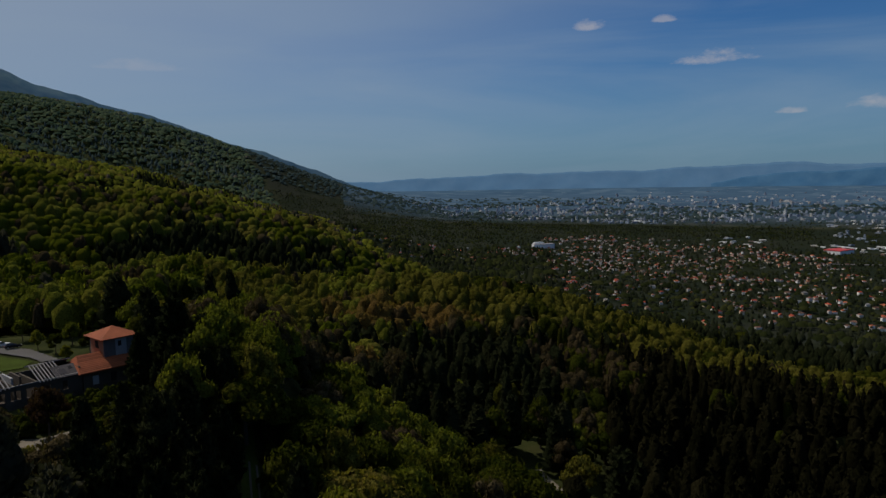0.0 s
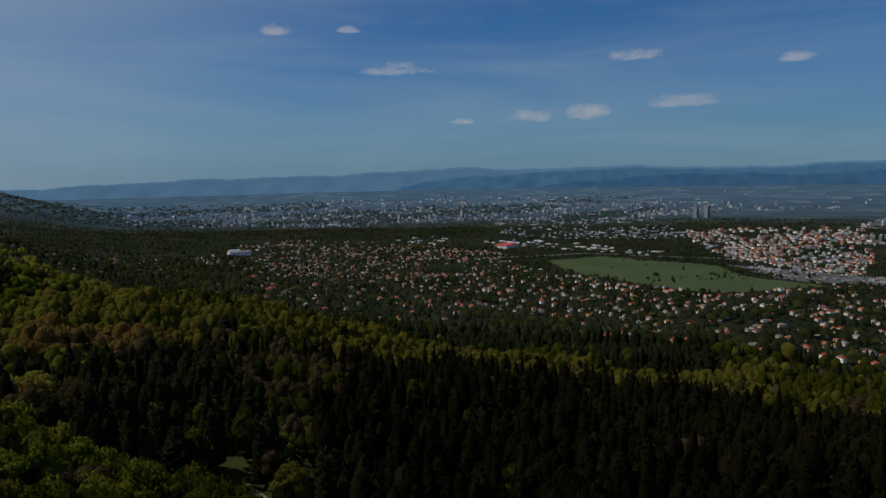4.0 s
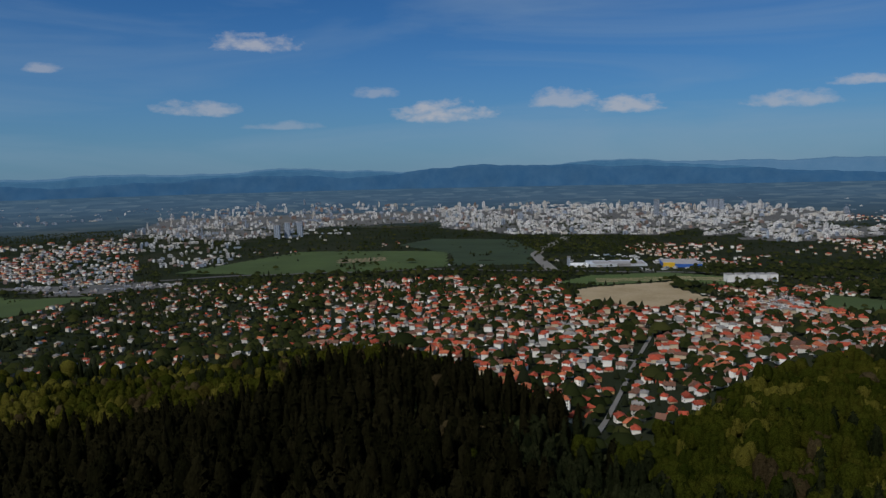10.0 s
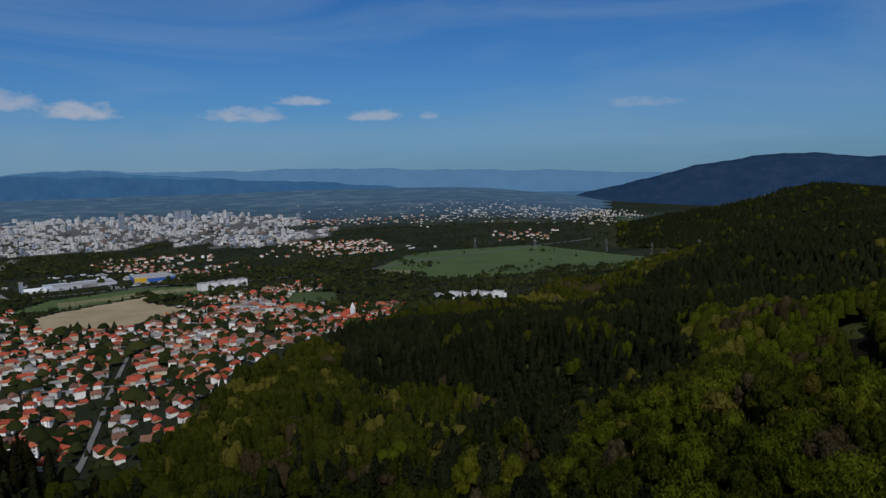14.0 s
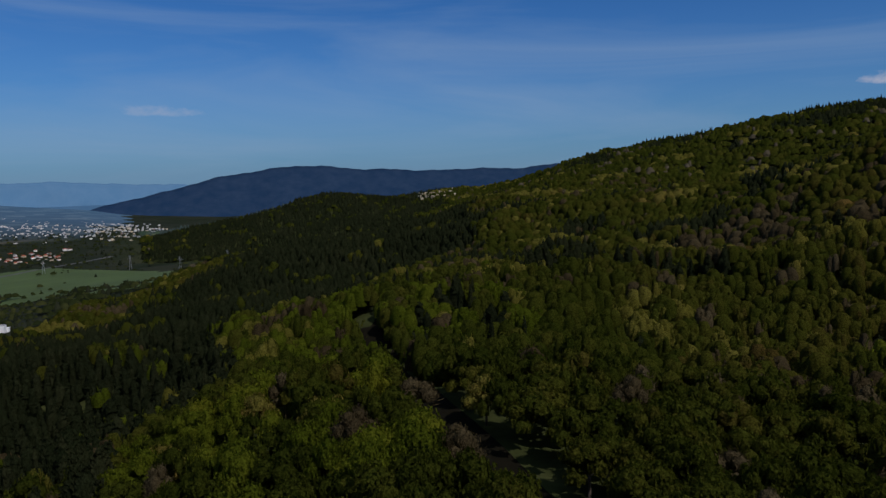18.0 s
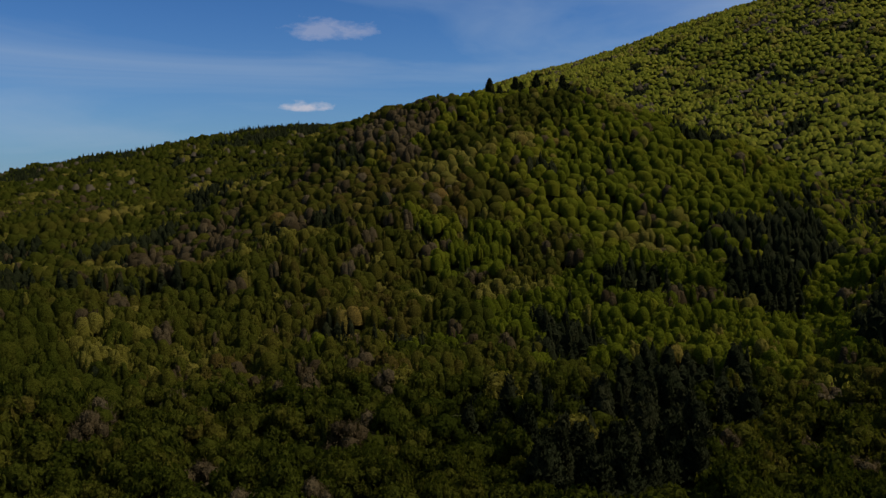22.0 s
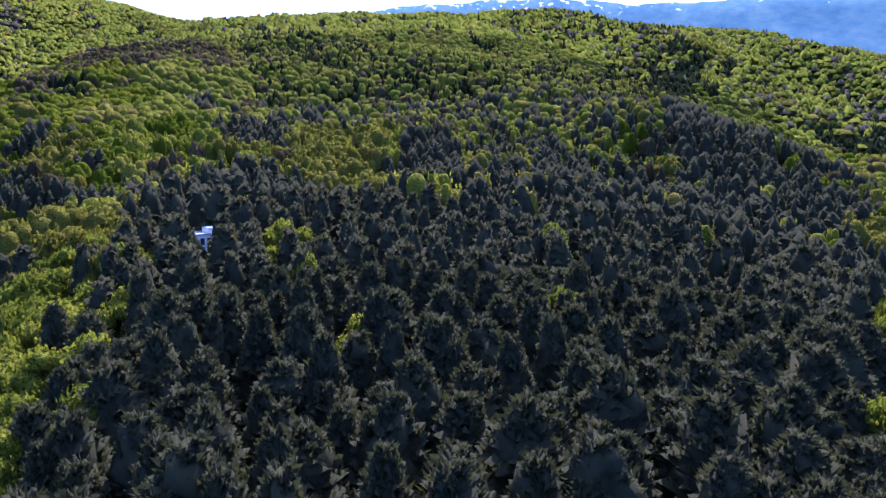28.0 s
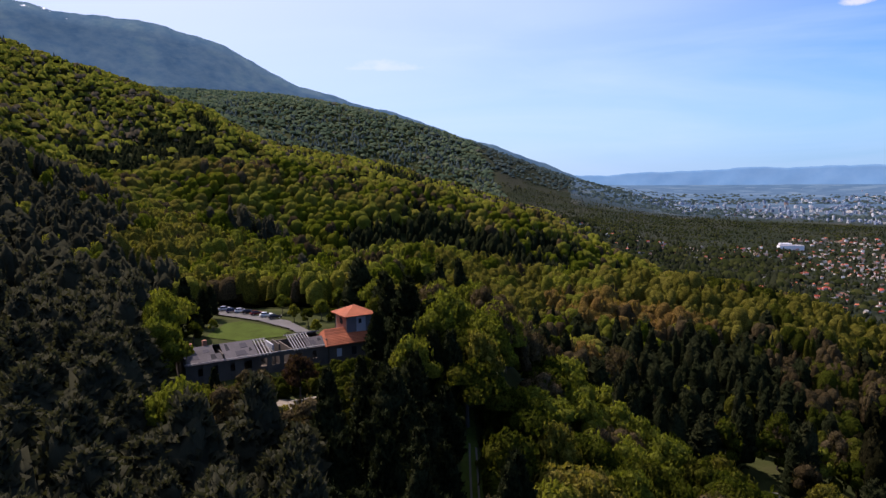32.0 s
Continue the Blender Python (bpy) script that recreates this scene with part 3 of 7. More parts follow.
def range_of_hills(name, dist, depth, crest, mat, label, foot=-170.0, wob=0.12, seed=1):
    """A long ridge at a distance: crest is {bearing: degrees above the level}."""
    keys = sorted(crest)
    bs = np.arange(keys[0], keys[-1] + 0.01, 0.25)
    top = np.interp(bs, keys, [crest[k] for k in keys])
    top = blur(top, 4.0, 0, False)
    g = np.random.default_rng(seed)
    for L, amp in ((7.0, 1.0), (4.3, 0.7), (2.1, 0.45), (1.0, 0.3)):
        top = top + wob * amp * np.sin(2 * math.pi * bs / L + g.uniform(0, 6.3))
    rows = 14
    vs = []
    for k in range(rows):
        f = k / (rows - 1)
        r = dist + depth * (f - 1)
        z = EYE + foot + (dist * np.tan(np.radians(top)) - foot) * f ** 1.15
        gully = 1 + 0.004 * np.sin(bs * 0.83 + f * 3) * (1 - f) + 0.002 * np.sin(bs * 1.9 - f * 5) * (1 - f)
        x, y = at(bs, r * gully)
        vs.append(np.stack([x, y, z], -1))
    x, y = at(bs, dist + 60)
    vs.append(np.stack([x, y, np.full_like(x, EYE + foot - 60)], -1))
    k = rows + 1
    n = len(bs)
    verts = np.stack(vs, 1).reshape(-1, 3)
    i, j = np.meshgrid(np.arange(n - 1), np.arange(k - 1), indexing="ij")
    a, b, c, d = i * k + j, (i + 1) * k + j, (i + 1) * k + j + 1, i * k + j + 1
    tris = np.concatenate([np.stack([a, c, b], -1).reshape(-1, 3), np.stack([a, d, c], -1).reshape(-1, 3)])
    return tagged(new(name, mesh_from(name, verts, tris, mat, None, False)), label, "mountain", kind="structure")


# blue haze of the distance is put into these colours and their glow
FAR_BLUE = hazed_material("hazed_far_hills", (0.042, 0.118, 0.212), (0.058, 0.142, 0.236), 1.0)
SNOWY = hazed_material("high_mountain", (0.028, 0.062, 0.100), (0.046, 0.082, 0.113), 0.88, snow=EYE + 1010)
NEAR_BLUE = hazed_material("hazed_wooded_hills", (0.015, 0.037, 0.080), (0.026, 0.050, 0.095), 0.6)
FAR_PLAIN = hazed_plain_material()
HAZE_BLUE = hazed_material("hazy_hills", (0.074, 0.160, 0.262), (0.086, 0.172, 0.272), 1.0)
LOW_BLUE = hazed_material("hazed_low_hills", (0.030, 0.090, 0.180), (0.044, 0.108, 0.195), 0.95)
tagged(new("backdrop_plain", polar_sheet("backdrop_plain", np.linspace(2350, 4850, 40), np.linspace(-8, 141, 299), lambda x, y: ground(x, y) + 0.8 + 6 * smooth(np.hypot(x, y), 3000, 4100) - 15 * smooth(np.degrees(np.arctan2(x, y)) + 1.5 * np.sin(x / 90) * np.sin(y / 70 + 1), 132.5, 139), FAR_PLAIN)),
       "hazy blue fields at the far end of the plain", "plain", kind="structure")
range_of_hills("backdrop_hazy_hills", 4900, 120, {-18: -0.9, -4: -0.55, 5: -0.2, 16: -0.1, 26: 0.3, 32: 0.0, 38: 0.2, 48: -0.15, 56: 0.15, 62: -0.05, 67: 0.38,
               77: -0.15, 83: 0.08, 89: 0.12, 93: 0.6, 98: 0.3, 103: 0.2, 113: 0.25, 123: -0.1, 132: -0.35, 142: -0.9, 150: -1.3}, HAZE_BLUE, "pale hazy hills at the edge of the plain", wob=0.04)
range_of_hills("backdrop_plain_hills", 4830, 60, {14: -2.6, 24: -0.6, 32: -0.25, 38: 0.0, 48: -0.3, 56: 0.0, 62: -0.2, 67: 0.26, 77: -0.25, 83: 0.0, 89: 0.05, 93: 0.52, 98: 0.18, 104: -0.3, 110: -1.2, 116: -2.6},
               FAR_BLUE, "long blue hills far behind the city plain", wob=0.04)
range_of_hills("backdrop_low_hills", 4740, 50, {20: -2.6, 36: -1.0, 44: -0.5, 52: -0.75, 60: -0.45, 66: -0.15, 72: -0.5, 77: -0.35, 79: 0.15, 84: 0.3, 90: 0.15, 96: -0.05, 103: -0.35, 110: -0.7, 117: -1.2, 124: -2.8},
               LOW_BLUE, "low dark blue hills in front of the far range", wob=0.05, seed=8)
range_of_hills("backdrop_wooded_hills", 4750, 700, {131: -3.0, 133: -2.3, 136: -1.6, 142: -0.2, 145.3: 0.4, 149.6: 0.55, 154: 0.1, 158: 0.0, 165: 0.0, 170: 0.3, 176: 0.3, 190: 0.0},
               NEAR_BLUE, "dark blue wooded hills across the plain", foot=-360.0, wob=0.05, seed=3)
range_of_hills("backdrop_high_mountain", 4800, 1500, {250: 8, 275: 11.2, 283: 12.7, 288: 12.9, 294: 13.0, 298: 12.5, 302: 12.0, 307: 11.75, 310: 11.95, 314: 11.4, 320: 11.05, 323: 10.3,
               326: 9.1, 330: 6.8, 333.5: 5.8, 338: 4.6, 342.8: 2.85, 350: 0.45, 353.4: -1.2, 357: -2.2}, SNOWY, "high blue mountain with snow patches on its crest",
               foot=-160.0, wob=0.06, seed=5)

# ---- trees ----
g = np.random.default_rng(11)


def icosphere(level):
    bm = bmesh.new()
    bmesh.ops.create_icosphere(bm, subdivisions=level, radius=1.0)
    v = np.array([p.co[:] for p in bm.verts])
    f = np.array([[p.index for p in q.verts] for q in bm.faces])
    bm.free()
    return v, f


ICO1 = icosphere(1)


def join(parts):
    vs, fs, n = [], [], 0
    for v, f in parts:
        vs.append(v)
        fs.append(np.asarray(f) + n)
        n += len(v)
    return np.concatenate(vs), np.concatenate(fs)


def kites(centres, outs, length, width):
    """Leaf clumps: four-cornered tufts about a centre, lying across the way out."""
    vs, fs = [], []
    for k, (c, o) in enumerate(zip(centres, outs)):
        o = o / (np.linalg.norm(o) + 1e-9) + g.normal(size=3) * 0.45
        o = o / (np.linalg.norm(o) + 1e-9)
        side = np.cross(o, g.normal(size=3))
        side /= np.linalg.norm(side) + 1e-9
        up = np.cross(side, o)
        lift = o * g.uniform(-0.35, 0.35)
        l, w = length * g.uniform(0.7, 1.3), width * g.uniform(0.7, 1.3)
        vs += [c + side * l + lift * l, c + up * w + o * w * 0.35, c - side * l - lift * l, c - up * w + o * w * 0.1]
        fs += [(4 * k, 4 * k + 1, 4 * k + 2), (4 * k, 4 * k + 2, 4 * k + 3)]
    return np.array(vs), np.array(fs)


def lathe(rings, sides, profile, rough):
    """A ragged body of turned shape: unit height, about unit half width."""
    v, f = [], []
    for k in range(rings):
        h = 0.16 + 0.84 * (k / rings) ** 0.9
        off = g.normal(size=2) * 0.05
        for i in range(sides):
            a = 2 * math.pi * (i + 0.5 * (k % 2)) / sides + g.uniform(-0.15, 0.15)
            q = profile(h) * (1 + rough * g.uniform(-1, 1))
            v.append((q * math.cos(a) + off[0], q * math.sin(a) + off[1], h + 0.035 * g.normal()))
    v.append((g.normal() * 0.03, g.normal() * 0.03, 1.0))
    for k in range(rings - 1):
        for i in range(sides):
            a, b, c, d = k * sides + i, k * sides + (i + 1) % sides, (k + 1) * sides + (i + 1) % sides, (k + 1) * sides + i
            f += [(a, b, d), (b, c, d)]
    f += [((rings - 1) * sides + i, (rings - 1) * sides + (i + 1) % sides, rings * sides) for i in range(sides)]
    return np.array(v), np.array(f)


def needle_shape(h):
    """Half width of a pine at a height: widest a third of the way up, rounding in to the tip."""
    return 0.07 + 0.93 * max(0.0, (1.02 - h) / 0.7) ** 0.7 if h > 0.32 else 0.7 + 0.9 * (h - 0.0)


def pine_crown(boughs, sprays=0, rings=5, sides=8, core=0.6):
    """A pine of unit height and half width: a tapering core, cushions of boughs in a rising spiral and fine needle sprays turned up at their tips."""
    body = lathe(rings, sides, lambda h: core * needle_shape(h), 0.24)
    if not boughs:
        return body
    vs, fs = [], []
    for k in range(boughs):
        h = 0.17 + 0.82 * ((k + 0.5) / boughs) ** 0.84
        a = k * 2.39996 + g.uniform(-0.5, 0.5)
        q = needle_shape(h) * g.uniform(0.6, 1.1)
        z = h + g.uniform(-0.02, 0.02)
        d, side, up = np.array([math.cos(a), math.sin(a), 0.0]), np.array([-math.sin(a), math.cos(a), 0.0]), np.array([0, 0, 1.0])
        w = (0.08 + q * g.uniform(0.12, 0.22)) * (120 / boughs) ** 0.5
        n = len(vs)
        tip = d * q + side * w * g.uniform(-0.5, 0.5) + up * (z + g.uniform(-0.03, 0.03))
        vs += [d * q * 0.2 + up * (z - 0.03), d * q * 0.7 + side * w + up * (z - 0.045), tip, d * q * 0.7 - side * w + up * (z - 0.045), d * q * 0.72 + up * (z + 0.03)]
        fs += [(n, n + 1, n + 4), (n + 1, n + 2, n + 4), (n + 2, n + 3, n + 4), (n + 3, n, n + 4)]
        for _ in range(sprays):
            n = len(vs)
            p = d * q * g.uniform(0.5, 0.95) + side * w * g.uniform(-1.0, 1.0) + up * (z - g.uniform(0.0, 0.03))
            t = (d * g.uniform(0.1, 0.9) + side * g.uniform(-0.8, 0.8)) * g.uniform(0.08, 0.18) + up * g.uniform(0.015, 0.06)
            s = np.cross(t, g.normal(size=3))
            s *= 0.03 / (np.linalg.norm(s) + 1e-9)
            vs += [p - s, p + s, p + t]
            fs.append((n, n + 1, n + 2))
    return join([body, (np.array(vs), np.array(fs))])


def lobe(shape, centre, rad, squash):
    """One leafy lobe: a lumpy dome without its underside."""
    v, f = shape
    bumps = 1 + 0.12 * np.sin(v @ g.normal(size=3) * 3.5 + g.uniform(0, 6)) + g.uniform(-0.1, 0.1, len(v))
    f = f[v[f].mean(1)[:, 2] > -0.55]
    return v * np.array([rad, rad, rad * squash]) * bumps[:, None] + centre, f


def broad_crown(lumps, tufts, size, shape, squash=0.46):
    """A broadleaf crown of unit height and half width: many rounded lobes, ragged with leaf tufts, and gaps between."""
    parts = []
    for k in range(lumps):
        a = k * 2.4 + g.uniform(-0.4, 0.4)
        f = (k + 0.5) / lumps
        rad = g.uniform(0.27, 0.4) if lumps > 3 else g.uniform(0.55, 0.7) if lumps > 1 else 0.95
        reach = (1 - rad) * math.sqrt(1 - f) * g.uniform(0.85, 1.15) if lumps > 1 else 0.0
        c = np.array([math.cos(a) * reach, math.sin(a) * reach, (0.42 + 0.42 * f if lumps > 3 else 0.56 + 0.16 * f) + 0.03 * g.normal()])
        parts.append(lobe(shape, c, rad * (0.9 if tufts > 20 else 1.0), squash))
        if tufts:
            d = g.normal(size=(tufts, 3))
            d[:, 2] = np.abs(d[:, 2]) * 0.9 - 0.15
            d /= np.linalg.norm(d, axis=1)[:, None]
            parts.append(kites(c + d * np.array([rad, rad, rad * squash]) * g.uniform(0.9, 1.1, (tufts, 1)), d, size, size * 0.7))
    return join(parts)


def bare_crown(limbs, twigs, width):
    """A leafless crown: rising limbs in a rounded haze of fine twigs."""
    vs, fs, n = [], [], 0

    def sliver(p, q, w):
        nonlocal n
        s = np.cross(q - p, g.normal(size=3))
        s = s / (np.linalg.norm(s) + 1e-9) * w
        vs.extend([p - s, p + s, q])
        fs.append((n, n + 1, n + 2))
        n += 3
    sliver(np.array([0, 0, 0.0]), np.array([0, 0, 0.8]), 0.03)
    for k in range(limbs):
        a, h = k * 2.4, g.uniform(0.2, 0.45)
        sliver(np.array([0, 0, h]), np.array([math.cos(a) * 0.6, math.sin(a) * 0.6, h + g.uniform(0.25, 0.45)]), 0.02)
    for k in range(twigs):
        d = g.normal(size=3)
        d[2] = abs(d[2]) - 0.25
        d /= np.linalg.norm(d)
        f = g.uniform(0.45, 0.8)
        m = np.array([d[0] * f * 0.9, d[1] * f * 0.9, 0.55 + d[2] * f * 0.38])
        sliver(m, m + np.array([d[0] * 0.22 + g.normal() * 0.07, d[1] * 0.22 + g.normal() * 0.07, abs(d[2]) * 0.1 + 0.05 + 0.03 * g.normal()]), width * g.uniform(0.6, 1.4))
    return np.array(vs), np.array(fs)


def trunk_mesh(name, tall, r0, r1, mat, limbs=0):
    bm = bmesh.new()
    rings = []
    for f in (0.0, 0.08, 0.5, 1.0):
        rad = r0 * (1.35 if f == 0 else 1) + (r1 - r0) * f
        rings.append([bm.verts.new((rad * math.cos(i * math.pi / 3), rad * math.sin(i * math.pi / 3), tall * f - (0.8 if f == 0 else 0))) for i in range(6)])
    for a, b in zip(rings, rings[1:]):
        for i in range(6):
            bm.faces.new((a[i], a[(i + 1) % 6], b[(i + 1) % 6], b[i]))
    for k in range(limbs):
        a = k * 2.4
        p, q = Vector((0, 0, tall * (0.45 + 0.1 * k))), Vector((math.cos(a) * tall * 0.4, math.sin(a) * tall * 0.4, tall * (0.85 + 0.06 * k)))
        base = [bm.verts.new(p + Vector((math.cos(i * 2.1) * r1, math.sin(i * 2.1) * r1, 0))) for i in range(3)]
        tip = bm.verts.new(q)
        for i in range(3):
            bm.faces.new((base[i], base[(i + 1) % 3], tip))
    me = bpy.data.meshes.new(name)
    bm.to_mesh(me)
    bm.free()
    me.materials.append(mat)
    return me


# what grows where: kind, bearing from and to, distance from and to; later lines lie over earlier ones
STANDS = [
    ("broad", 0, 360, 0, 5000),
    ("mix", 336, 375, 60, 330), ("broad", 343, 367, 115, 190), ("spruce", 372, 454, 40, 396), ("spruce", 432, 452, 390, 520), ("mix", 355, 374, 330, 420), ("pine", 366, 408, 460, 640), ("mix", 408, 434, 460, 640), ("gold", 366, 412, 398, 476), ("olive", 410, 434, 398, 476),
    ("mix", 350, 372, 780, 1250), ("pine", 328, 350, 1650, 2050), ("pine", 320, 345, 2420, 2560), ("pine", 333, 352, 2700, 2800), ("pine", 449, 461, 130, 345), ("mix", 461, 470, 130, 360), ("broad", 457, 468, 260, 480),
    ("pine", 473, 486, 400, 680), ("pine", 483, 494, 205, 300), ("pine", 484, 494, 430, 680), ("pine", 494, 501, 270, 900), ("mix", 462, 492, 120, 240), ("broad", 470, 484, 120, 200),
    ("pine", 496, 519, 1500, 2700), ("pine", 498, 512, 430, 900), ("pine", 503, 522, 700, 1250)]
# stands with an outline of their own, in bearings and distances
GROVES = [
    ("olive", [(172, 560), (182, 560), (200, 640), (200, 120), (178, 100), (177, 240)]),
    ("olive", [(186, 560), (199, 640), (206, 500), (196, 380), (186, 420)]),
    ("olive", [(218, 120), (218, 300), (226, 390), (233, 330), (240, 300), (243, 280), (242, 110)]),
    ("olive", [(232, 330), (235, 420), (241, 480), (246, 560), (247, 420), (241, 350)]),
    ("pine", [(126, 787), (137.5, 485), (137.8, 354), (133, 243), (125.5, 236)]),
    ("pine", [(162.9, 558), (167, 620), (172, 582), (172, 492), (164.7, 449)]),
    ("pine", [(172.5, 669), (178, 690), (182, 640), (182, 585), (173, 625)]),
    ("pine", [(182, 735), (185, 760), (190, 735), (194, 690), (193.5, 660), (189, 690), (183, 690)]),
    ("bare", [(176, 600), (182, 585), (187, 632), (186.5, 540), (180, 550)]), ("bare", [(190, 640), (197, 720), (203, 690), (201, 620), (195, 590)]),
    ("pine", [(185.5, 1380), (189.6, 1360), (193.5, 1380), (193.5, 1700), (185.5, 1700)]), ("pine", [(168, 1380), (180, 1400), (180, 1600), (168, 1600)]),
    ("pine", [(209.8, 372), (215.4, 376), (214.8, 289), (209.8, 280)]), ("pine", [(218.7, 290), (223.8, 306), (224.6, 170), (219, 128), (213.5, 140), (211, 200)]), ("mix", [(205, 180), (206.3, 235), (213, 240), (213, 150)]),
    ("pine", [(224.5, 430), (225.5, 520), (227.2, 600), (230.6, 660), (231.2, 560), (230, 450), (226.5, 400)]), ("mix", [(230, 700), (231.5, 900), (238, 900), (240, 720), (233, 600)]),
    ("pine", [(232.4, 450), (235, 390), (240.6, 340), (240.4, 248), (237, 270), (234, 330)]), ("pine", [(240, 440), (246.8, 395), (247, 300), (241, 340)]),
    ("bare", [(226, 2020), (233, 1970), (233.3, 1860), (227, 1910)]), ("bare", [(236, 2080), (241, 2050), (241, 1890), (236.5, 1960)]), ("bare", [(247, 1700), (256, 1900), (256, 2000), (246, 1900)]),
    ("pine", [(246, 25), (256, 110), (259, 140), (262, 185), (266, 268), (272, 305), (279, 300), (283, 420), (292, 480), (300, 560), (306.6, 660), (312, 590), (317.5, 470), (318.4, 306), (321.4, 215), (317.4, 156), (316.9, 118), (333, 112), (333, 25)]),
    ("mix", [(280, 415), (284, 700), (293, 900), (300, 1150), (303, 1300), (307, 900), (307, 655), (300, 560), (292, 480)]), ("pine", [(281, 520), (289, 640), (297, 640), (296, 560), (287, 470)]), ("pine", [(301, 900), (303, 1400), (305, 1400), (306, 900), (304, 800)]),
    ("mix", [(268, 1250), (275, 1150), (286, 790), (289, 568), (281, 487), (275, 511), (271.5, 620)]), ("pine", [(272, 620), (276, 820), (283, 760), (285, 640), (280, 540)]),
    ("pine", [(239, 450), (243, 520), (250.3, 467), (257.8, 369), (263, 340), (266, 280), (263, 225), (256, 237), (251, 245), (241, 355)]),
    ("gold", [(251.2, 297), (255.1, 349), (259.5, 315), (264.6, 261), (264.4, 226), (261, 236), (259, 214), (255.8, 245)]),
    ("gold", [(270.5, 423), (275, 499), (281.4, 487), (281.4, 344), (279.5, 281), (275.9, 272), (271.3, 318)]),
    ("gold", [(287.4, 386), (294, 402), (294, 350), (287.9, 335)]), ("gold", [(294, 309), (297.8, 321), (297.5, 285), (294.4, 277)]), ("broad", [(300, 330), (302, 345), (303, 322), (301, 315)]),
    ("mix", [(281.5, 700), (290.4, 820), (297.6, 790), (297.3, 431), (287.9, 400), (282, 500)]), ("gold", [(290, 560), (297, 580), (298, 530), (294, 510)]), ("gold", [(262, 900), (270, 1000), (272, 800), (265, 720)]), ("bare", [(254, 980), (259, 1050), (262, 1010), (257, 900)]),
    ("pine", [(333, 530), (335, 605), (339.6, 625), (345.2, 670), (350, 655), (353, 560), (347, 530), (338, 525)]), ("pine", [(352, 1600), (355, 1931), (2, 1971), (7, 1517), (10, 1086), (5.7, 795), (359.5, 900), (355.5, 1150)]),
    ("pine", [(312, 1050), (316, 1140), (323, 1180), (326, 1100), (318, 1000)]), ("bare", [(315.5, 1270), (319, 1285), (318.6, 1206), (315.8, 1188)]), ("pine", [(318.5, 1170), (320, 1300), (324.7, 1400), (323.2, 1180)]),
    ("pine", [(336, 1480), (341, 1500), (342, 1400), (337.5, 1320)]),
    ("gold", [(316, 340), (317, 385), (320.3, 430), (326, 400), (324.7, 308), (320, 300)]), ("bare", [(331.5, 345), (335, 400), (340.4, 390), (338, 310), (333, 285)]), ("gold", [(339.5, 400), (351, 420), (350, 329), (340.4, 290)]),
    ("gold", [(351.5, 420), (356, 440), (1, 420), (6, 440), (6, 380), (1, 342), (357, 318), (352.5, 310)]), ("pine", [(324, 430), (327, 470), (330, 470), (328, 400)]),
    ("pine", [(350.5, 252), (351.5, 300), (357, 312), (2, 312), (8, 348), (8.5, 255), (3, 238), (357, 246)]), ("pine", [(357.5, 190), (357, 235), (5.5, 236), (5, 192)]), ("mix", [(8.5, 195), (9, 252), (15, 260), (15, 190)]),
    ("bare", [(343.5, 162), (343.5, 200), (350.5, 205), (350.5, 166)]), ("bare", [(8.8, 282), (8.5, 322), (14, 332), (13.5, 290)]), ("bare", [(353.5, 168), (354, 192), (357, 192), (357, 168)]), ("broad", [(350.5, 180), (350.5, 218), (353.2, 218), (353.2, 180)]), ("mix", [(339, 1450), (341, 2300), (357, 2300), (358, 1300), (350, 1250)]),
    ("mix", [(269.9, 482), (272.2, 748), (282.4, 809), (293.6, 881), (303.5, 1007), (304.4, 439), (299.4, 357), (293.6, 457), (282.2, 430), (282.3, 555), (277.3, 507)]), ("mix", [(288.1, 1190), (291.4, 1437), (300.1, 2600), (303.7, 1327), (302.7, 957), (301.6, 1019), (300.8, 1263), (294.1, 1137)]), ("pine", [(268.0, 434), (269.1, 542), (272.9, 534), (273.1, 431)]), ("bare", [(258.4, 830), (258.9, 1660), (270.2, 914), (270.5, 774), (265.2, 760)]), ("bare", [(254.5, 639), (255.2, 1559), (257.4, 878), (257.4, 654)]), ("pine", [(262.7, 247), (264.3, 334), (272.3, 367), (273.1, 281), (272.5, 214)])]
KINDS = ("pine", "broad", "gold", "olive", "bare", "mix", "spruce")


def patches(x, y, scale, shift):
    """Drifts and clumps between about -2 and 2."""
    return roll_of_land(x * scale + shift, y * scale - 2 * shift) / 7.7


def within(b, r, outline):
    """Which places lie inside an outline of bearings and distances."""
    b0 = outline[0][0]
    px, py = (b - b0 + 180) % 360 - 180, np.log(np.maximum(r, 1))
    poly = [((q - b0 + 180) % 360 - 180, math.log(d)) for q, d in outline]
    hit = np.zeros(len(px), bool)
    for (x0, y0), (x1, y1) in zip(poly, poly[1:] + poly[:1]):
        hit ^= ((y0 > py) != (y1 > py)) & (px < (x1 - x0) * (py - y0) / (y1 - y0 + 1e-12) + x0)
    return hit


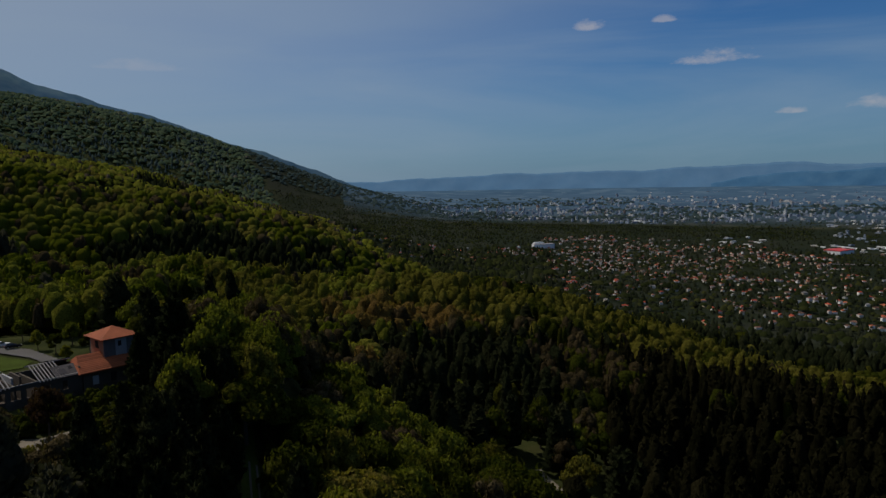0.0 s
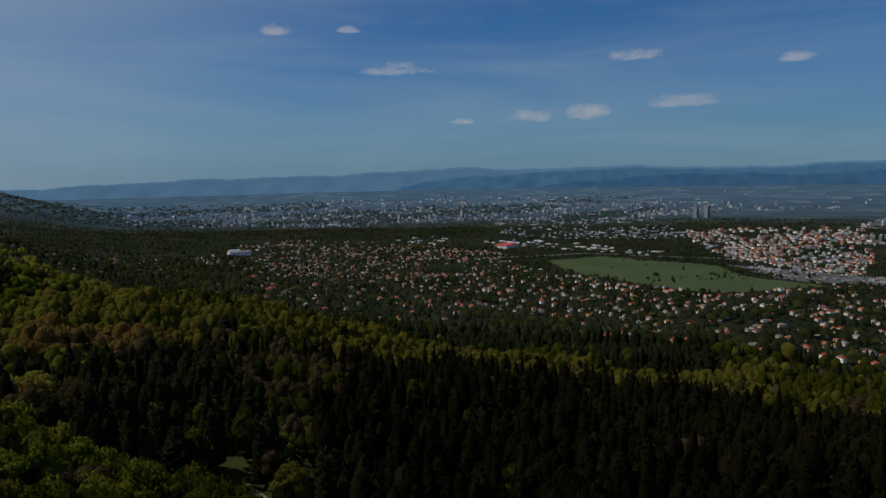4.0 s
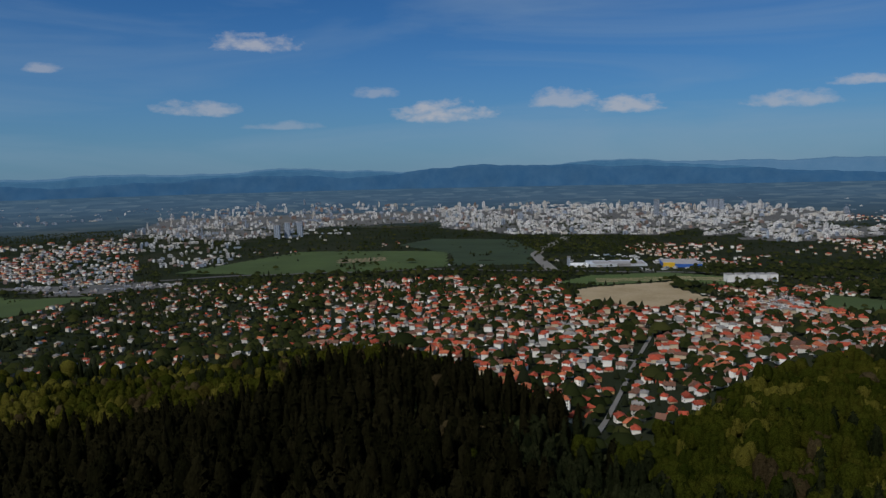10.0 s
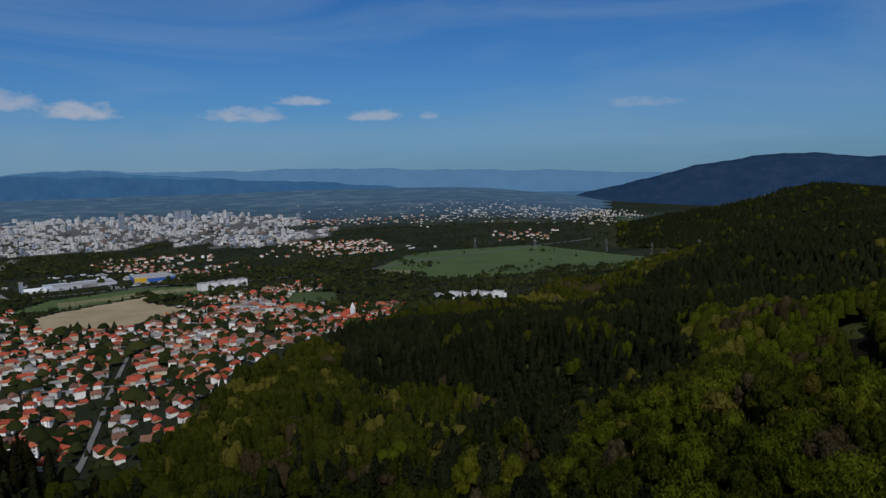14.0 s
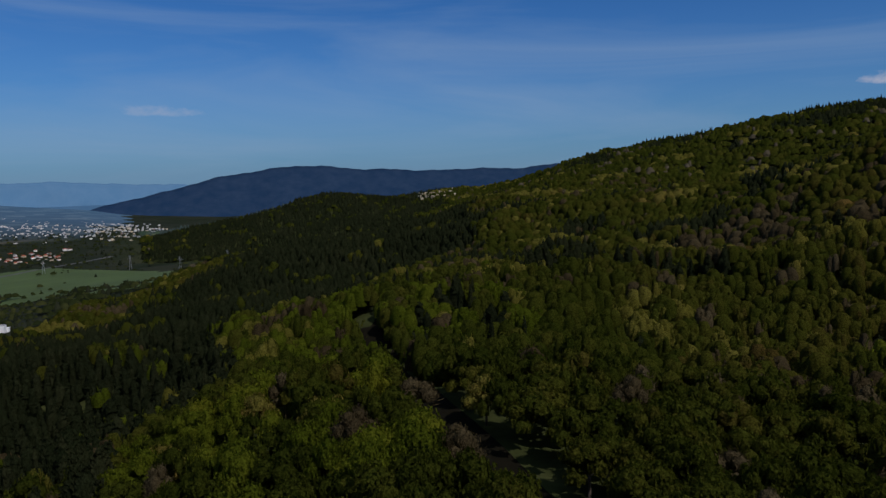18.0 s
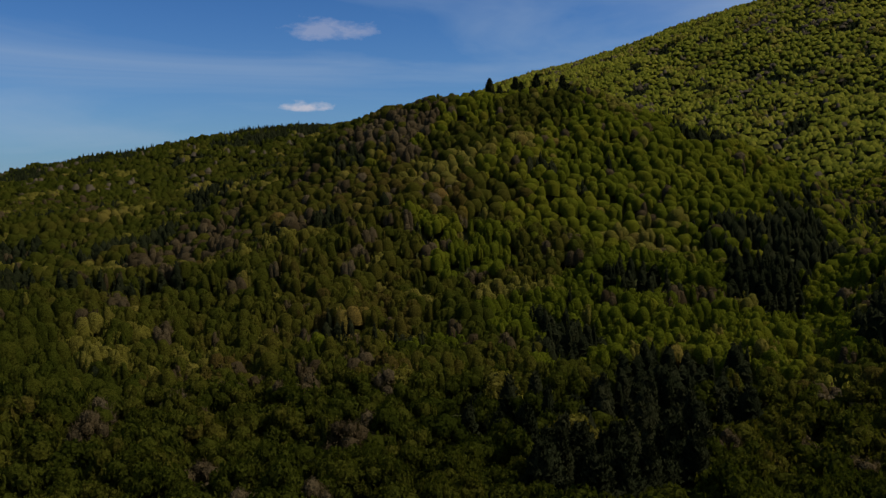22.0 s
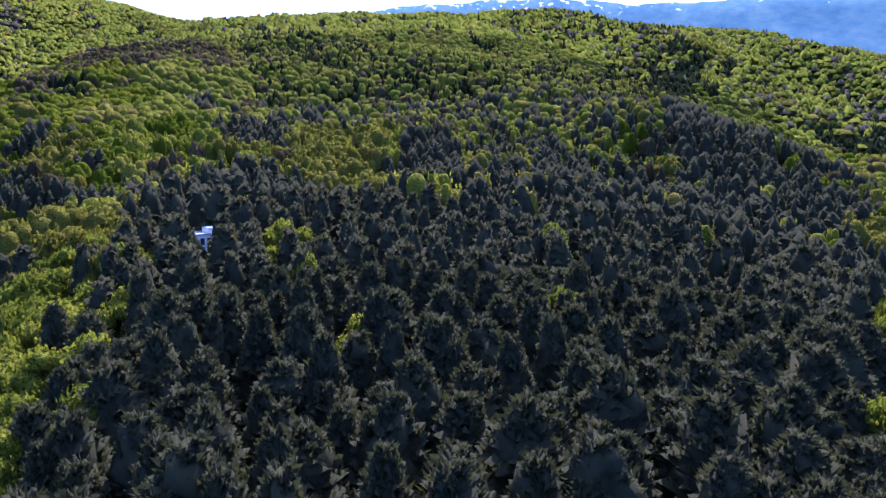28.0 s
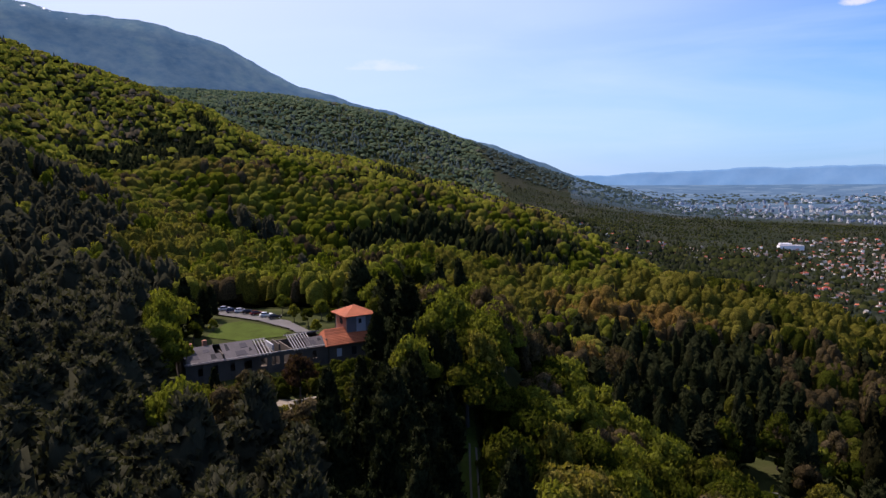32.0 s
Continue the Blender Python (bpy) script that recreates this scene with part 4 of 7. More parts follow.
def stand_at(x, y):
    b, r = polar(x, y)
    bb, rr = b + patches(x, y, 2.3, 400) * 2.6 * np.clip(150 / np.maximum(r, 1), 0.3, 1.0), np.maximum(r * (1 + 0.045 * patches(x, y, 2.1, 700)), 1)
    out = np.zeros(len(x), int)
    for kind, b0, b1, r0, r1 in STANDS:
        inside = ((((bb - b0) % 360) <= (b1 - b0)) if b1 - b0 < 360 else np.ones(len(x), bool)) & (rr >= r0) & (rr <= r1)
        out[inside] = KINDS.index(kind)
    for kind, outline in GROVES:
        out[within(bb, rr, outline)] = KINDS.index(kind)
    leafy = (out == 1) | (out == 3)
    out[leafy & (patches(x, y, 3.1, 150) > 1.35) & (r > 260)] = 0
    out[leafy & (patches(x, y, 3.7, 950) > 1.7)] = 4
    out[leafy & (patches(x, y, 2.7, 1750) > 1.45)] = 2
    out[leafy & (patches(x, y, 2.2, 2350) > 1.5)] = 3
    dark = (out == 0) & (r > 90)
    out[dark & (patches(x, y, 3.3, 3150) > 1.75)] = 1
    return out


CLEARINGS = [(-92.2, 141.0, 24, 11, radians(49.4)), (-78, 160, 14, 9, radians(49.4)), (-126, 189, 34, 19, radians(-18)), (-74, 119, 19, 13, radians(-33)), (-85, 104, 13, 13, 0.0), (-69, 149, 12, 9, radians(49.4)), (-61, 131, 8, 11, radians(-25)), (-108, 171, 27, 16, radians(20)), (-221.7, -12.4, 10, 7.5, 0.3), (-208, -10, 9, 4, 0.1)]
# woodland tracks: bearings, distances, cleared half width; the last only opens the camera's view
TRACKS = [([(152.6, 370), (153.4, 335), (154.4, 300), (157.6, 212), (161.8, 171), (166.5, 134), (170.9, 114), (176.0, 97)], 8.7), ([(7.3, 219), (7.7, 214), (9.0, 207), (10.4, 199), (12.4, 191)], 4.0), ([(7.2, 204), (8.8, 190), (10.6, 179), (12.4, 170)], 12.5)]


def near_line(x, y, line):
    p = np.array([at(b, r) for b, r in line], float)
    best = np.full(len(x), 1e9)
    for (x0, y0), (x1, y1) in zip(p, p[1:]):
        dx, dy = x1 - x0, y1 - y0
        f = np.clip(((x - x0) * dx + (y - y0) * dy) / (dx * dx + dy * dy), 0, 1)
        best = np.minimum(best, np.hypot(x - x0 - f * dx, y - y0 - f * dy))
    return best


def scatter(r0, r1, step, keep=None):
    """Jittered places between two distances, inside the woods."""
    n = int(2 * r1 / step)
    i, j = np.meshgrid(np.arange(n), np.arange(n), indexing="ij")
    x = (i.ravel() - n / 2) * step + rng.uniform(-0.42, 0.42, n * n) * step
    y = (j.ravel() - n / 2) * step + rng.uniform(-0.42, 0.42, n * n) * step
    b, r = polar(x, y)
    ok = (r >= r0) & (r < r1) & (woodland(x, y) > 0.5)
    x, y, b, r = x[ok], y[ok], b[ok], r[ok]
    ok = keep(x, y, b, r) if keep is not None else np.ones(len(x), bool)
    for cx, cy, hx, hy, turn in CLEARINGS:
        c, s = math.cos(turn), math.sin(turn)
        u, v = (x - cx) * c + (y - cy) * s, -(x - cx) * s + (y - cy) * c
        ok &= ~((abs(u) < hx) & (abs(v) < hy))
    b, r = polar(x, y)
    ok &= ~((b > 319.5) & (b < 333.5) & (r > 148) & (r < 240))
    if r0 < 400:
        for line, half in TRACKS:
            ok &= near_line(x, y, line) > half
    return x[ok], y[ok]


PINES_NEAR = [pine_crown(70, 3, 4, 7, 0.74) for _ in range(6)]
PINES_MID = [pine_crown(13, 0, 3, 6, 0.86) for _ in range(5)]
SPRUCES_NEAR = [pine_crown(46, 1, 4, 7, 0.78) for _ in range(5)]
PINES_FAR = [pine_crown(0, 0, 2, 6, 1.0) for _ in range(5)]
PINES_DIM = [pine_crown(0, 0, 1, 6, 1.0) for _ in range(5)]
BROADS_NEAR = [broad_crown(7, 21, 0.07, ICO1) for _ in range(8)]


def dome(sides):
    """One rounded crown seen from afar: three uneven rings and a low top."""
    v = [(w * math.cos(6.2832 * (i + 0.5 * k) / sides) * g.uniform(0.82, 1.16), w * math.sin(6.2832 * (i + 0.5 * k) / sides) * g.uniform(0.82, 1.16), h + g.uniform(-0.06, 0.06))
         for k, (h, w) in enumerate(((0.3, 1.0), (0.68, 0.9), (0.93, 0.5))) for i in range(sides)] + [(g.uniform(-0.15, 0.15), g.uniform(-0.15, 0.15), 1.0)]
    f = []
    for k in range(2):
        for i in range(sides):
            p, q = k * sides + i, k * sides + (i + 1) % sides
            f += [(p, q, p + sides), (q, q + sides, p + sides)]
    f += [(2 * sides + i, 2 * sides + (i + 1) % sides, 3 * sides) for i in range(sides)]
    return np.array(v), np.array(f)


BROADS_MID = [join([(v * np.array([0.62, 0.62, 0.8]) + np.array([math.cos(k * 2.1) * 0.42, math.sin(k * 2.1) * 0.42, 0.02 + 0.09 * k]), f) for k, (v, f) in enumerate([dome(6), dome(6), dome(6)])] + [kites(g.normal(size=(22, 3)) * np.array([0.42, 0.42, 0.1]) + np.array([0, 0, 0.8]), g.normal(size=(22, 3)) + np.array([0, 0, 1.0]), 0.1, 0.07)]) for _ in range(6)]
DOMES, FAR_DOMES = [], []
for _ in range(8):
    low = [(math.cos(k * 1.0472) * g.uniform(0.8, 1.0), math.sin(k * 1.0472) * g.uniform(0.8, 1.0), g.uniform(0.12, 0.26)) for k in range(6)]
    wide = [(math.cos(k * 1.0472) * g.uniform(0.8, 1.1), math.sin(k * 1.0472) * g.uniform(0.8, 1.1), g.uniform(0.58, 0.72)) for k in range(6)]
    top = [(math.cos(k * 2.0944 + 0.5) * g.uniform(0.36, 0.56), math.sin(k * 2.0944 + 0.5) * g.uniform(0.36, 0.56), g.uniform(0.9, 1.0)) for k in range(3)]
    lid = [(0, 1, 6), (1, 2, 6), (2, 7, 6), (2, 3, 7), (3, 4, 7), (4, 8, 7), (4, 5, 8), (5, 0, 8), (0, 6, 8), (6, 7, 8)]
    FAR_DOMES.append((np.array([(p, q, 0.75 * h) for p, q, h in wide] + top), np.array(lid)))
    skirt = [f for k in range(6) for f in ((k, (k + 1) % 6, 6 + k), ((k + 1) % 6, 6 + (k + 1) % 6, 6 + k))]
    DOMES.append((np.array(low + wide + top), np.array(skirt + [tuple(q + 6 for q in f) for f in lid])))
BARES_NEAR = [join([broad_crown(6, 24, 0.05, ICO1), bare_crown(9, 70, 0.012)]) for _ in range(4)]
BRUSH = [bare_crown(7, 60, 0.02) for _ in range(4)]


def tree_kinds(x, y):
    """Settle each place's tree: 0 pine, 1 broad, 2 gold, 3 bare, 4 spruce, 5 darkened pine, 6 brightened hill leaves, 7
    brightened broad; with its tint.
    """
    k = stand_at(x, y)
    u, v = rng.random(len(x)), rng.random(len(x))
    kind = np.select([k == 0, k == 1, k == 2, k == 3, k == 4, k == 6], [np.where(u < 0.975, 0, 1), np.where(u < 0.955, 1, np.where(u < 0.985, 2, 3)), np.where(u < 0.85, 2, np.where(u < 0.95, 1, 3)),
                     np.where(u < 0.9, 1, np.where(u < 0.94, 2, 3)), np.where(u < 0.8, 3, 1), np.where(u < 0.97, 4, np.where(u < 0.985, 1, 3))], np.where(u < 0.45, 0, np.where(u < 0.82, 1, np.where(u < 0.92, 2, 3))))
    b, r = polar(x, y)
    # pines on other bearings take the darkened copy
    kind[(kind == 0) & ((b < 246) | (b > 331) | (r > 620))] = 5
    bb = b + 5 * patches(x, y, 2.6, 5200)
    kind[(kind == 1) & (((bb > 243) & (r > 105) & (r < 330)) | ((bb > 264) & (r > 105)))] = 6
    loose = (k == 5) & ((b > 338) | (b < 14)) & (u > 0.28) & (u < 0.52)
    kind[loose] = np.where(u[loose] < 0.4, 3, 6)
    # broadleaf trees on these bearings take the brightened leaf copy
    oak = (kind == 1) & (b > 140) & (r * (1 + 0.06 * patches(x, y, 2.9, 6100)) > 300) & (bb > 207)
    kind[oak] = np.where((r * (1 + 0.05 * patches(x, y, 2.4, 7100)) < 900) | (bb < 266), 7, 6)[oak]
    kind[(kind == 1) & (bb > 124) & (bb < 158) & (r < 470) & (v < 0.6)] = 7
    near = (r < 300) & ((b < 249) | (b > 330))
    kind[((kind == 7) | (kind == 1)) & (b > 204) & (b < 262) & (r > 1100)] = 6
    kind[near & (kind == 2) & (u * 7 % 1 < 0.85)] = 1
    kind[(kind == 6) & ((b > 338) | (b < 20)) & (r < 300) & (v < 0.15)] = 1
    kind[(kind != 3) & (b > 297) & (b < 318) & (r < 222)] = 0
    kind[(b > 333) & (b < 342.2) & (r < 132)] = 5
    slope = (kind == 6) & ((b > 300) | (b < 15)) & (r > 235)
    drift = patches(x, y, 4.6, 9100)
    kind[slope & (drift > 0.25)] = 7
    kind[slope & (drift < -1.15) & (r < 1100)] = 2
    kind[slope & (u * 13 % 1 < 0.06)] = 3
    tint = np.where(r > 300, 0.16 + v * 0.4, v * 0.7) + np.where(k == 3, 0.3, 0.0) + np.where((b > 188) & (b < 212) & (r > 300) & (r < 720), 0.14, 0.0) + np.where((kind == 2) & (r < 372) & ((b > 350) | (b < 3)), 1.0, 0.0)
    return kind, tint


def tree_thing(name, label, crown, trunk, mat, tall, wide):
    """One tree of its own: trunk and crown under an empty at its foot."""
    root = tagged(new(name), label, "tree", "trees of the slope")
    t = new("trunk", trunk)
    t.parent = root
    v, f = crown
    c = new("crown", mesh_from("crown", v * np.array([wide, wide, tall]), f, mat, np.full(len(v), 0.35), False))
    c.parent = root
    return root


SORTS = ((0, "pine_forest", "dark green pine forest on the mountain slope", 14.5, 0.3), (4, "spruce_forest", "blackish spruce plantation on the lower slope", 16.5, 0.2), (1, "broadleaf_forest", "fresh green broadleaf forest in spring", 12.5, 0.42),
         (2, "beech_forest", "yellow-green young beech wood", 12.5, 0.42), (3, "leafless_trees", "leafless grey-brown trees among the green", 12.5, 0.36), (5, "black_pine_forest", "green pines in dark stands, shade put into the needle colour", 14.5, 0.255), (6, "hill_beech_forest", "light yellow-green hill forest, brightness put into the leaf colour", 12.5, 0.42), (7, "oak_forest", "fresh green broadleaf forest on the hills, leaf colour brightened", 12.0, 0.42))


def plant(r0, r1, step_pine, step_broad, temps, size=1.0, keep=None, leaves=(PINE, BROAD, GOLD, BARE, SPRUCE, DARKENED_PINE, HILL, BRIGHT_BROAD), singles=None, stretch=1.0):
    """Fill the woods between two distances: pines stand closer together than broadleaf trees. The nearest become trees of their own."""
    for pine_turn, step in ((True, step_pine), (False, step_broad)):
        x, y = scatter(r0, r1, step, keep)
        kind, tint = tree_kinds(x, y)
        z = ground(x, y)
        for code, name, label, tall, wide in SORTS:
            if (code in (0, 4, 5)) != pine_turn:
                continue
            s = np.nonzero(kind == code)[0]
            if not len(s):
                continue
            uneven = 1.0 if r0 < 240 else 1.7
            h = tall * (1 + uneven * rng.uniform(-0.18, 0.16, len(s))) * size
            w = tall * wide * (1.04 + uneven * rng.uniform(-0.32, 0.36, len(s))) * size * (stretch if code not in (0, 4, 5) else min(stretch, 1.15))
            a = rng.uniform(0, 6.28, len(s))
            if singles and code in singles:
                originals, count = singles[code]
                low = behind_ridge(x[s], y[s])[1] < -29
                rank = np.argsort(np.hypot(x[s], y[s]) + 1000 * low)
                for q in rank[:count]:
                    k = s[q]
                    m = pose(x[k], y[k], z[k] - 0.3, 0, 0, math.degrees(a[q])) @ Matrix.Diagonal((w[q] / (tall * wide), w[q] / (tall * wide), h[q] / tall, 1))
                    one = originals[int(rng.integers(len(originals)))]
                    copy = copy_thing(one, m)
                    copy.matrix_basis = m
                rest = rank[count:]
                s, h, w, a = s[rest], h[rest], w[rest], a[rest]
                if not len(s):
                    continue
            v, t, c = stamp(temps[code], x[s], y[s], z[s] - 0.3, w, h, a, tint[s])
            tagged(new(name, mesh_from(name, v, t, leaves[code], c, False)), label, "forest", kind="stuff")


# ---- forests: whole slopes of trees, finer near the eye ----
def in_sight(x, y, b, r):
    """Full woods on the slopes that face the eye, thinner woods behind the crests and below."""
    back, slope = behind_ridge(x, y)
    return ((back < 0.7) & (slope > -31)) | (rng.random(len(r)) < 0.12)


PINE_TRUNK = trunk_mesh("trunk", 11.0, 0.24, 0.09, BARK)
LEAFY_TRUNK = trunk_mesh("trunk", 7.5, 0.26, 0.12, BARK, 3)
pine_singles = [tree_thing("pine_tree", "tall dark green pine with tufted boughs", pine_crown(220, 6, 7, 10, 0.72), PINE_TRUNK, PINE, 14.5, 4.9) for _ in range(5)]
black_singles = [tree_thing("pine_tree", "tall blackish pine with tufted boughs", pine_crown(200, 5, 7, 10, 0.7), PINE_TRUNK, DARKENED_PINE, 14.5, 3.9) for _ in range(4)]
broad_singles = [tree_thing("broadleaf_tree", "round-crowned tree in fresh green spring leaf", broad_crown(10, 64, 0.05, ICO1), LEAFY_TRUNK, BROAD, 12.5, 5.25) for _ in range(5)]
lime_singles = [tree_thing("broadleaf_tree", "round-crowned tree in bright lime-green leaf", broad_crown(10, 64, 0.05, ICO1), LEAFY_TRUNK, HILL, 12.5, 5.25) for _ in range(4)]
bright_singles = [tree_thing("broadleaf_tree", "round-crowned broadleaf tree in brightened green leaf", broad_crown(10, 64, 0.05, ICO1), LEAFY_TRUNK, BRIGHT_BROAD, 12.5, 5.25) for _ in range(4)]
gold_singles = [tree_thing("beech_tree", "young beech with yellow-green spring leaves", broad_crown(10, 64, 0.05, ICO1), LEAFY_TRUNK, GOLD, 12.5, 5.25) for _ in range(3)]
bare_singles = [tree_thing("leafless_tree", "leafless grey-brown tree with fine twigs", join([broad_crown(9, 60, 0.034, ICO1), bare_crown(12, 200, 0.007)]), LEAFY_TRUNK, BARE, 12.5, 4.5) for _ in range(3)]
# distant pines: paler bluish copy, haze put into the needle colour
HAZED_PINE = leaf_material("hazed_pine_needles", [(0.25, (0.026, 0.044, 0.043)), (0.55, (0.045, 0.066, 0.06)), (0.85, (0.065, 0.086, 0.07))], 0.1)
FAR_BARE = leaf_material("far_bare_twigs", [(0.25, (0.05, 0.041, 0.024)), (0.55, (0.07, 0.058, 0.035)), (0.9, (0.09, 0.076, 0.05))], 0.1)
# distant broadleaf woods: bluish copy with haze painted into the leaves
HAZED_BROAD = leaf_material("hazed_spring_leaves", [(0.25, (0.045, 0.075, 0.048)), (0.5, (0.08, 0.112, 0.062)), (0.72, (0.12, 0.145, 0.075)), (0.9, (0.12, 0.11, 0.085))], 0.3, 0.008)
plant(30, 240, 8.3, 9.6, (PINES_NEAR, BROADS_NEAR, BROADS_NEAR, BARES_NEAR, SPRUCES_NEAR, PINES_NEAR, BROADS_NEAR, BROADS_NEAR), 1.36, in_sight, singles={0: (pine_singles, 190), 5: (black_singles, 60), 1: (broad_singles, 150), 2: (gold_singles, 40), 3: (bare_singles, 40), 6: (lime_singles, 90), 7: (bright_singles, 110)}, stretch=1.04)
RUSSET = leaf_material("russet_twigs", [(0.25, (0.04, 0.024, 0.013)), (0.55, (0.066, 0.038, 0.022)), (0.9, (0.1, 0.06, 0.038))], 0.4, 0.012, 0.75, 1.1)
TAN = leaf_material("tan_twigs", [(0.25, (0.06, 0.047, 0.021)), (0.55, (0.098, 0.076, 0.038)), (0.9, (0.14, 0.112, 0.062))], 0.4, 0.012, 0.75, 1.1)


def recolour(tree, mat, twin):
    """Give one tree a crown of dense fine twigs of another colour."""
    dense = next(ob for ob in twin.children if ob.name.startswith("crown"))
    for ob in tree.children:
        if ob.name.startswith("crown"):
            ob.data = dense.data.copy()
            ob.data.materials[0] = mat


# trees that stand out round the ruined house: bearing, distance, kind, size
for b0, r0, source, size in ((319.3, 166, lime_singles[0], 1.0), (319.4, 130, lime_singles[1], 0.8), (321.6, 140, lime_singles[3], 0.62), (323.2, 136, lime_singles[0], 0.6), (324.0, 104, lime_singles[2], 0.7), (318.0, 112, lime_singles[3], 0.75),
                             (329.56, 145, bare_singles[0], 0.85), (326.6, 142, bare_singles[1], 0.7), (325.2, 150, bare_singles[2], 0.55), (327.8, 128, bare_singles[0], 0.6), (330.6, 116, bare_singles[1], 0.6), (333.2, 158, lime_singles[0], 0.36),
                             (337.0, 181, black_singles[0], 1.35), (338.7, 183, black_singles[1], 1.4), (337.2, 152, black_singles[2], 0.8), (334.6, 140, black_singles[0], 0.75), (331.8, 132, black_singles[1], 0.85), (339.6, 106, black_singles[2], 1.2), (337.8, 100, black_singles[0], 1.1), (341.4, 112, black_singles[3], 1.15), (335.8, 132, black_singles[2], 1.0), (322.9, 152, black_singles[3], 0.5),
                             (329.3, 224, lime_singles[0], 0.5), (330.4, 217, broad_singles[1], 0.5), (331.5, 226, lime_singles[2], 0.6), (332.6, 213, broad_singles[0], 0.55), (328.4, 240, lime_singles[3], 0.6), (331.0, 205, lime_singles[1], 0.4), (332.9, 236, lime_singles[1], 0.7),
                             (320.2, 205, black_singles[1], 0.8), (319.8, 222, black_singles[2], 1.0), (321.0, 240, black_singles[3], 1.0), (345.9, 151, lime_singles[1], 0.85), (357.8, 142, broad_singles[0], 1.6), (2.4, 168, broad_singles[1], 1.1), (354.2, 188, bare_singles[0], 1.1), (358.6, 228, bare_singles[1], 1.2), (4.2, 226, bare_singles[2], 1.2), (10.2, 262, bare_singles[0], 1.2), (1.0, 252, lime_singles[0], 1.1), (6.2, 180, lime_singles[1], 0.9), (351.0, 160, bare_singles[1], 0.9), (356.2, 215, bare_singles[2], 1.0), (7.9, 232, bare_singles[1], 1.2), (12.2, 290, bare_singles[0], 1.2), (352, 205, lime_singles[3], 0.9), (349, 225, lime_singles[2], 1.0),
                             (332.6, 113, black_singles[0], 1.15), (334.2, 108, black_singles[1], 1.2), (336.2, 113, black_singles[2], 1.3), (338.2, 118, black_singles[3], 1.3), (340.2, 121, black_singles[0], 1.2), (341.6, 129, black_singles[1], 1.15), (339.0, 134, black_singles[2], 1.2), (340.6, 146, black_singles[3], 1.1), (336.4, 124, black_singles[0], 1.1), (338.4, 150, black_singles[1], 1.1), (339.8, 164, black_singles[2], 1.1), (341.6, 158, black_singles[0], 1.0), (342.6, 172, lime_singles[2], 1.0), (336.0, 166, black_singles[3], 1.0), (334.8, 157, broad_singles[2], 0.5), (342.2, 141, broad_singles[0], 0.5),
                             (321.6, 214, black_singles[0], 0.8), (322.3, 226, black_singles[1], 0.85), (322.9, 238, black_singles[2], 0.8), (321.5, 202, broad_singles[1], 0.6), (323.0, 219, lime_singles[1], 0.35), (344.9, 133, broad_singles[2], 0.42), (345.4, 140, broad_singles[1], 0.5), (344.9, 147, broad_singles[3], 0.5), (345.7, 128, broad_singles[0], 0.5), (346.6, 135, lime_singles[2], 0.5), (343.5, 163, broad_singles[4], 0.8), (344.5, 158, lime_singles[3], 0.55), (328.3, 128, gold_singles[1], 0.6), (326.4, 118, lime_singles[1], 0.75), (325.4, 112, lime_singles[0], 0.8), (327.4, 107, broad_singles[3], 0.8),
                             (345.6, 172, bare_singles[0], 1.4), (347.0, 188, bare_singles[2], 1.3), (356.2, 250, bare_singles[2], 1.5), (354.9, 238, bare_singles[1], 1.35), (355.7, 262, bare_singles[0], 1.3), (351.6, 262, bare_singles[1], 1.2),
                             *((206.5 + 0.62 * q + 0.2 * (q % 2), 756 + 8 * (q % 3), black_singles[q % 4], 2.2 - 0.3 * (q % 3)) for q in range(11))):
    x0, y0 = at(b0, r0)
    one = copy_thing(source, pose(x0, y0, float(ground(x0, y0)) - 0.3, 0, 0, b0 * 7))
    one.scale = (size, size, size)
    if b0 == 329.56:
        tagged(one, "reddish-brown leafless tree in front of the ruin", "tree", "trees of the slope")
        recolour(one, RUSSET, gold_singles[0])
    elif source in bare_singles and r0 > 155:
        tagged(one, "pale tan leafless tree with fine twigs", "tree", "trees of the slope")
        recolour(one, TAN, gold_singles[int(r0) % 3])
for one in (*pine_singles, *black_singles, *broad_singles, *bright_singles, *lime_singles, *gold_singles, *bare_singles):
    for ob in (*one.children, one):
        bpy.data.objects.remove(ob)
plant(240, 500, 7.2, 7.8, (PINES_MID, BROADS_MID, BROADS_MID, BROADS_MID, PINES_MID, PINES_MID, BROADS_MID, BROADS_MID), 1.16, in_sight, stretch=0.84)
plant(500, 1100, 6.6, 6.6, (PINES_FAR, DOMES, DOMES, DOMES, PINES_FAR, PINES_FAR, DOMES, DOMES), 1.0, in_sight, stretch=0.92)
plant(1100, 2300, 10.5, 10.4, (PINES_DIM, FAR_DOMES, FAR_DOMES, FAR_DOMES, PINES_DIM, PINES_DIM, FAR_DOMES, FAR_DOMES), 1.12, in_sight, (PINE, BROAD, GOLD, FAR_BARE, SPRUCE, DARKENED_PINE, HAZE_LIT, HILL), stretch=1.12)
plant(2300, 3100, 18.0, 18.0, (PINES_DIM, FAR_DOMES, FAR_DOMES, FAR_DOMES, PINES_DIM, PINES_DIM, FAR_DOMES, FAR_DOMES), 1.25, in_sight, (HAZED_PINE, HAZED_BROAD, HAZED_BROAD, HAZED_BROAD, HAZED_PINE, HAZED_PINE, HAZED_BROAD, HAZED_BROAD), stretch=1.5)

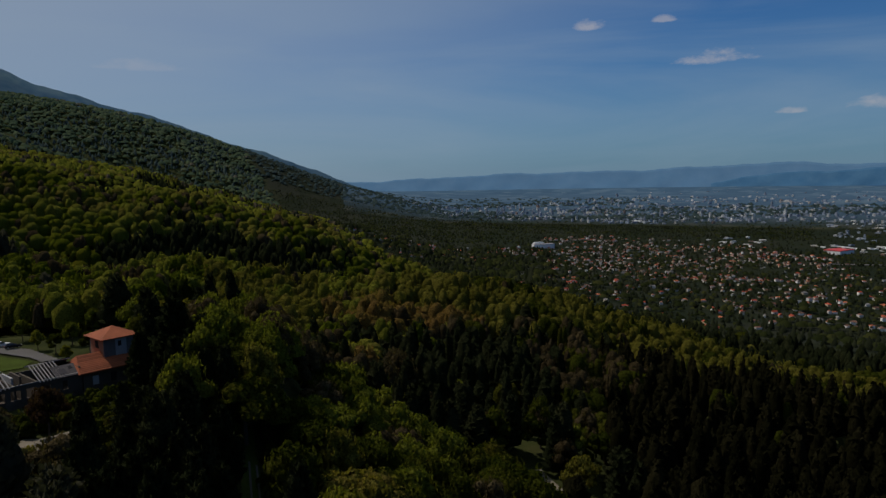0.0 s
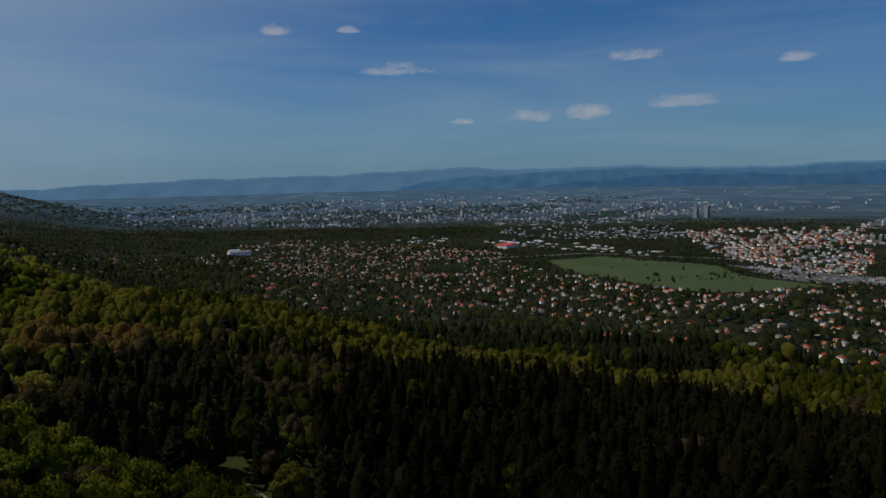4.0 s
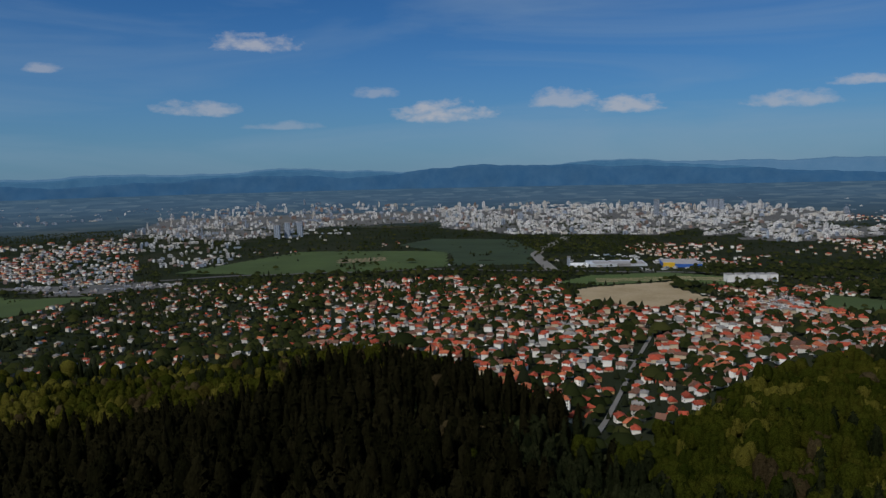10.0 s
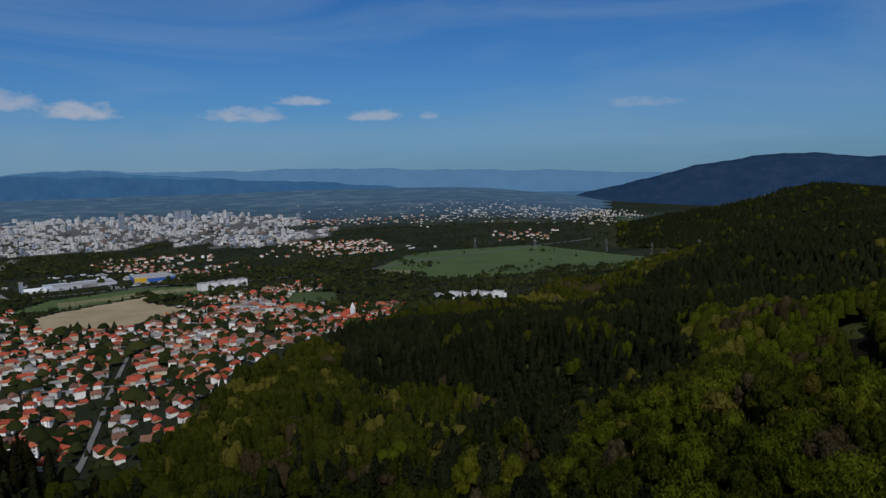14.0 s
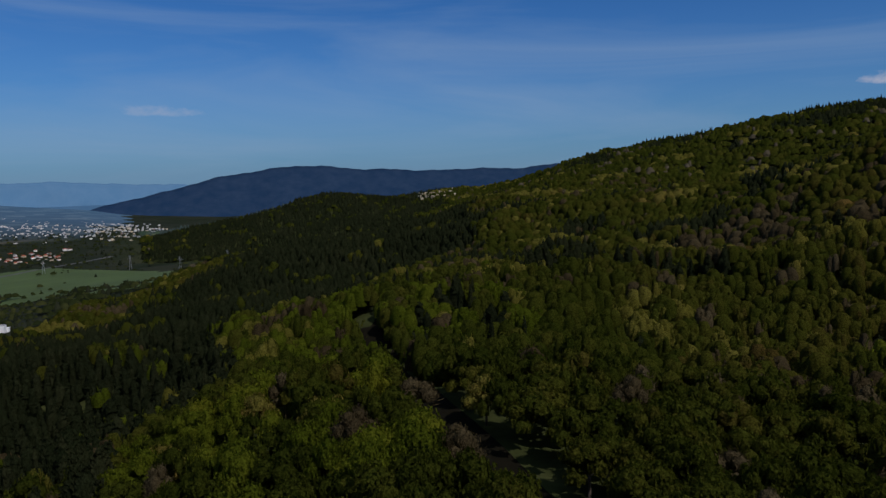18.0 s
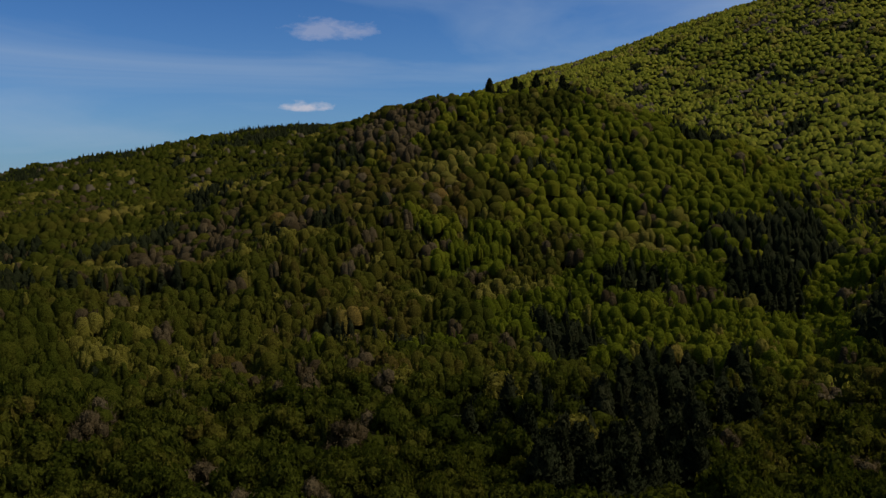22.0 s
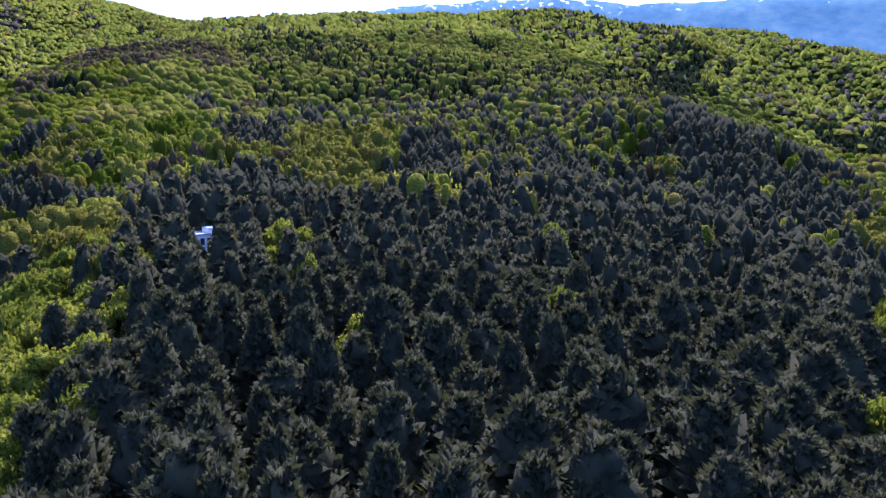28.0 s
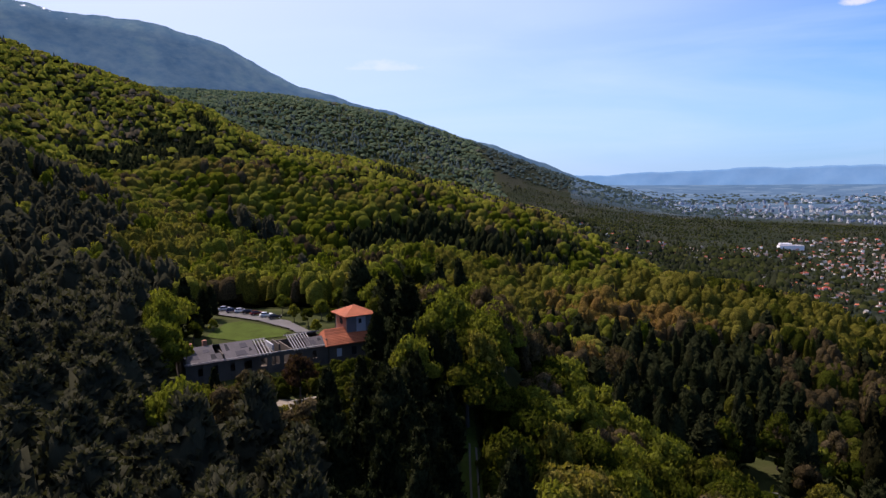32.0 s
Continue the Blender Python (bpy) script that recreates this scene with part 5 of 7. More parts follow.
# bushes and saplings in the open ground round the ruin
n = 1100
bx, by = at(317 + rng.random(n) * 23, 106 + rng.random(n) * 76)
u, v = (bx + 92.2) * math.cos(radians(49.4)) + (by - 141) * math.sin(radians(49.4)), -(bx + 92.2) * math.sin(radians(49.4)) + (by - 141) * math.cos(radians(49.4))
ok = ~((np.abs(u) < 29) & (v > -7.5) & (v < 12))
ok &= np.hypot(bx + 72, by - 123) > 6.5
bx, by = bx[ok], by[ok]
h = rng.uniform(1.0, 4.2, len(bx))
for name, label, lo, hi, temps, mat in (("bushes", "green bushes and saplings round the ruin", 0, 0.6, BROADS_MID, BROAD), ("brushwood", "brown leafless brushwood round the ruin", 0.6, 1.01, BRUSH, BARE)):
    pick = rng.random(len(bx))
    s = (pick >= lo) & (pick < hi)
    v, t, c = stamp(temps, bx[s], by[s], ground(bx[s], by[s]) - 0.45 * h[s], h[s] * 0.6, h[s] * 1.4, rng.uniform(0, 6, s.sum()), rng.random(s.sum()) * 0.6)
    tagged(new(name, mesh_from(name, v, t, mat, c, False)), label, "bushes", kind="stuff")


# ---- fields, roads and meadows on the plain ----
def inside(px, py, poly):
    c = np.zeros(len(px), bool)
    for (x0, y0), (x1, y1) in zip(poly, poly[1:] + poly[:1]):
        cross = ((y0 > py) != (y1 > py)) & (px < (x1 - x0) * (py - y0) / (y1 - y0 + 1e-9) + x0)
        c ^= cross
    return c


def drape(name, outline, mat, label, cell=9.0, lift=0.7):
    """A patch of land laid over the ground: outline in bearings and distances."""
    poly = [tuple(float(v) for v in at(b, r)) for b, r in outline]
    xs, ys = [p[0] for p in poly], [p[1] for p in poly]
    nx, ny = int((max(xs) - min(xs)) / cell) + 2, int((max(ys) - min(ys)) / cell) + 2
    i, j = np.meshgrid(np.arange(nx), np.arange(ny), indexing="ij")
    x, y = min(xs) + i * cell, min(ys) + j * cell
    ok = inside((x + cell / 2).ravel(), (y + cell / 2).ravel(), poly).reshape(nx, ny)[:-1, :-1]
    z = ground(x, y) + lift
    a, b = np.meshgrid(np.arange(nx - 1), np.arange(ny - 1), indexing="ij")
    a, b = a[ok], b[ok]
    q = [a * ny + b, (a + 1) * ny + b, (a + 1) * ny + b + 1, a * ny + b + 1]
    tris = np.concatenate([np.stack([q[0], q[1], q[2]], -1), np.stack([q[0], q[2], q[3]], -1)])
    me = mesh_from(name, np.stack([x, y, z], -1).reshape(-1, 3), tris, mat, None, False)
    tagged(new(name, me), label, "field", kind="structure")
    return poly


def ribbon(name, line, width, mat, label, lift=1.0, step=8.0, category="road"):
    """A road laid over the ground along a line of bearings and distances."""
    p = np.array([at(b, r) for b, r in line], float)
    d = np.concatenate([[0], np.cumsum(np.hypot(*np.diff(p, axis=0).T))])
    s = np.linspace(0, d[-1], max(3, int(d[-1] / step)))
    x, y = blur(np.interp(s, d, p[:, 0]), 1.5, 0, False), blur(np.interp(s, d, p[:, 1]), 1.5, 0, False)
    tx, ty = np.gradient(x), np.gradient(y)
    n = np.hypot(tx, ty)
    nx, ny = -ty / n, tx / n
    vs = []
    for k in (-0.5, 0.5):
        px, py = x + nx * width * k, y + ny * width * k
        vs.append(np.stack([px, py, ground(px, py) + lift], -1))
    verts = np.concatenate(vs)
    m = len(x)
    i = np.arange(m - 1)
    tris = np.concatenate([np.stack([i, i + m + 1, i + m], -1), np.stack([i, i + 1, i + m + 1], -1)])
    return tagged(new(name, mesh_from(name, verts, tris, mat, None, False)), label, category, kind="structure")


GRASS = material("meadow_grass", (0.05, 0.076, 0.019), 0.95, 0.3, 0.012, 0.3, 0.4)
DEEP_GRASS = material("dark_meadow_grass", (0.026, 0.042, 0.016), 0.95, 0.35, 0.012, 0.3, 0.4)
LAWN = material("lawn", (0.048, 0.068, 0.012), 0.95, 0.35, 0.25, 1.5, 0.4)
next(n for n in LAWN.node_tree.nodes if n.type == "BSDF_PRINCIPLED").inputs["Specular IOR Level"].default_value = 0.02
STRAW = material("dry_field", (0.235, 0.18, 0.098), 0.95, 0.42, 0.02, 0.2, 0.4, second=(0.34, 0.27, 0.17))
DIRT = material("bare_earth", (0.19, 0.135, 0.085), 0.95, 0.3, 0.03, 0.5, 0.4)
ASPHALT = material("asphalt", (0.085, 0.083, 0.08), 0.9, 0.25, 0.05, 1.5, 0.2)
PALE = material("pale_road", (0.15, 0.143, 0.13), 0.9, 0.2, 0.05, 1.0, 0.2)
open_fields = []
for outline, mat, label in (
        ([(91.2, 1129), (93, 1168), (98.4, 1225), (98.4, 1174), (101.3, 1065), (97, 960), (91.2, 990)], STRAW, "dry straw-coloured field behind the village"),
        ([(92.6, 1210), (98.2, 1236), (98.2, 1275), (92.6, 1252)], STRAW, "narrow dry field strip"),
        ([(98.7, 1248), (102.3, 1244), (102.3, 1280), (98.7, 1285)], STRAW, "narrow dry field strip"),
        ([(115.9, 1363), (119.2, 1605), (121.9, 1654), (129.4, 1713), (141.2, 1400), (141.6, 1275), (137.6, 1215), (134, 1255), (129.4, 1200), (121.9, 1205)], GRASS, "wide green meadow below the wooded hill"),
        ([(131, 1130), (138, 1090), (140, 1160), (133, 1210)], GRASS, "green meadow beside the woods"),
        ([(109.3, 1155), (113, 1134), (113, 1018), (108.9, 1028)], GRASS, "bright green field among houses"),
        ([(33.1, 1461), (37.5, 1540), (46.2, 1420), (48.1, 1302), (53.5, 1229), (46.4, 1084), (40.5, 1150), (34.9, 1272)], GRASS, "green meadow between suburb and city"),
        ([(58.9, 1470), (62.6, 1560), (68.6, 1740), (75.6, 1700), (80.5, 1640), (80.5, 1370), (72, 1340), (66.2, 1356)], GRASS, "green meadow beside the ring road"),
        ([(81, 1390), (88, 1430), (87, 1500), (88, 1640), (86, 1900), (79.5, 1960), (76.5, 1820), (80.8, 1600)], DEEP_GRASS, "dark green meadow below the city"),
        ([(89.5, 1200), (92, 1285), (98, 1325), (103, 1290), (103, 1190), (98.4, 1240), (93, 1180)], GRASS, "rough grass beside the dry field"),
        ([(71.5, 1490), (75.5, 1520), (75.5, 1585), (71.5, 1560)], DIRT, "bare reddish earth in a meadow"),
        ([(116, 1330), (119.5, 1300), (119.5, 1335), (116, 1360)], DIRT, "bare reddish earth in a meadow")):
    open_fields.append(drape("field", outline, mat, label))
ribbon("road", [(50, 1330), (58.2, 1385), (64, 1368), (69.4, 1350), (76, 1342), (82.4, 1334), (89, 1337), (95, 1330), (101, 1331), (108, 1325), (116, 1390), (124, 1560), (134, 1850)], 13, ASPHALT, "asphalt ring road across the plain")
ribbon("road", [(89.1, 1337), (88.3, 1450), (87.7, 1580), (88.6, 1750), (90.5, 2000)], 24, PALE, "pale wide boulevard leading to the city")
ribbon("road", [(92.6, 385), (93.4, 430), (94.3, 493), (95.3, 595), (96.7, 735), (97.4, 830)], 3.6, PALE, "narrow village street between red-roofed houses")
ribbon("road", [(84, 640), (90, 660), (95.6, 640), (100, 600)], 5, PALE, "narrow village street")
ribbon("road", [(82, 840), (90, 830), (97, 830), (104, 800)], 5, PALE, "narrow village street")
ribbon("road", [(29, 1500), (36, 1600), (46, 1540), (56, 1500)], 12, PALE, "pale road along the edge of the city")


# ---- houses ----
ROOFS = [material("red_roof_tiles", (0.29, 0.052, 0.025), 0.85, 0.45, 0.4, 3.0, 0.4), material("orange_roof_tiles", (0.38, 0.11, 0.048), 0.85, 0.4, 0.4, 3.0, 0.4),
         material("brown_roof_tiles", (0.15, 0.075, 0.05), 0.85, 0.3, 0.4, 3.0, 0.4), material("grey_roof", (0.2, 0.19, 0.18), 0.8, 0.3, 0.4, 3.0, 0.3)]
WALLS = [material("white_plaster", (0.86, 0.84, 0.78), 0.9, 0.15, 0.3, 2.0, 0.2), material("cream_plaster", (0.52, 0.43, 0.3), 0.9, 0.15, 0.3, 2.0, 0.2),
         material("grey_plaster", (0.52, 0.5, 0.46), 0.9, 0.2, 0.3, 2.0, 0.2), material("ochre_plaster", (0.48, 0.3, 0.13), 0.9, 0.2, 0.3, 2.0, 0.2)]
GLASS = material("window_glass", (0.03, 0.035, 0.045), 0.15, 0.3, 0.5, 1.0, 0.0)
BRICK = material("chimney_brick", (0.3, 0.13, 0.08), 0.9, 0.3, 1.0, 5.0, 0.4)


def gable_roof(bm, lx, ly, z, rise, over, thick, hip):
    """A tiled roof with eaves: ridge along x, hipped by the given length at each end."""
    ax, ay, rx = lx / 2 + over, ly / 2 + over, max(0.2, lx / 2 + over - hip)
    z0 = z - over * rise / (ly / 2)
    lower = [(-ax, -ay, z0), (ax, -ay, z0), (ax, ay, z0), (-ax, ay, z0)]
    top = [bm.verts.new(p) for p in lower] + [bm.verts.new((-rx, 0, z + rise)), bm.verts.new((rx, 0, z + rise))]
    bot = [bm.verts.new((p[0], p[1], p[2] - thick)) for p in lower] + [bm.verts.new((-rx, 0, z + rise - thick)), bm.verts.new((rx, 0, z + rise - thick))]
    for f in ((0, 1, 5, 4), (1, 2, 5), (2, 3, 4, 5), (3, 0, 4)):
        bm.faces.new([top[i] for i in f])
        bm.faces.new([bot[i] for i in reversed(f)])
    for i in range(4):
        j = (i + 1) % 4
        bm.faces.new((top[i], bot[i], bot[j], top[j]))


def make_house(lx, ly, storeys, rise, hip, wall, roof, label, wing=False):
    h = storeys * 2.9 + 0.5
    root = tagged(new("house"), label, "house", "houses of the village")
    bm = bmesh.new()
    box(bm, (-lx / 2, -ly / 2, -3.0), (lx / 2, ly / 2, h))
    if hip < 1.0:
        for s in (-1, 1):
            vs = [bm.verts.new((s * (lx / 2 - 0.02), -ly / 2, h)), bm.verts.new((s * (lx / 2 - 0.02), ly / 2, h)), bm.verts.new((s * (lx / 2 - 0.02), 0, h + rise - 0.1))]
            bm.faces.new(vs)
    if wing:
        box(bm, (lx / 2 - 0.1, -ly / 2 + 1.0, -3.0), (lx / 2 + 3.4, ly / 2 - 1.5, 3.0))
    part("wall", bm, wall, root)
    bm = bmesh.new()
    gable_roof(bm, lx, ly, h, rise, 0.7, 0.22, hip)
    r = part("roof", bm, roof, root)
    bm = bmesh.new()
    box(bm, (-0.35, -0.35, 0), (0.35, 0.35, 2.2), pose(lx * 0.22, ly * 0.16, h + rise * 0.35))
    box(bm, (-0.45, -0.45, 2.2), (0.45, 0.45, 2.35), pose(lx * 0.22, ly * 0.16, h + rise * 0.35))
    part("chimney", bm, BRICK, r)
    if wing:
        bm = bmesh.new()
        box(bm, (lx / 2 - 0.1, -ly / 2 + 0.7, 3.0), (lx / 2 + 3.8, ly / 2 - 1.2, 3.25))
        part("porch_roof", bm, roof, root)
    for k in range(storeys):
        for u in (-0.27, 0.27):
            for s in (-1, 1):
                bm = bmesh.new()
                box(bm, (lx * u - 0.7, s * ly / 2 - 0.05, 1.0 + 2.9 * k), (lx * u + 0.7, s * ly / 2 + 0.05, 2.4 + 2.9 * k))
                part("window", bm, GLASS, root)
    bm = bmesh.new()
    box(bm, (-0.55, -ly / 2 - 0.06, 0.1), (0.55, -ly / 2 + 0.04, 2.2))
    part("door", bm, BRICK, root)
    return root


HOUSES = [
    make_house(12, 9.5, 2, 3.0, 4.5, WALLS[0], ROOFS[0], "white village house with a hipped red tile roof"),
    make_house(11, 9, 2, 3.4, 0.2, WALLS[0], ROOFS[0], "white two-storey house with a steep red gable roof"),
    make_house(14, 10, 2, 3.0, 4.8, WALLS[1], ROOFS[1], "cream house with a hipped orange tile roof", True),
    make_house(10, 8.5, 3, 2.6, 3.8, WALLS[0], ROOFS[1], "tall white house with an orange tile roof"),
    make_house(12, 9, 2, 3.2, 0.2, WALLS[2], ROOFS[2], "grey plastered house with a brown tile roof"),
    make_house(13, 11, 2, 2.8, 5.0, WALLS[3], ROOFS[0], "ochre house with a wide red hipped roof"),
    make_house(11, 10, 3, 2.2, 4.6, WALLS[2], ROOFS[3], "grey three-storey house with a flat grey roof"),
    make_house(9, 8, 1, 3.0, 0.2, WALLS[1], ROOFS[0], "small cream cottage with a red gable roof", True),
    make_house(16, 11, 3, 3.2, 5.2, WALLS[0], ROOFS[1], "large white house with an orange hipped roof")]


def house_shape(lx, ly, h, rise, hip):
    """A plain distant house: walls and roof as two templates of unit scale."""
    ax, ay, rx = lx / 2 + 0.6, ly / 2 + 0.6, max(0.2, lx / 2 + 0.6 - hip)
    w = np.array([(x, y, z) for z in (-3, h) for x, y in ((-lx / 2, -ly / 2), (lx / 2, -ly / 2), (lx / 2, ly / 2), (-lx / 2, ly / 2))], float)
    wf = [(0, 1, 5), (0, 5, 4), (1, 2, 6), (1, 6, 5), (2, 3, 7), (2, 7, 6), (3, 0, 4), (3, 4, 7)]
    r = np.array([(-ax, -ay, h - 0.2), (ax, -ay, h - 0.2), (ax, ay, h - 0.2), (-ax, ay, h - 0.2), (-rx, 0, h + rise), (rx, 0, h + rise)], float)
    rf = [(0, 1, 5), (0, 5, 4), (1, 2, 5), (2, 3, 4), (2, 4, 5), (3, 0, 4), (0, 2, 1), (0, 3, 2)]
    return (w, np.array(wf)), (r, np.array(rf))


SHAPES = [house_shape(12, 9.5, 6.2, 3.0, 4.5), house_shape(11, 9, 6.0, 3.3, 0.1), house_shape(15, 10, 6.2, 3.0, 5), house_shape(10, 9, 8.8, 2.5, 4), house_shape(9, 8, 3.4, 2.8, 0.1)]
# built-up land: bearing from, to, distance from, to, share of plots with a house
PLOTS = [(70, 112, 370, 1000, 0.8), (112, 119, 640, 930, 0.7), (70, 90, 1000, 1230, 0.45), (90, 101, 1000, 1110, 0.3), (101, 112, 1000, 1180, 0.4), (36, 70, 560, 900, 0.25), (40, 72, 760, 1260, 0.34),
         (60, 72, 700, 1260, 0.4), (4, 40, 720, 1000, 0.14), (5, 30, 1000, 1250, 0.24), (22, 40, 850, 1250, 0.32)]
# small houses farther off: outline in bearings and distances, share of plots built on, usual width in thousandths of the distance
HAMLETS = [([(8, 1838), (13.1, 1948), (24, 1840), (30, 1560), (33, 1300), (22.2, 1180), (10.8, 1200), (4, 1500)], 0.5, 3.7), ([(352, 1500), (4, 1560), (6, 1250), (356, 1250)], 0.2, 4.0),
           ([(43.8, 2160), (51.6, 2368), (56, 2360), (56.5, 1613), (56.1, 1340), (50.7, 1440), (47, 1560), (44.3, 1873)], 0.8, 5.0), ([(106.8, 1674), (108.7, 1981), (116.6, 1991), (118, 1712), (112.4, 1635)], 0.8, 4.2),
           ([(109.7, 2797), (120.3, 2797), (120.3, 2471), (110.6, 2539)], 0.75, 3.2), ([(125.3, 1860), (126.2, 2109), (131.3, 2088), (130.1, 1780)], 0.45, 4.0), ([(94.4, 1640), (95.3, 1798), (103.2, 1835), (106.8, 1464), (103.1, 1420), (96.1, 1560)], 0.7, 4.6),
           ([(102.1, 1142), (111.4, 1291), (112.1, 1182), (104.8, 1047)], 0.8, 6.0), ([(58, 1500), (66, 1560), (72, 1700), (66, 1800), (60, 1700)], 0.12, 4.0), ([(74, 1900), (82, 1880), (84, 1700), (76, 1720)], 0.3, 3.6)]


def fill(outline, across, rows, share, seed):
    """Places on a jittered grid inside an outline, even to the eye from the hovering height: steps in thousandths of the distance."""
    q = np.random.default_rng(seed)
    b0 = outline[0][0]
    bs = [(b - b0 + 180) % 360 - 180 + b0 for b, r in outline]
    us = [1 / r for b, r in outline]
    nb, nu = max(2, int((max(bs) - min(bs)) / (across * 0.0573))), max(2, int((max(us) - min(us)) * 193000 / rows))
    i, j = np.meshgrid(np.arange(nb), np.arange(nu), indexing="ij")
    b = min(bs) + (i.ravel() + q.uniform(0, 1, nb * nu)) * (max(bs) - min(bs)) / nb
    r = 1 / (min(us) + (j.ravel() + q.uniform(0, 1, nb * nu)) * (max(us) - min(us)) / nu)
    x, y = at(b, r)
    ok = within(b, r, outline) & (q.random(nb * nu) < share * np.clip(0.8 + 0.35 * patches(x, y, 0.9, 300 + seed), 0.15, 1.25)) & ~in_fields(x, y)
    return x[ok], y[ok], r[ok]


def in_fields(x, y):
    hit = np.zeros(len(x), bool)
    for poly in open_fields:
        hit |= inside(x, y, poly)
    return hit


def plots(step, seed):
    """Garden plots on a street grid, turned to the main street."""
    q = np.random.default_rng(seed)
    n = int(4400 / step)
    i, j = np.meshgrid(np.arange(n), np.arange(n), indexing="ij")
    u, v = (i.ravel() - n / 2) * step, (j.ravel() - n / 2) * step * 1.08
    u, v = u + 26 * np.sin(v / 190), v + 22 * np.sin(u / 230)
    c, s = math.cos(radians(-6)), math.sin(radians(-6))
    x, y = u * c - v * s + q.normal(0, 5.0, n * n), u * s + v * c + q.normal(0, 5.0, n * n)
    b, r = polar(x, y)
    chance = np.zeros(len(x))
    for b0, b1, r0, r1, share in PLOTS:
        m = (((b - b0) % 360) < ((b1 - b0) % 360)) & (r > r0) & (r < r1)
        chance[m] = share
    chance[(woodland(x, y) > 0.35) | in_fields(x, y)] = 0
    street = np.abs((b - np.interp(r, [385, 430, 493, 595, 735, 830], [92.6, 93.4, 94.3, 95.3, 96.7, 97.4]))) * r * 0.01745 < 8
    chance[street & (r < 840)] = 0
    ok = q.random(len(x)) < chance
    return x[ok], y[ok], r[ok]


hx, hy, hr = plots(13.6, 21)
order = np.argsort(hr)
hx, hy = hx[order], hy[order]
turns = np.where(rng.random(len(hx)) < 0.5, 0.0, math.pi / 2) + rng.normal(0, 0.3, len(hx)) - 0.1
hz = ground(hx, hy)
NEAR_HOUSES = 230


def small(x, y):
    """Scale by bearing: suburb houses shrunk to fit the camera's view at compressed distances."""
    return np.interp((polar(x, y)[0] + 60) % 360, [60, 120, 134], [0.6, 0.72, 1.0])


for k in range(min(NEAR_HOUSES, len(hx))):
    src = HOUSES[int(rng.choice(len(HOUSES), p=(0.2, 0.17, 0.07, 0.09, 0.2, 0.1, 0.06, 0.07, 0.04)))]
    s = rng.uniform(0.44, 0.7) * small(hx[k], hy[k])
    copy_thing(src, pose(hx[k], hy[k], hz[k], 0, 0, math.degrees(turns[k])) @ Matrix.Scale(s, 4))
for src in HOUSES:
    for ob in (*src.children_recursive, src):
        bpy.data.objects.remove(ob)
far = slice(NEAR_HOUSES, None)
fx, fy = hx[far], hy[far]
fs = small(fx, fy)
for k, (outline, share, wide) in enumerate(HAMLETS):
    x, y, r = fill(outline, wide * 1.25, 2.6, share, 60 + k)
    fx, fy, fs = np.concatenate([fx, x]), np.concatenate([fy, y]), np.concatenate([fs, wide * 0.001 * r / 9.0])
fz, ft = ground(fx, fy), rng.normal(0, 0.2, len(fx)) + np.where(rng.random(len(fx)) < 0.5, 0.0, math.pi / 2)
dim = (polar(fx, fy)[0] < 62) | (polar(fx, fy)[0] > 300)
pick = rng.random(len(fx)) ** np.where(dim, 0.6, 1.0)
paint = rng.random(len(fx)) ** np.where(dim, 0.5, 1.0)
for lo, hi, roof in ((0, 0.4, 0), (0.4, 0.54, 1), (0.54, 0.86, 2), (0.86, 1.01, 3)):
    for w0, w1, wall in ((0, 0.45, 0), (0.45, 0.75, 1), (0.75, 1.01, 2)):
        s = (pick >= lo) & (pick < hi) & (paint >= w0) & (paint < w1)
        n = int(s.sum())
        if not n:
            continue
        one = rng.uniform(0.58, 0.9, n) * fs[s]
        tall = rng.uniform(0.5, 0.8, n) * fs[s]
        parts = []
        inner = rng.bit_generator.state
        for which in (0, 1):
            rng.bit_generator.state = inner
            parts.append(stamp([q[which] for q in SHAPES], fx[s], fy[s], fz[s], one, tall, ft[s], np.zeros(n)))
        for name, label, (v, t, c), mat in (("suburb_walls", "plastered walls of many small suburban houses", parts[0], WALLS[wall]), ("suburb_roofs", "tiled roofs of many small suburban houses", parts[1], ROOFS[roof])):
            tagged(new(name, mesh_from(name, v, t, mat)), label, "houses", kind="stuff")

# woods at the foot of the mountain, far across the plain
n = 7000
wb, wr = 340 + rng.random(n) * 62, 2600 + rng.random(n) * 1300
wx, wy = at(wb, wr)
ok = patches(wx, wy, 0.4, 90) > np.interp(wb, [340, 358, 402], [-3, -0.6, 0.7])
wx, wy, h = wx[ok], wy[ok], rng.uniform(7, 15, int(ok.sum()))
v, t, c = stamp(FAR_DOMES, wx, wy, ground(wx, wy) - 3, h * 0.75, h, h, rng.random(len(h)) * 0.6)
tagged(new("far_woods", mesh_from("far_woods", v, t, HAZED_PINE, c, False)), "dark woods far across the plain", "woods", kind="stuff")


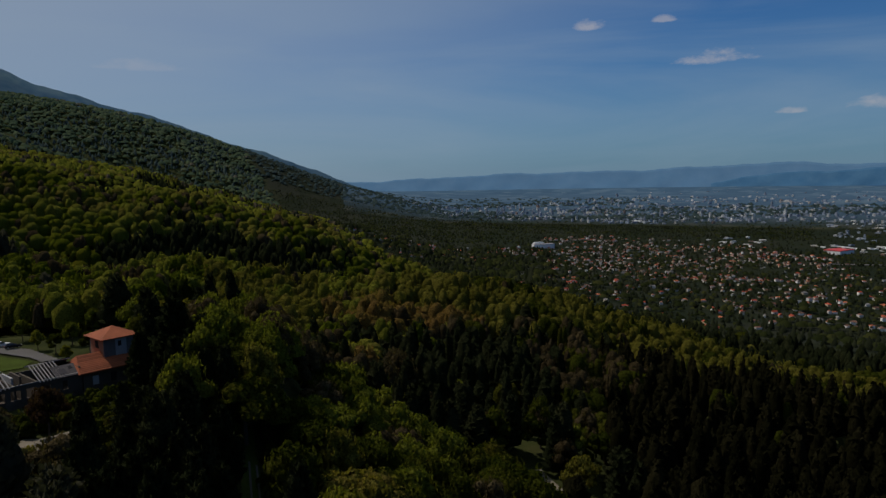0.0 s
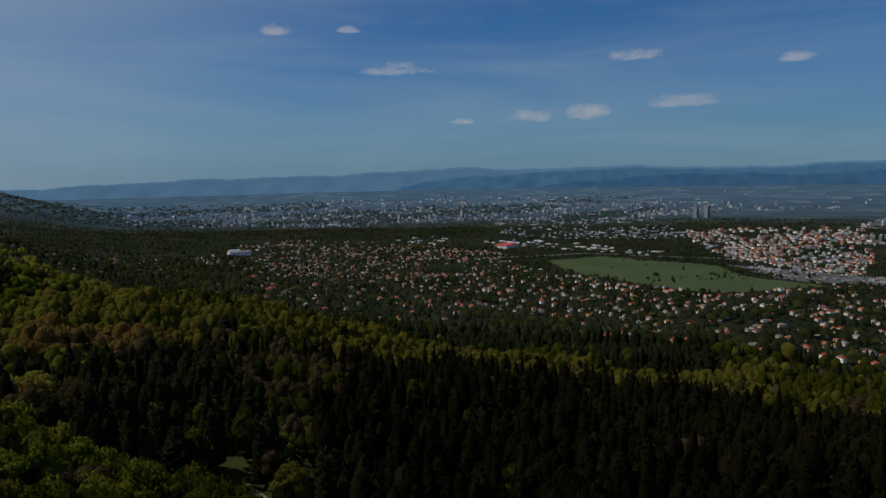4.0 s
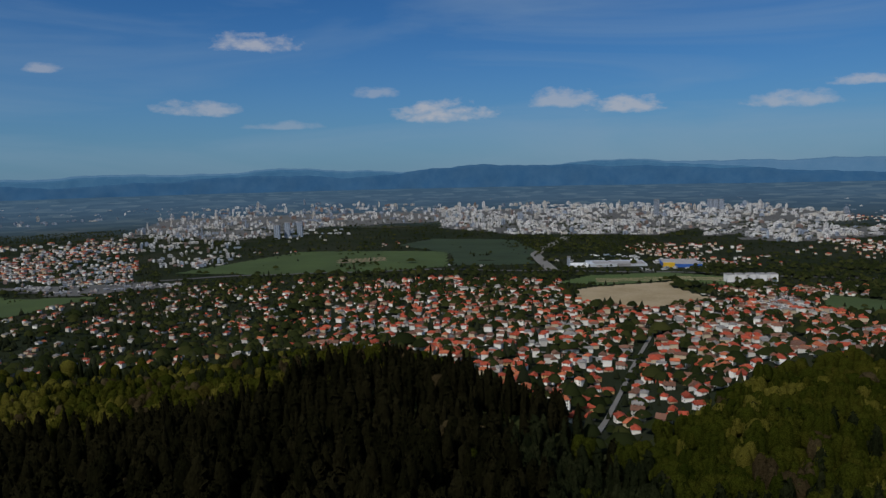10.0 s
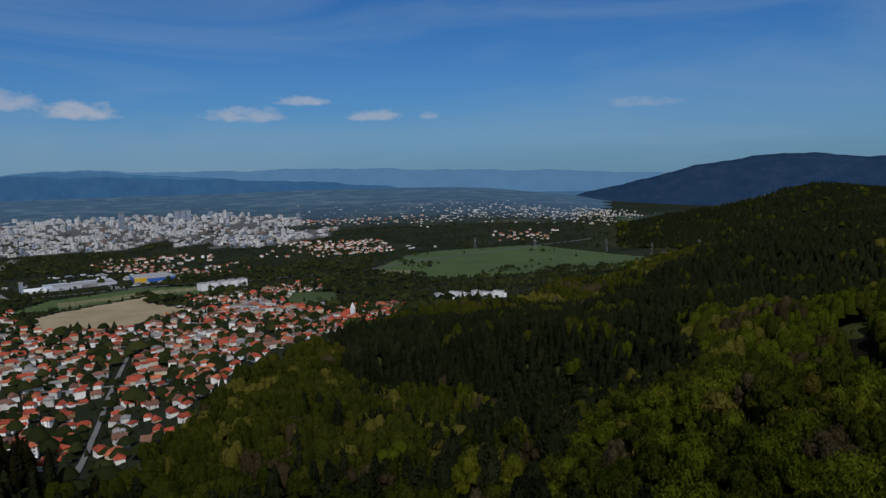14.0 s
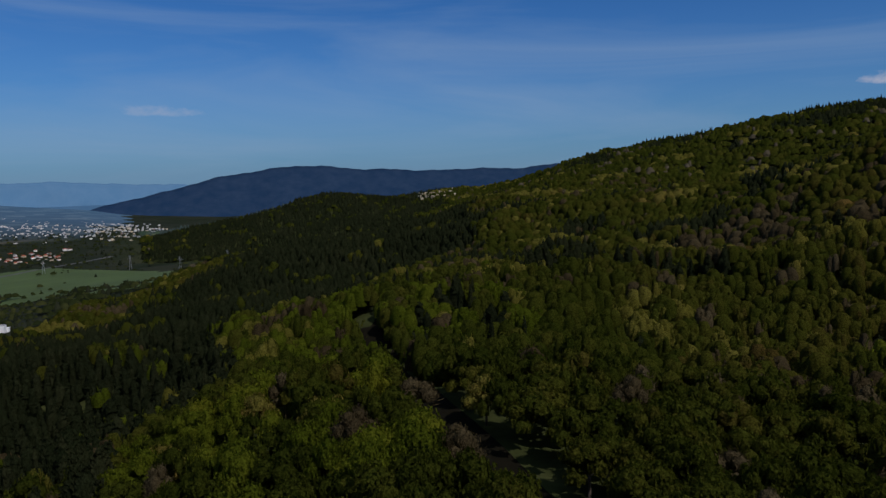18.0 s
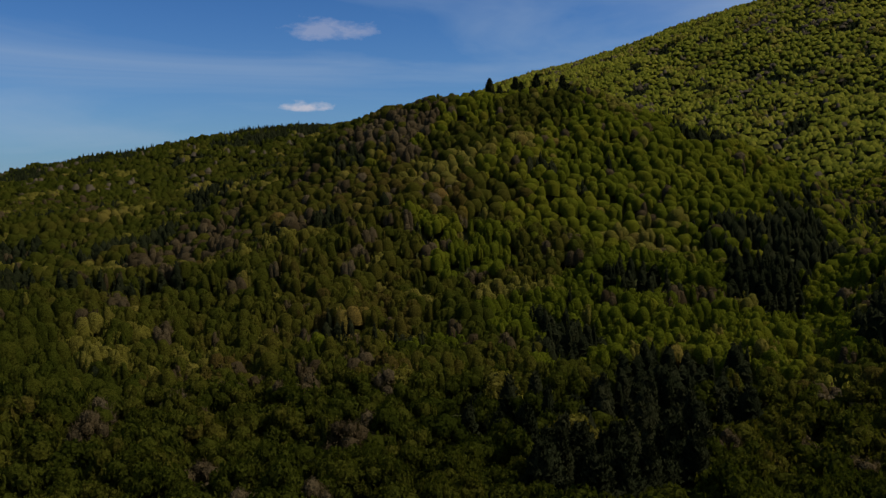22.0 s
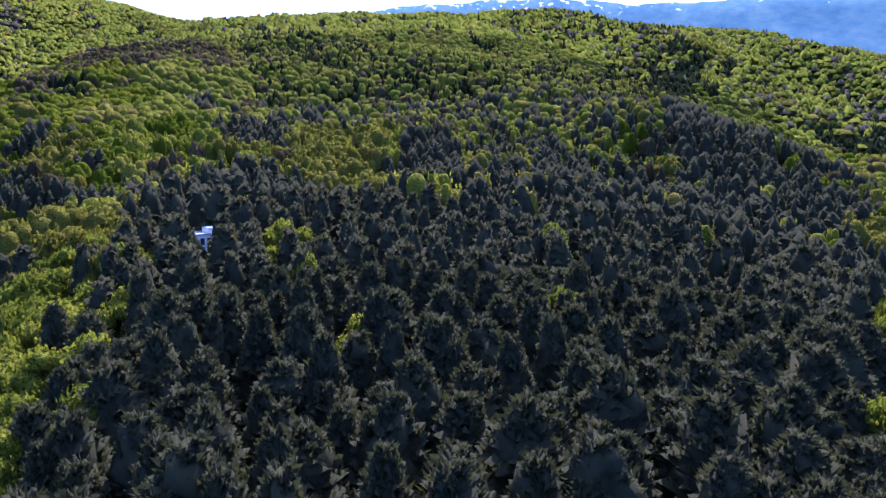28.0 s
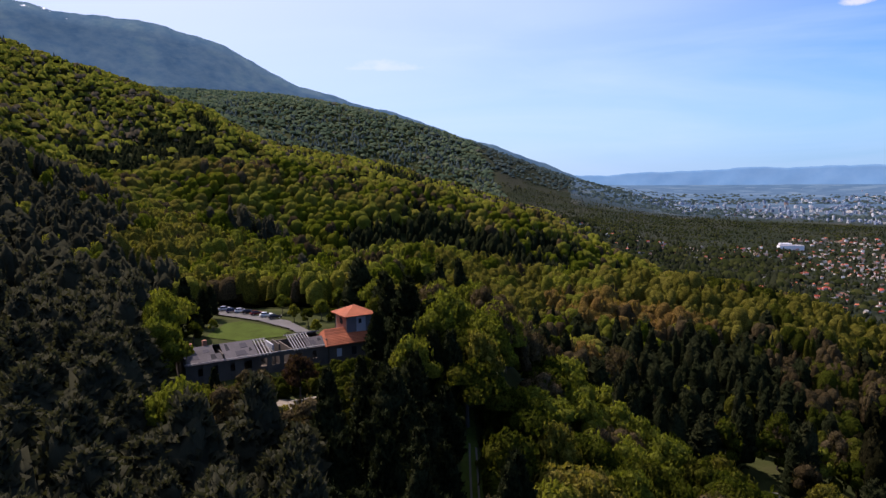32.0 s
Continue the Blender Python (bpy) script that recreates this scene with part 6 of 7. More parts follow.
# ---- the city ----
def facade(name, colour, grain=0.35):
    """Concrete blocks with rows of windows between the floors."""
    m = bpy.data.materials.new(name)
    m.use_nodes = True
    add, link = nodes_of(m.node_tree)
    geo = add("ShaderNodeNewGeometry")
    sep = add("ShaderNodeSeparateXYZ")
    link(geo.outputs["Position"], sep.inputs[0])
    floors = math_node(add, link, "FRACT", math_node(add, link, "DIVIDE", sep.outputs[2], 3.0))
    bays = math_node(add, link, "FRACT", math_node(add, link, "DIVIDE", math_node(add, link, "ADD", sep.outputs[0], sep.outputs[1]), 4.2))
    glass = math_node(add, link, "MULTIPLY", math_node(add, link, "GREATER_THAN", floors, 0.5), math_node(add, link, "GREATER_THAN", bays, 0.4))
    flat = add("ShaderNodeSeparateXYZ")
    link(geo.outputs["True Normal"], flat.inputs[0])
    glass = math_node(add, link, "MULTIPLY", glass, math_node(add, link, "LESS_THAN", flat.outputs[2], 0.5))
    n = add("ShaderNodeTexNoise", Scale=0.06, Detail=4.0)
    link(geo.outputs["Position"], n.inputs["Vector"])
    f = math_node(add, link, "ADD", math_node(add, link, "MULTIPLY", n.outputs[0], 0.5), math_node(add, link, "MULTIPLY", geo.outputs["Random Per Island"], 0.5))
    f = math_node(add, link, "ADD", f, math_node(add, link, "MULTIPLY", math_node(add, link, "SUBTRACT", add("ShaderNodeObjectInfo").outputs["Random"], 0.5), 0.4))
    col = ramp(add, link, f, [(0.2, tuple(c * (1 - grain) for c in colour)), (0.5, colour), (0.8, tuple(min(0.85, c * (1 + grain)) for c in colour))])
    p = add("ShaderNodeBsdfPrincipled", Roughness=0.85)
    link(mix(add, link, glass, col, (0.06, 0.07, 0.09)), p.inputs["Base Color"])
    link(p.outputs[0], add("ShaderNodeOutputMaterial").inputs[0])
    return m


# the bluish grey also paints haze onto far blocks
CONCRETE = [facade("pale_concrete", (0.56, 0.55, 0.53)), facade("cream_concrete", (0.46, 0.43, 0.38)), facade("haze_grey_concrete", (0.24, 0.28, 0.34)), facade("brick_block", (0.3, 0.19, 0.14))]
FLAT_ROOF = material("flat_roof", (0.26, 0.25, 0.25), 0.9, 0.3, 0.1, 1.0, 0.2)
# quarters of the city: outline in bearings and distances, share of plots built on, and, in thousandths of the distance, usual width and height of a block;
# share of towers; shares of pale, cream, grey and brick-red blocks
# HAZY: far quarters mostly bluish grey, haze put into the wall colour
HAZY, PALE_TOWN, MIXED = (0.25, 0.35, 0.97), (0.62, 0.86, 0.97), (0.4, 0.65, 0.88)
QUARTERS = [
    ([(8, 4300), (28.9, 4373), (41.8, 4248), (60.3, 3772), (66, 3600), (66, 3330), (60.3, 3287), (41.7, 3640), (28.8, 3863), (8, 4200)], 0.4, 3.6, 1.9, 0.05, HAZY),
    ([(356, 3300), (7.1, 3400), (13.2, 3969), (30.4, 4000), (41.7, 3600), (55.6, 3188), (45.2, 2918), (41.5, 2560), (27.9, 2609), (17.7, 2400), (7, 2492), (0, 2700)], 0.68, 4.6, 3.4, 0.12, HAZY),
    ([(28.7, 2517), (35, 2653), (43.8, 2304), (43.8, 1944), (37.8, 1912), (29.6, 1991)], 0.55, 4.4, 2.2, 0.03, HAZY),
    ([(43.8, 2160), (51.6, 2368), (56, 2360), (56.5, 1613), (56.1, 1340), (50.7, 1386), (47, 1497), (44.3, 1873)], 0.3, 5.6, 3.2, 0.12, MIXED),
    ([(55.4, 2400), (59.5, 3424), (68.2, 3664), (74.1, 3536), (83, 3250), (83, 2600), (74.1, 2496), (69.3, 2408), (63.6, 2100)], 0.75, 5.2, 4.2, 0.16, MIXED),
    ([(56.1, 2420), (63.6, 2332), (64.4, 1750), (62.4, 1535), (58.2, 1564), (56.1, 1832)], 0.5, 5.8, 3.9, 0.16, MIXED), ([(64, 2300), (74, 2440), (74, 2000), (66, 1950)], 0.3, 7.5, 2.8, 0.04, PALE_TOWN),
    ([(47, 1449), (51.6, 1403), (58.7, 1345), (60, 1290), (51.6, 1270)], 0.75, 8.5, 2.2, 0.02, MIXED), ([(20.2, 1915), (21, 2036), (30.4, 1951), (42.4, 1646), (41.5, 1553), (35, 1660)], 0.5, 8.5, 1.9, 0.0, PALE_TOWN),
    ([(80, 3180), (87.5, 3383), (97.2, 3281), (103.3, 3315), (110.6, 2864), (110.6, 2539), (103.3, 2487), (97, 2010), (88.9, 2040), (85.9, 2040), (80, 2300)], 1.1, 6.2, 4.2, 0.14, PALE_TOWN),
    ([(103.2, 1938), (106, 2372), (113.4, 2392), (112.4, 2106), (106.8, 1899)], 1.1, 6.8, 4.4, 0.12, PALE_TOWN), ([(100, 2480), (110, 2560), (106, 2100), (101, 2000)], 0.6, 7.0, 3.4, 0.04, PALE_TOWN),
    ([(102.2, 1285), (105.6, 1255), (105.4, 1215), (102.2, 1240)], 0.8, 6.5, 5.0, 0.2, PALE_TOWN), ([(103.9, 1039), (107.2, 1114), (108.3, 1004), (104.8, 949)], 0.85, 8.0, 3.0, 0.0, MIXED),
    ([(88.5, 1370), (96, 1345), (104, 1400), (103, 1500), (92, 1600), (88.5, 1480)], 0.3, 9.0, 1.8, 0.0, PALE_TOWN), ([(74, 1440), (84, 1430), (84, 1380), (74, 1380)], 0.3, 6.0, 1.5, 0.0, MIXED),
    ([(122.6, 2913), (135.4, 3500), (138.2, 2943), (135.4, 2509), (127.9, 2600), (121, 2500)], 0.5, 3.0, 2.0, 0.0, PALE_TOWN), ([(108, 3300), (136, 3900), (138, 3300), (120, 2900), (112, 2700)], 0.12, 3.6, 1.6, 0.0, HAZY),
    ([(117, 1800), (126, 1860), (126, 1780), (118, 1720)], 0.35, 6.5, 2.0, 0.0, PALE_TOWN), ([(62, 4150), (90, 4000), (120, 4100), (120, 3500), (90, 3450), (62, 3700)], 0.07, 4.5, 1.4, 0.0, HAZY)]
turn_city = radians(14)
TOWN = material("town_ground", (0.085, 0.083, 0.078), 0.95, 0.45, 0.02, 0.3, 0.1)
for outline, share, wide, tall, towers, tones in QUARTERS:
    if share >= 0.55 and tones is not HAZY:
        drape("paved_ground", outline, TOWN, "pale streets, yards and car parks between the blocks", 24.0, 0.9)
rows = []
for k, (outline, share, wide, tall, towers, tones) in enumerate(QUARTERS):
    x, y, r = fill(outline, wide * 1.0, 2.4, share, 90 + k)
    one = np.random.default_rng(200 + k)
    high, tone = one.random(len(x)) < towers, one.random(len(x))
    slabs = one.random(len(x)) < 0.3
    l = 0.86 * wide * one.uniform(0.5, 1.5, len(x)) * np.where(high, 0.62, np.where(slabs, 1.7, 1.0))
    h = 0.88 * tall * one.uniform(0.55, 1.3, len(x)) * np.where(high, 1.75, np.where(slabs, 0.75, 1.0))
    paint = np.select([tone < tones[0], tone < tones[1], tone < tones[2]], [0, 1, 2], 3)
    rows.append(np.stack([x, y, r, l * r / 1000, np.where(high, l, wide * one.uniform(0.35, 0.6, len(x))) * r / 1000, h * r / 1000, paint, turn_city + np.where(one.random(len(x)) < 0.6, -radians(72), 0.25) + one.normal(0, 0.12, len(x))]))
cx, cy, cr, long, deep, tall, paint, face = np.concatenate(rows, 1)
order = np.argsort(cr)
cx, cy, cr, long, deep, tall, paint, face = (a[order] for a in (cx, cy, cr, long, deep, tall, paint, face))
cz = ground(cx, cy)
NEAR_BLOCKS = 160
for k in range(min(NEAR_BLOCKS, len(cx))):
    m = CONCRETE[int(paint[k])]
    root = tagged(new("apartment_block"), ("pale", "cream", "grey", "brick-red")[CONCRETE.index(m)] + " concrete apartment block with rows of windows", "apartment block", "blocks of the city")
    root.matrix_world = pose(cx[k], cy[k], cz[k], 0, 0, math.degrees(face[k]))
    l, d, h = long[k] / 2, deep[k] / 2, tall[k]
    bm = bmesh.new()
    box(bm, (-l, -d, -4), (l, d, h))
    part("wall", bm, m, root)
    bm = bmesh.new()
    box(bm, (-l - 0.3, -d - 0.3, h), (l + 0.3, d + 0.3, h + 0.8))
    part("roof", bm, FLAT_ROOF, root)
    for f in (-0.4, 0.3):
        bm = bmesh.new()
        box(bm, (l * f - 0.16 * l, -0.3 * d, h + 0.8), (l * f + 0.16 * l, 0.4 * d, h + 2.0))
        part("lift_housing", bm, m, root)
CUBE = (np.array([(x, y, z) for z in (0, 1) for x, y in ((-0.5, -0.5), (0.5, -0.5), (0.5, 0.5), (-0.5, 0.5))], float),
        np.array([(0, 1, 5), (0, 5, 4), (1, 2, 6), (1, 6, 5), (2, 3, 7), (2, 7, 6), (3, 0, 4), (3, 4, 7), (4, 5, 6), (4, 6, 7)]))


def blocks(x, y, z, l, d, h, a):
    tv, tf = CUBE
    c, s = np.cos(a)[:, None], np.sin(a)[:, None]
    ux, uy = tv[None, :, 0] * l[:, None], tv[None, :, 1] * d[:, None]
    v = np.stack([ux * c - uy * s + x[:, None], ux * s + uy * c + y[:, None], tv[None, :, 2] * h[:, None] + z[:, None]], -1).reshape(-1, 3)
    return v, (tf[None] + (np.arange(len(x)) * 8)[:, None, None]).reshape(-1, 3)


for m in range(4):
    s = (np.arange(len(cx)) >= NEAR_BLOCKS) & (paint == m)
    v1, t1 = blocks(cx[s], cy[s], cz[s] - 4, long[s], deep[s], tall[s] + 4, face[s])
    v2, t2 = blocks(cx[s], cy[s], cz[s] + tall[s] - 0.2, long[s] * 0.3, deep[s] * 0.5, tall[s] * 0.22, face[s])
    tagged(new("city_blocks", mesh_from("city_blocks", np.concatenate([v1, v2]), np.concatenate([t1, t2 + len(v1)]), CONCRETE[m])),
           "pale apartment blocks of a large city", "city", kind="stuff")


PINE_DARK = leaf_material("garden_conifer_needles", [(0.25, (0.008, 0.011, 0.006)), (0.55, (0.016, 0.020, 0.010)), (0.85, (0.03, 0.034, 0.018))], 0.1)
# garden trees between the houses and copses on the plain
WOODED = [[(45.7, 2913), (55.6, 2978), (56, 2471), (51.6, 2300), (45.2, 2320), (41.5, 2560)], [(85, 1990), (88.5, 1985), (97, 1960), (97.8, 1723), (95.3, 1596), (85, 1620)], [(100, 1300), (116, 1300), (116, 1640), (106, 1480), (100, 1440)],
          [(112, 1000), (124, 1000), (124, 1330), (112, 1330)], [(134, 1080), (142, 1100), (142, 1300), (134, 1260)], [(344, 1700), (4, 1700), (4, 2500), (344, 2500)], [(58, 2400), (64, 2000), (62, 1980), (56, 2300)], [(0, 1980), (28, 1980), (28, 2350), (0, 2350)]]
n = 240
i, j = np.meshgrid(np.arange(n * 2), np.arange(n * 2), indexing="ij")
tx = (i.ravel() - n) * 11.2 + rng.uniform(-5.6, 5.6, n * n * 4)
ty = (j.ravel() - n) * 11.2 + rng.uniform(-5.6, 5.6, n * n * 4)
tb, tr = polar(tx, ty)
chance = np.where((tb < 145) | (tb > 342), np.where(tr < 1350, 0.85, 0.2), 0.0)
chance[(tr < 1350) & ((tb < 9) | (tb > 342))] = 1.0
chance[(tr > 1350) & (tr < 1950) & ((tb < 58) | (tb > 352))] = 0.7
chance[(tr < 1000) & (tb > 70) & (tb < 112)] = 0.5
for outline, share, *rest in QUARTERS:
    chance[within(tb, tr, outline)] = 0.12 if share > 0.6 else 0.22
for outline in WOODED:
    chance[within(tb, tr, outline)] = 1.0
fields = in_fields(tx, ty)
chance[fields] = np.where(patches(tx, ty, 1.5, 8200) > 1.1, 0.25, 0.006)[fields]
chance[(woodland(tx, ty) > 0.5) | inside(tx, ty, open_fields[0]) | (tr > 2680)] = 0
ok = rng.random(len(tx)) < chance
tx, ty = tx[ok], ty[ok]
tr = np.hypot(tx, ty)
conifer = rng.random(len(tx)) < np.where((polar(tx, ty)[0] < 58) | (polar(tx, ty)[0] > 300), 0.6, 0.3)
for s, name, temps, tall, wide, mat in ((conifer, "garden_conifers", PINES_DIM, 10.0, 0.3, PINE_DARK), (~conifer, "garden_trees", FAR_DOMES, 8.0, 0.62, GARDEN)):
    m = int(s.sum())
    h = tall * rng.uniform(0.45, 1.25, m) * np.sqrt(small(tx[s], ty[s])) * np.interp(tr[s], [900, 1600, 2600], [1.0, 0.85, 0.7]) * (1 + 0.5 * ((polar(tx[s], ty[s])[0] + 20) % 360 < 29) * (tr[s] < 1500)) * (1 + 0.22 * patches(tx[s], ty[s], 3.0, 6400))
    v, t, c = stamp(temps, tx[s], ty[s], ground(tx[s], ty[s]) - 0.4, h * wide * rng.uniform(0.8, 1.5, m), h, rng.uniform(0, 6.28, m), rng.random(m) * 0.6)
    tagged(new(name, mesh_from(name, v, t, mat, c, False)), "trees in gardens and copses on the plain", "trees", kind="stuff")


# ---- woodland tracks ----
EARTH = material("trodden_earth", (0.17, 0.145, 0.105), 0.95, 0.3, 0.2, 2.0, 0.4)
# near-black floor: shade between the trees put into the colour
SHADE_EARTH = material("shaded_ride_floor", (0.008, 0.007, 0.004), 0.95, 0.3, 0.2, 2.0, 0.4)
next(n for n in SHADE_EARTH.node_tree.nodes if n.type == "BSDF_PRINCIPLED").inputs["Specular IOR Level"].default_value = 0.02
ribbon("track", TRACKS[0][0], 17.0, SHADE_EARTH, "narrow ride cut straight through the forest, shade painted on its floor", 0.25, 5.0, "track")
ribbon("track", TRACKS[1][0], 3.2, EARTH, "pale trodden forest track", 0.3, 4.0, "track")

# ---- the ruined long house with its tower ----
OLD_WALL = material("weathered_plaster", (0.078, 0.062, 0.046), 0.95, 0.4, 0.35, 2.5, 0.5)
OLD_ROOF = material("grey_sheet_roof", (0.075, 0.066, 0.064), 0.9, 0.35, 0.3, 2.0, 0.5)
PATCH = material("newer_roof_felt", (0.05, 0.046, 0.05), 0.9, 0.3, 0.4, 3.0, 0.4)
TILES = material("old_clay_tiles", (0.30, 0.085, 0.035), 0.9, 0.35, 0.5, 3.0, 0.6)
TIMBER = material("bleached_rafters", (0.24, 0.22, 0.2), 0.9, 0.2, 0.5, 6.0, 0.4)
SLATE = material("grey_plaster", (0.13, 0.124, 0.118), 0.9, 0.25, 0.4, 3.0, 0.3)
BRICKWORK = material("old_brick", (0.33, 0.14, 0.08), 0.95, 0.35, 0.6, 6.0, 0.5)
WHITE_BOARD = material("white_boards", (0.34, 0.34, 0.335), 0.8, 0.15, 0.5, 3.0, 0.2)
# near-black plates: the dark inside holes and windows put into the colour
DARK_PLATE = material("painted_opening", (0.012, 0.012, 0.013), 0.9, 0.2, 1.0, 4.0, 0.0)


def slab(bm, a, b, c, d, thick):
    """A sloping plate with the given upper corners."""
    top = [bm.verts.new(p) for p in (a, b, c, d)]
    low = [bm.verts.new((p[0], p[1], p[2] - thick)) for p in (a, b, c, d)]
    bm.faces.new(top)
    bm.faces.new(low[::-1])
    for i in range(4):
        bm.faces.new((top[i], low[i], low[(i + 1) % 4], top[(i + 1) % 4]))


def ruined_house():
    root = tagged(new("ruined_house"), "abandoned long house with a broken grey roof and tiled tower", "ruin")
    root.matrix_world = pose(-103.3, 126.6, EYE - 47.5, 0, 0, 49.4)
    L, D, H, RISE = 34.0, 12.0, 5.0, 2.4

    def front(u0, u1, f0, f1, name="roof_sheet", label=""):
        bm = bmesh.new()
        lo, hi = D / 2 * f0 - 0.5 * (f0 == 0), D / 2 * f1
        z0, z1 = H + RISE * lo / (D / 2), H + RISE * f1
        slab(bm, (u0, lo, z0), (u1, lo, z0), (u1, hi, z1), (u0, hi, z1), 0.16)
        return part(name, bm, OLD_ROOF, root, label)
    # front wall in bays between its openings
    def wall(name, u0, u1, v0, v1, z0, z1, mat):
        bm = bmesh.new()
        box(bm, (u0, v0, z0), (u1, v1, z1))
        return part(name, bm, mat, root)
    openings = [3.2, 6.6, 10.4, 14.0, 17.6, 20.6, 23.6, 26.4, 30.4]
    edge = 0.0
    for u in openings:
        wide = 1.9 if 13 < u < 27 else 1.1
        wall("wall_bay", edge, u - wide / 2, 0, 0.4, -3.0, H - 0.1, OLD_WALL)
        wall("wall_parapet", u - wide / 2, u + wide / 2, 0.02, 0.38, -3.0, 1.9, OLD_WALL)
        wall("wall_lintel", u - wide / 2, u + wide / 2, 0.02, 0.38, 3.9, H - 0.1, OLD_WALL)
        edge = u + wide / 2
    wall("wall_bay", edge, L, 0, 0.4, -3.0, H - 0.1, OLD_WALL)
    wall("rear_wall", 0, L, D - 0.4, D, -3.0, H - 0.1, OLD_WALL)
    for u in (0.0, 8.4, 16.8, 20.4, 25.0, L - 0.4):
        wall("cross_wall", u, u + 0.35, 0.4, D - 0.4, -3.0, H - 0.3 if 16 < u < 26 else H + 1.2, OLD_WALL)
    for u in (21.6, 23.2):
        wall("stub_wall", u, u + 0.4, 5.6, D - 0.4, -3.0, H + 0.4, WHITE_BOARD if u < 22 else OLD_WALL)
    wall("floor", 0.4, L - 0.4, 0.4, D - 0.4, -3.0, 0.2, OLD_WALL)
    front(-0.4, 7.2, 0, 1, "roof_sheet", "sagging grey roof sheeting")
    front(7.2, 8.9, 0, 0.45)
    front(8.9, 16.6, 0, 1)
    front(28.6, L, 0, 0.62)
    for u0, u1 in ((-0.4, 16.6), (28.6, L)):
        bm = bmesh.new()
        slab(bm, (u0, D / 2, H + RISE), (u1, D / 2, H + RISE), (u1, D + 0.5, H - 0.2), (u0, D + 0.5, H - 0.2), 0.16)
        part("rear_roof", bm, OLD_ROOF, root)
    # patches, curled sheets and near-black plates painting torn holes' dark on the grey roof
    for u, f, wide, deep, mat in ((1.2, 0.2, 2.2, 0.24, PATCH), (4.6, 0.55, 1.6, 0.2, PATCH), (5.9, 0.12, 1.3, 0.3, DARK_PLATE), (9.8, 0.5, 0.9, 0.42, DARK_PLATE), (11.6, 0.1, 2.6, 0.3, PATCH), (13.2, 0.55, 1.8, 0.3, PATCH), (14.9, 0.3, 0.8, 0.2, DARK_PLATE), (29.8, 0.1, 1.5, 0.3, PATCH), (32.0, 0.3, 1.0, 0.2, DARK_PLATE)):
        bm = bmesh.new()
        y0, y1 = D / 2 * f, D / 2 * (f + deep)
        slab(bm, (u, y0, H + RISE * f + 0.05), (u + wide, y0 + 0.15, H + RISE * f + 0.1), (u + wide - 0.2, y1, H + RISE * (f + deep) + 0.07), (u + 0.15, y1 - 0.1, H + RISE * (f + deep) + 0.02), 0.06)
        part("roof_patch" if mat == PATCH else "roof_hole", bm, mat, root)
    for u in (16.9, 17.7, 18.5, 19.3, 25.2, 25.9, 26.6, 27.3, 28.0, 28.7, 29.4, 30.1):
        bm = bmesh.new()
        slab(bm, (u, -0.4, H - 0.16), (u + 0.24, -0.4, H - 0.16), (u + 0.24, D / 2, H + RISE), (u, D / 2, H + RISE), 0.22)
        part("rafter", bm, TIMBER, root)
    bm = bmesh.new()
    box(bm, (16.6, D / 2 - 0.12, H + RISE - 0.3), (20.0, D / 2 + 0.12, H + RISE - 0.08))
    part("ridge_beam", bm, TIMBER, root)
    bm = bmesh.new()
    box(bm, (24.6, D / 2 - 0.12, H + RISE - 0.3), (L, D / 2 + 0.12, H + RISE - 0.08))
    part("ridge_beam", bm, TIMBER, root)
    bm = bmesh.new()
    box(bm, (-0.2, -0.15, H - 0.16), (L, 0.12, H + 0.06))
    part("eaves_beam", bm, TIMBER, root)
    for u, v in ((2.2, 5.2), (5.8, 7.0)):
        bm = bmesh.new()
        box(bm, (u - 0.5, v - 0.4, H + 1.2), (u + 0.5, v + 0.4, H + RISE + 1.1))
        part("chimney", bm, BRICKWORK, root)
    # the tiled hall beside the tower
    for u0, u1, v0, v1 in ((L, L + 12.4, -0.6, -0.25), (L + 12.05, L + 12.4, -0.25, 9.0), (L, L + 12.4, 8.65, 9.0)):
        wall("hall_wall", u0, u1, v0, v1, -3.0, H - 0.2, OLD_WALL)
    for u in (L + 2.0, L + 6.0):
        wall("hall_window", u, u + 1.3, -0.66, -0.58, 1.6, 3.6, WHITE_BOARD if u < L + 3 else DARK_PLATE)
    bm = bmesh.new()
    u0, u1, v0, v1, ze, zr = L - 1.0, L + 13.0, -1.3, 8.5, H - 0.3, H + 2.9
    slab(bm, (u0, v0, ze), (u1, v0, ze), (u1 - 1.6, (v0 + v1) / 2, zr), (u0 + 1.4, (v0 + v1) / 2, zr), 0.2)
    part("hall_roof_front", bm, TILES, root, "orange clay tile roof with gaps")
    bm = bmesh.new()
    slab(bm, (u1, v1, ze), (u0, v1, ze), (u0 + 1.4, (v0 + v1) / 2, zr), (u1 - 1.6, (v0 + v1) / 2, zr), 0.2)
    part("hall_roof_rear", bm, TILES, root)
    bm = bmesh.new()
    slab(bm, (u0, v1, ze), (u0, v0, ze), (u0 + 1.4, (v0 + v1) / 2 - 0.02, zr), (u0 + 1.4, (v0 + v1) / 2 + 0.02, zr), 0.2)
    part("hall_roof_hip", bm, TILES, root)
    # rows of tiles, each course a low step on the roof
    for k in range(11):
        f = k / 11
        bm = bmesh.new()
        y0, z0 = v0 + (v1 - v0) / 2 * f, ze + (zr - ze) * f
        y1, z1 = v0 + (v1 - v0) / 2 * (f + 0.085), ze + (zr - ze) * (f + 0.085)
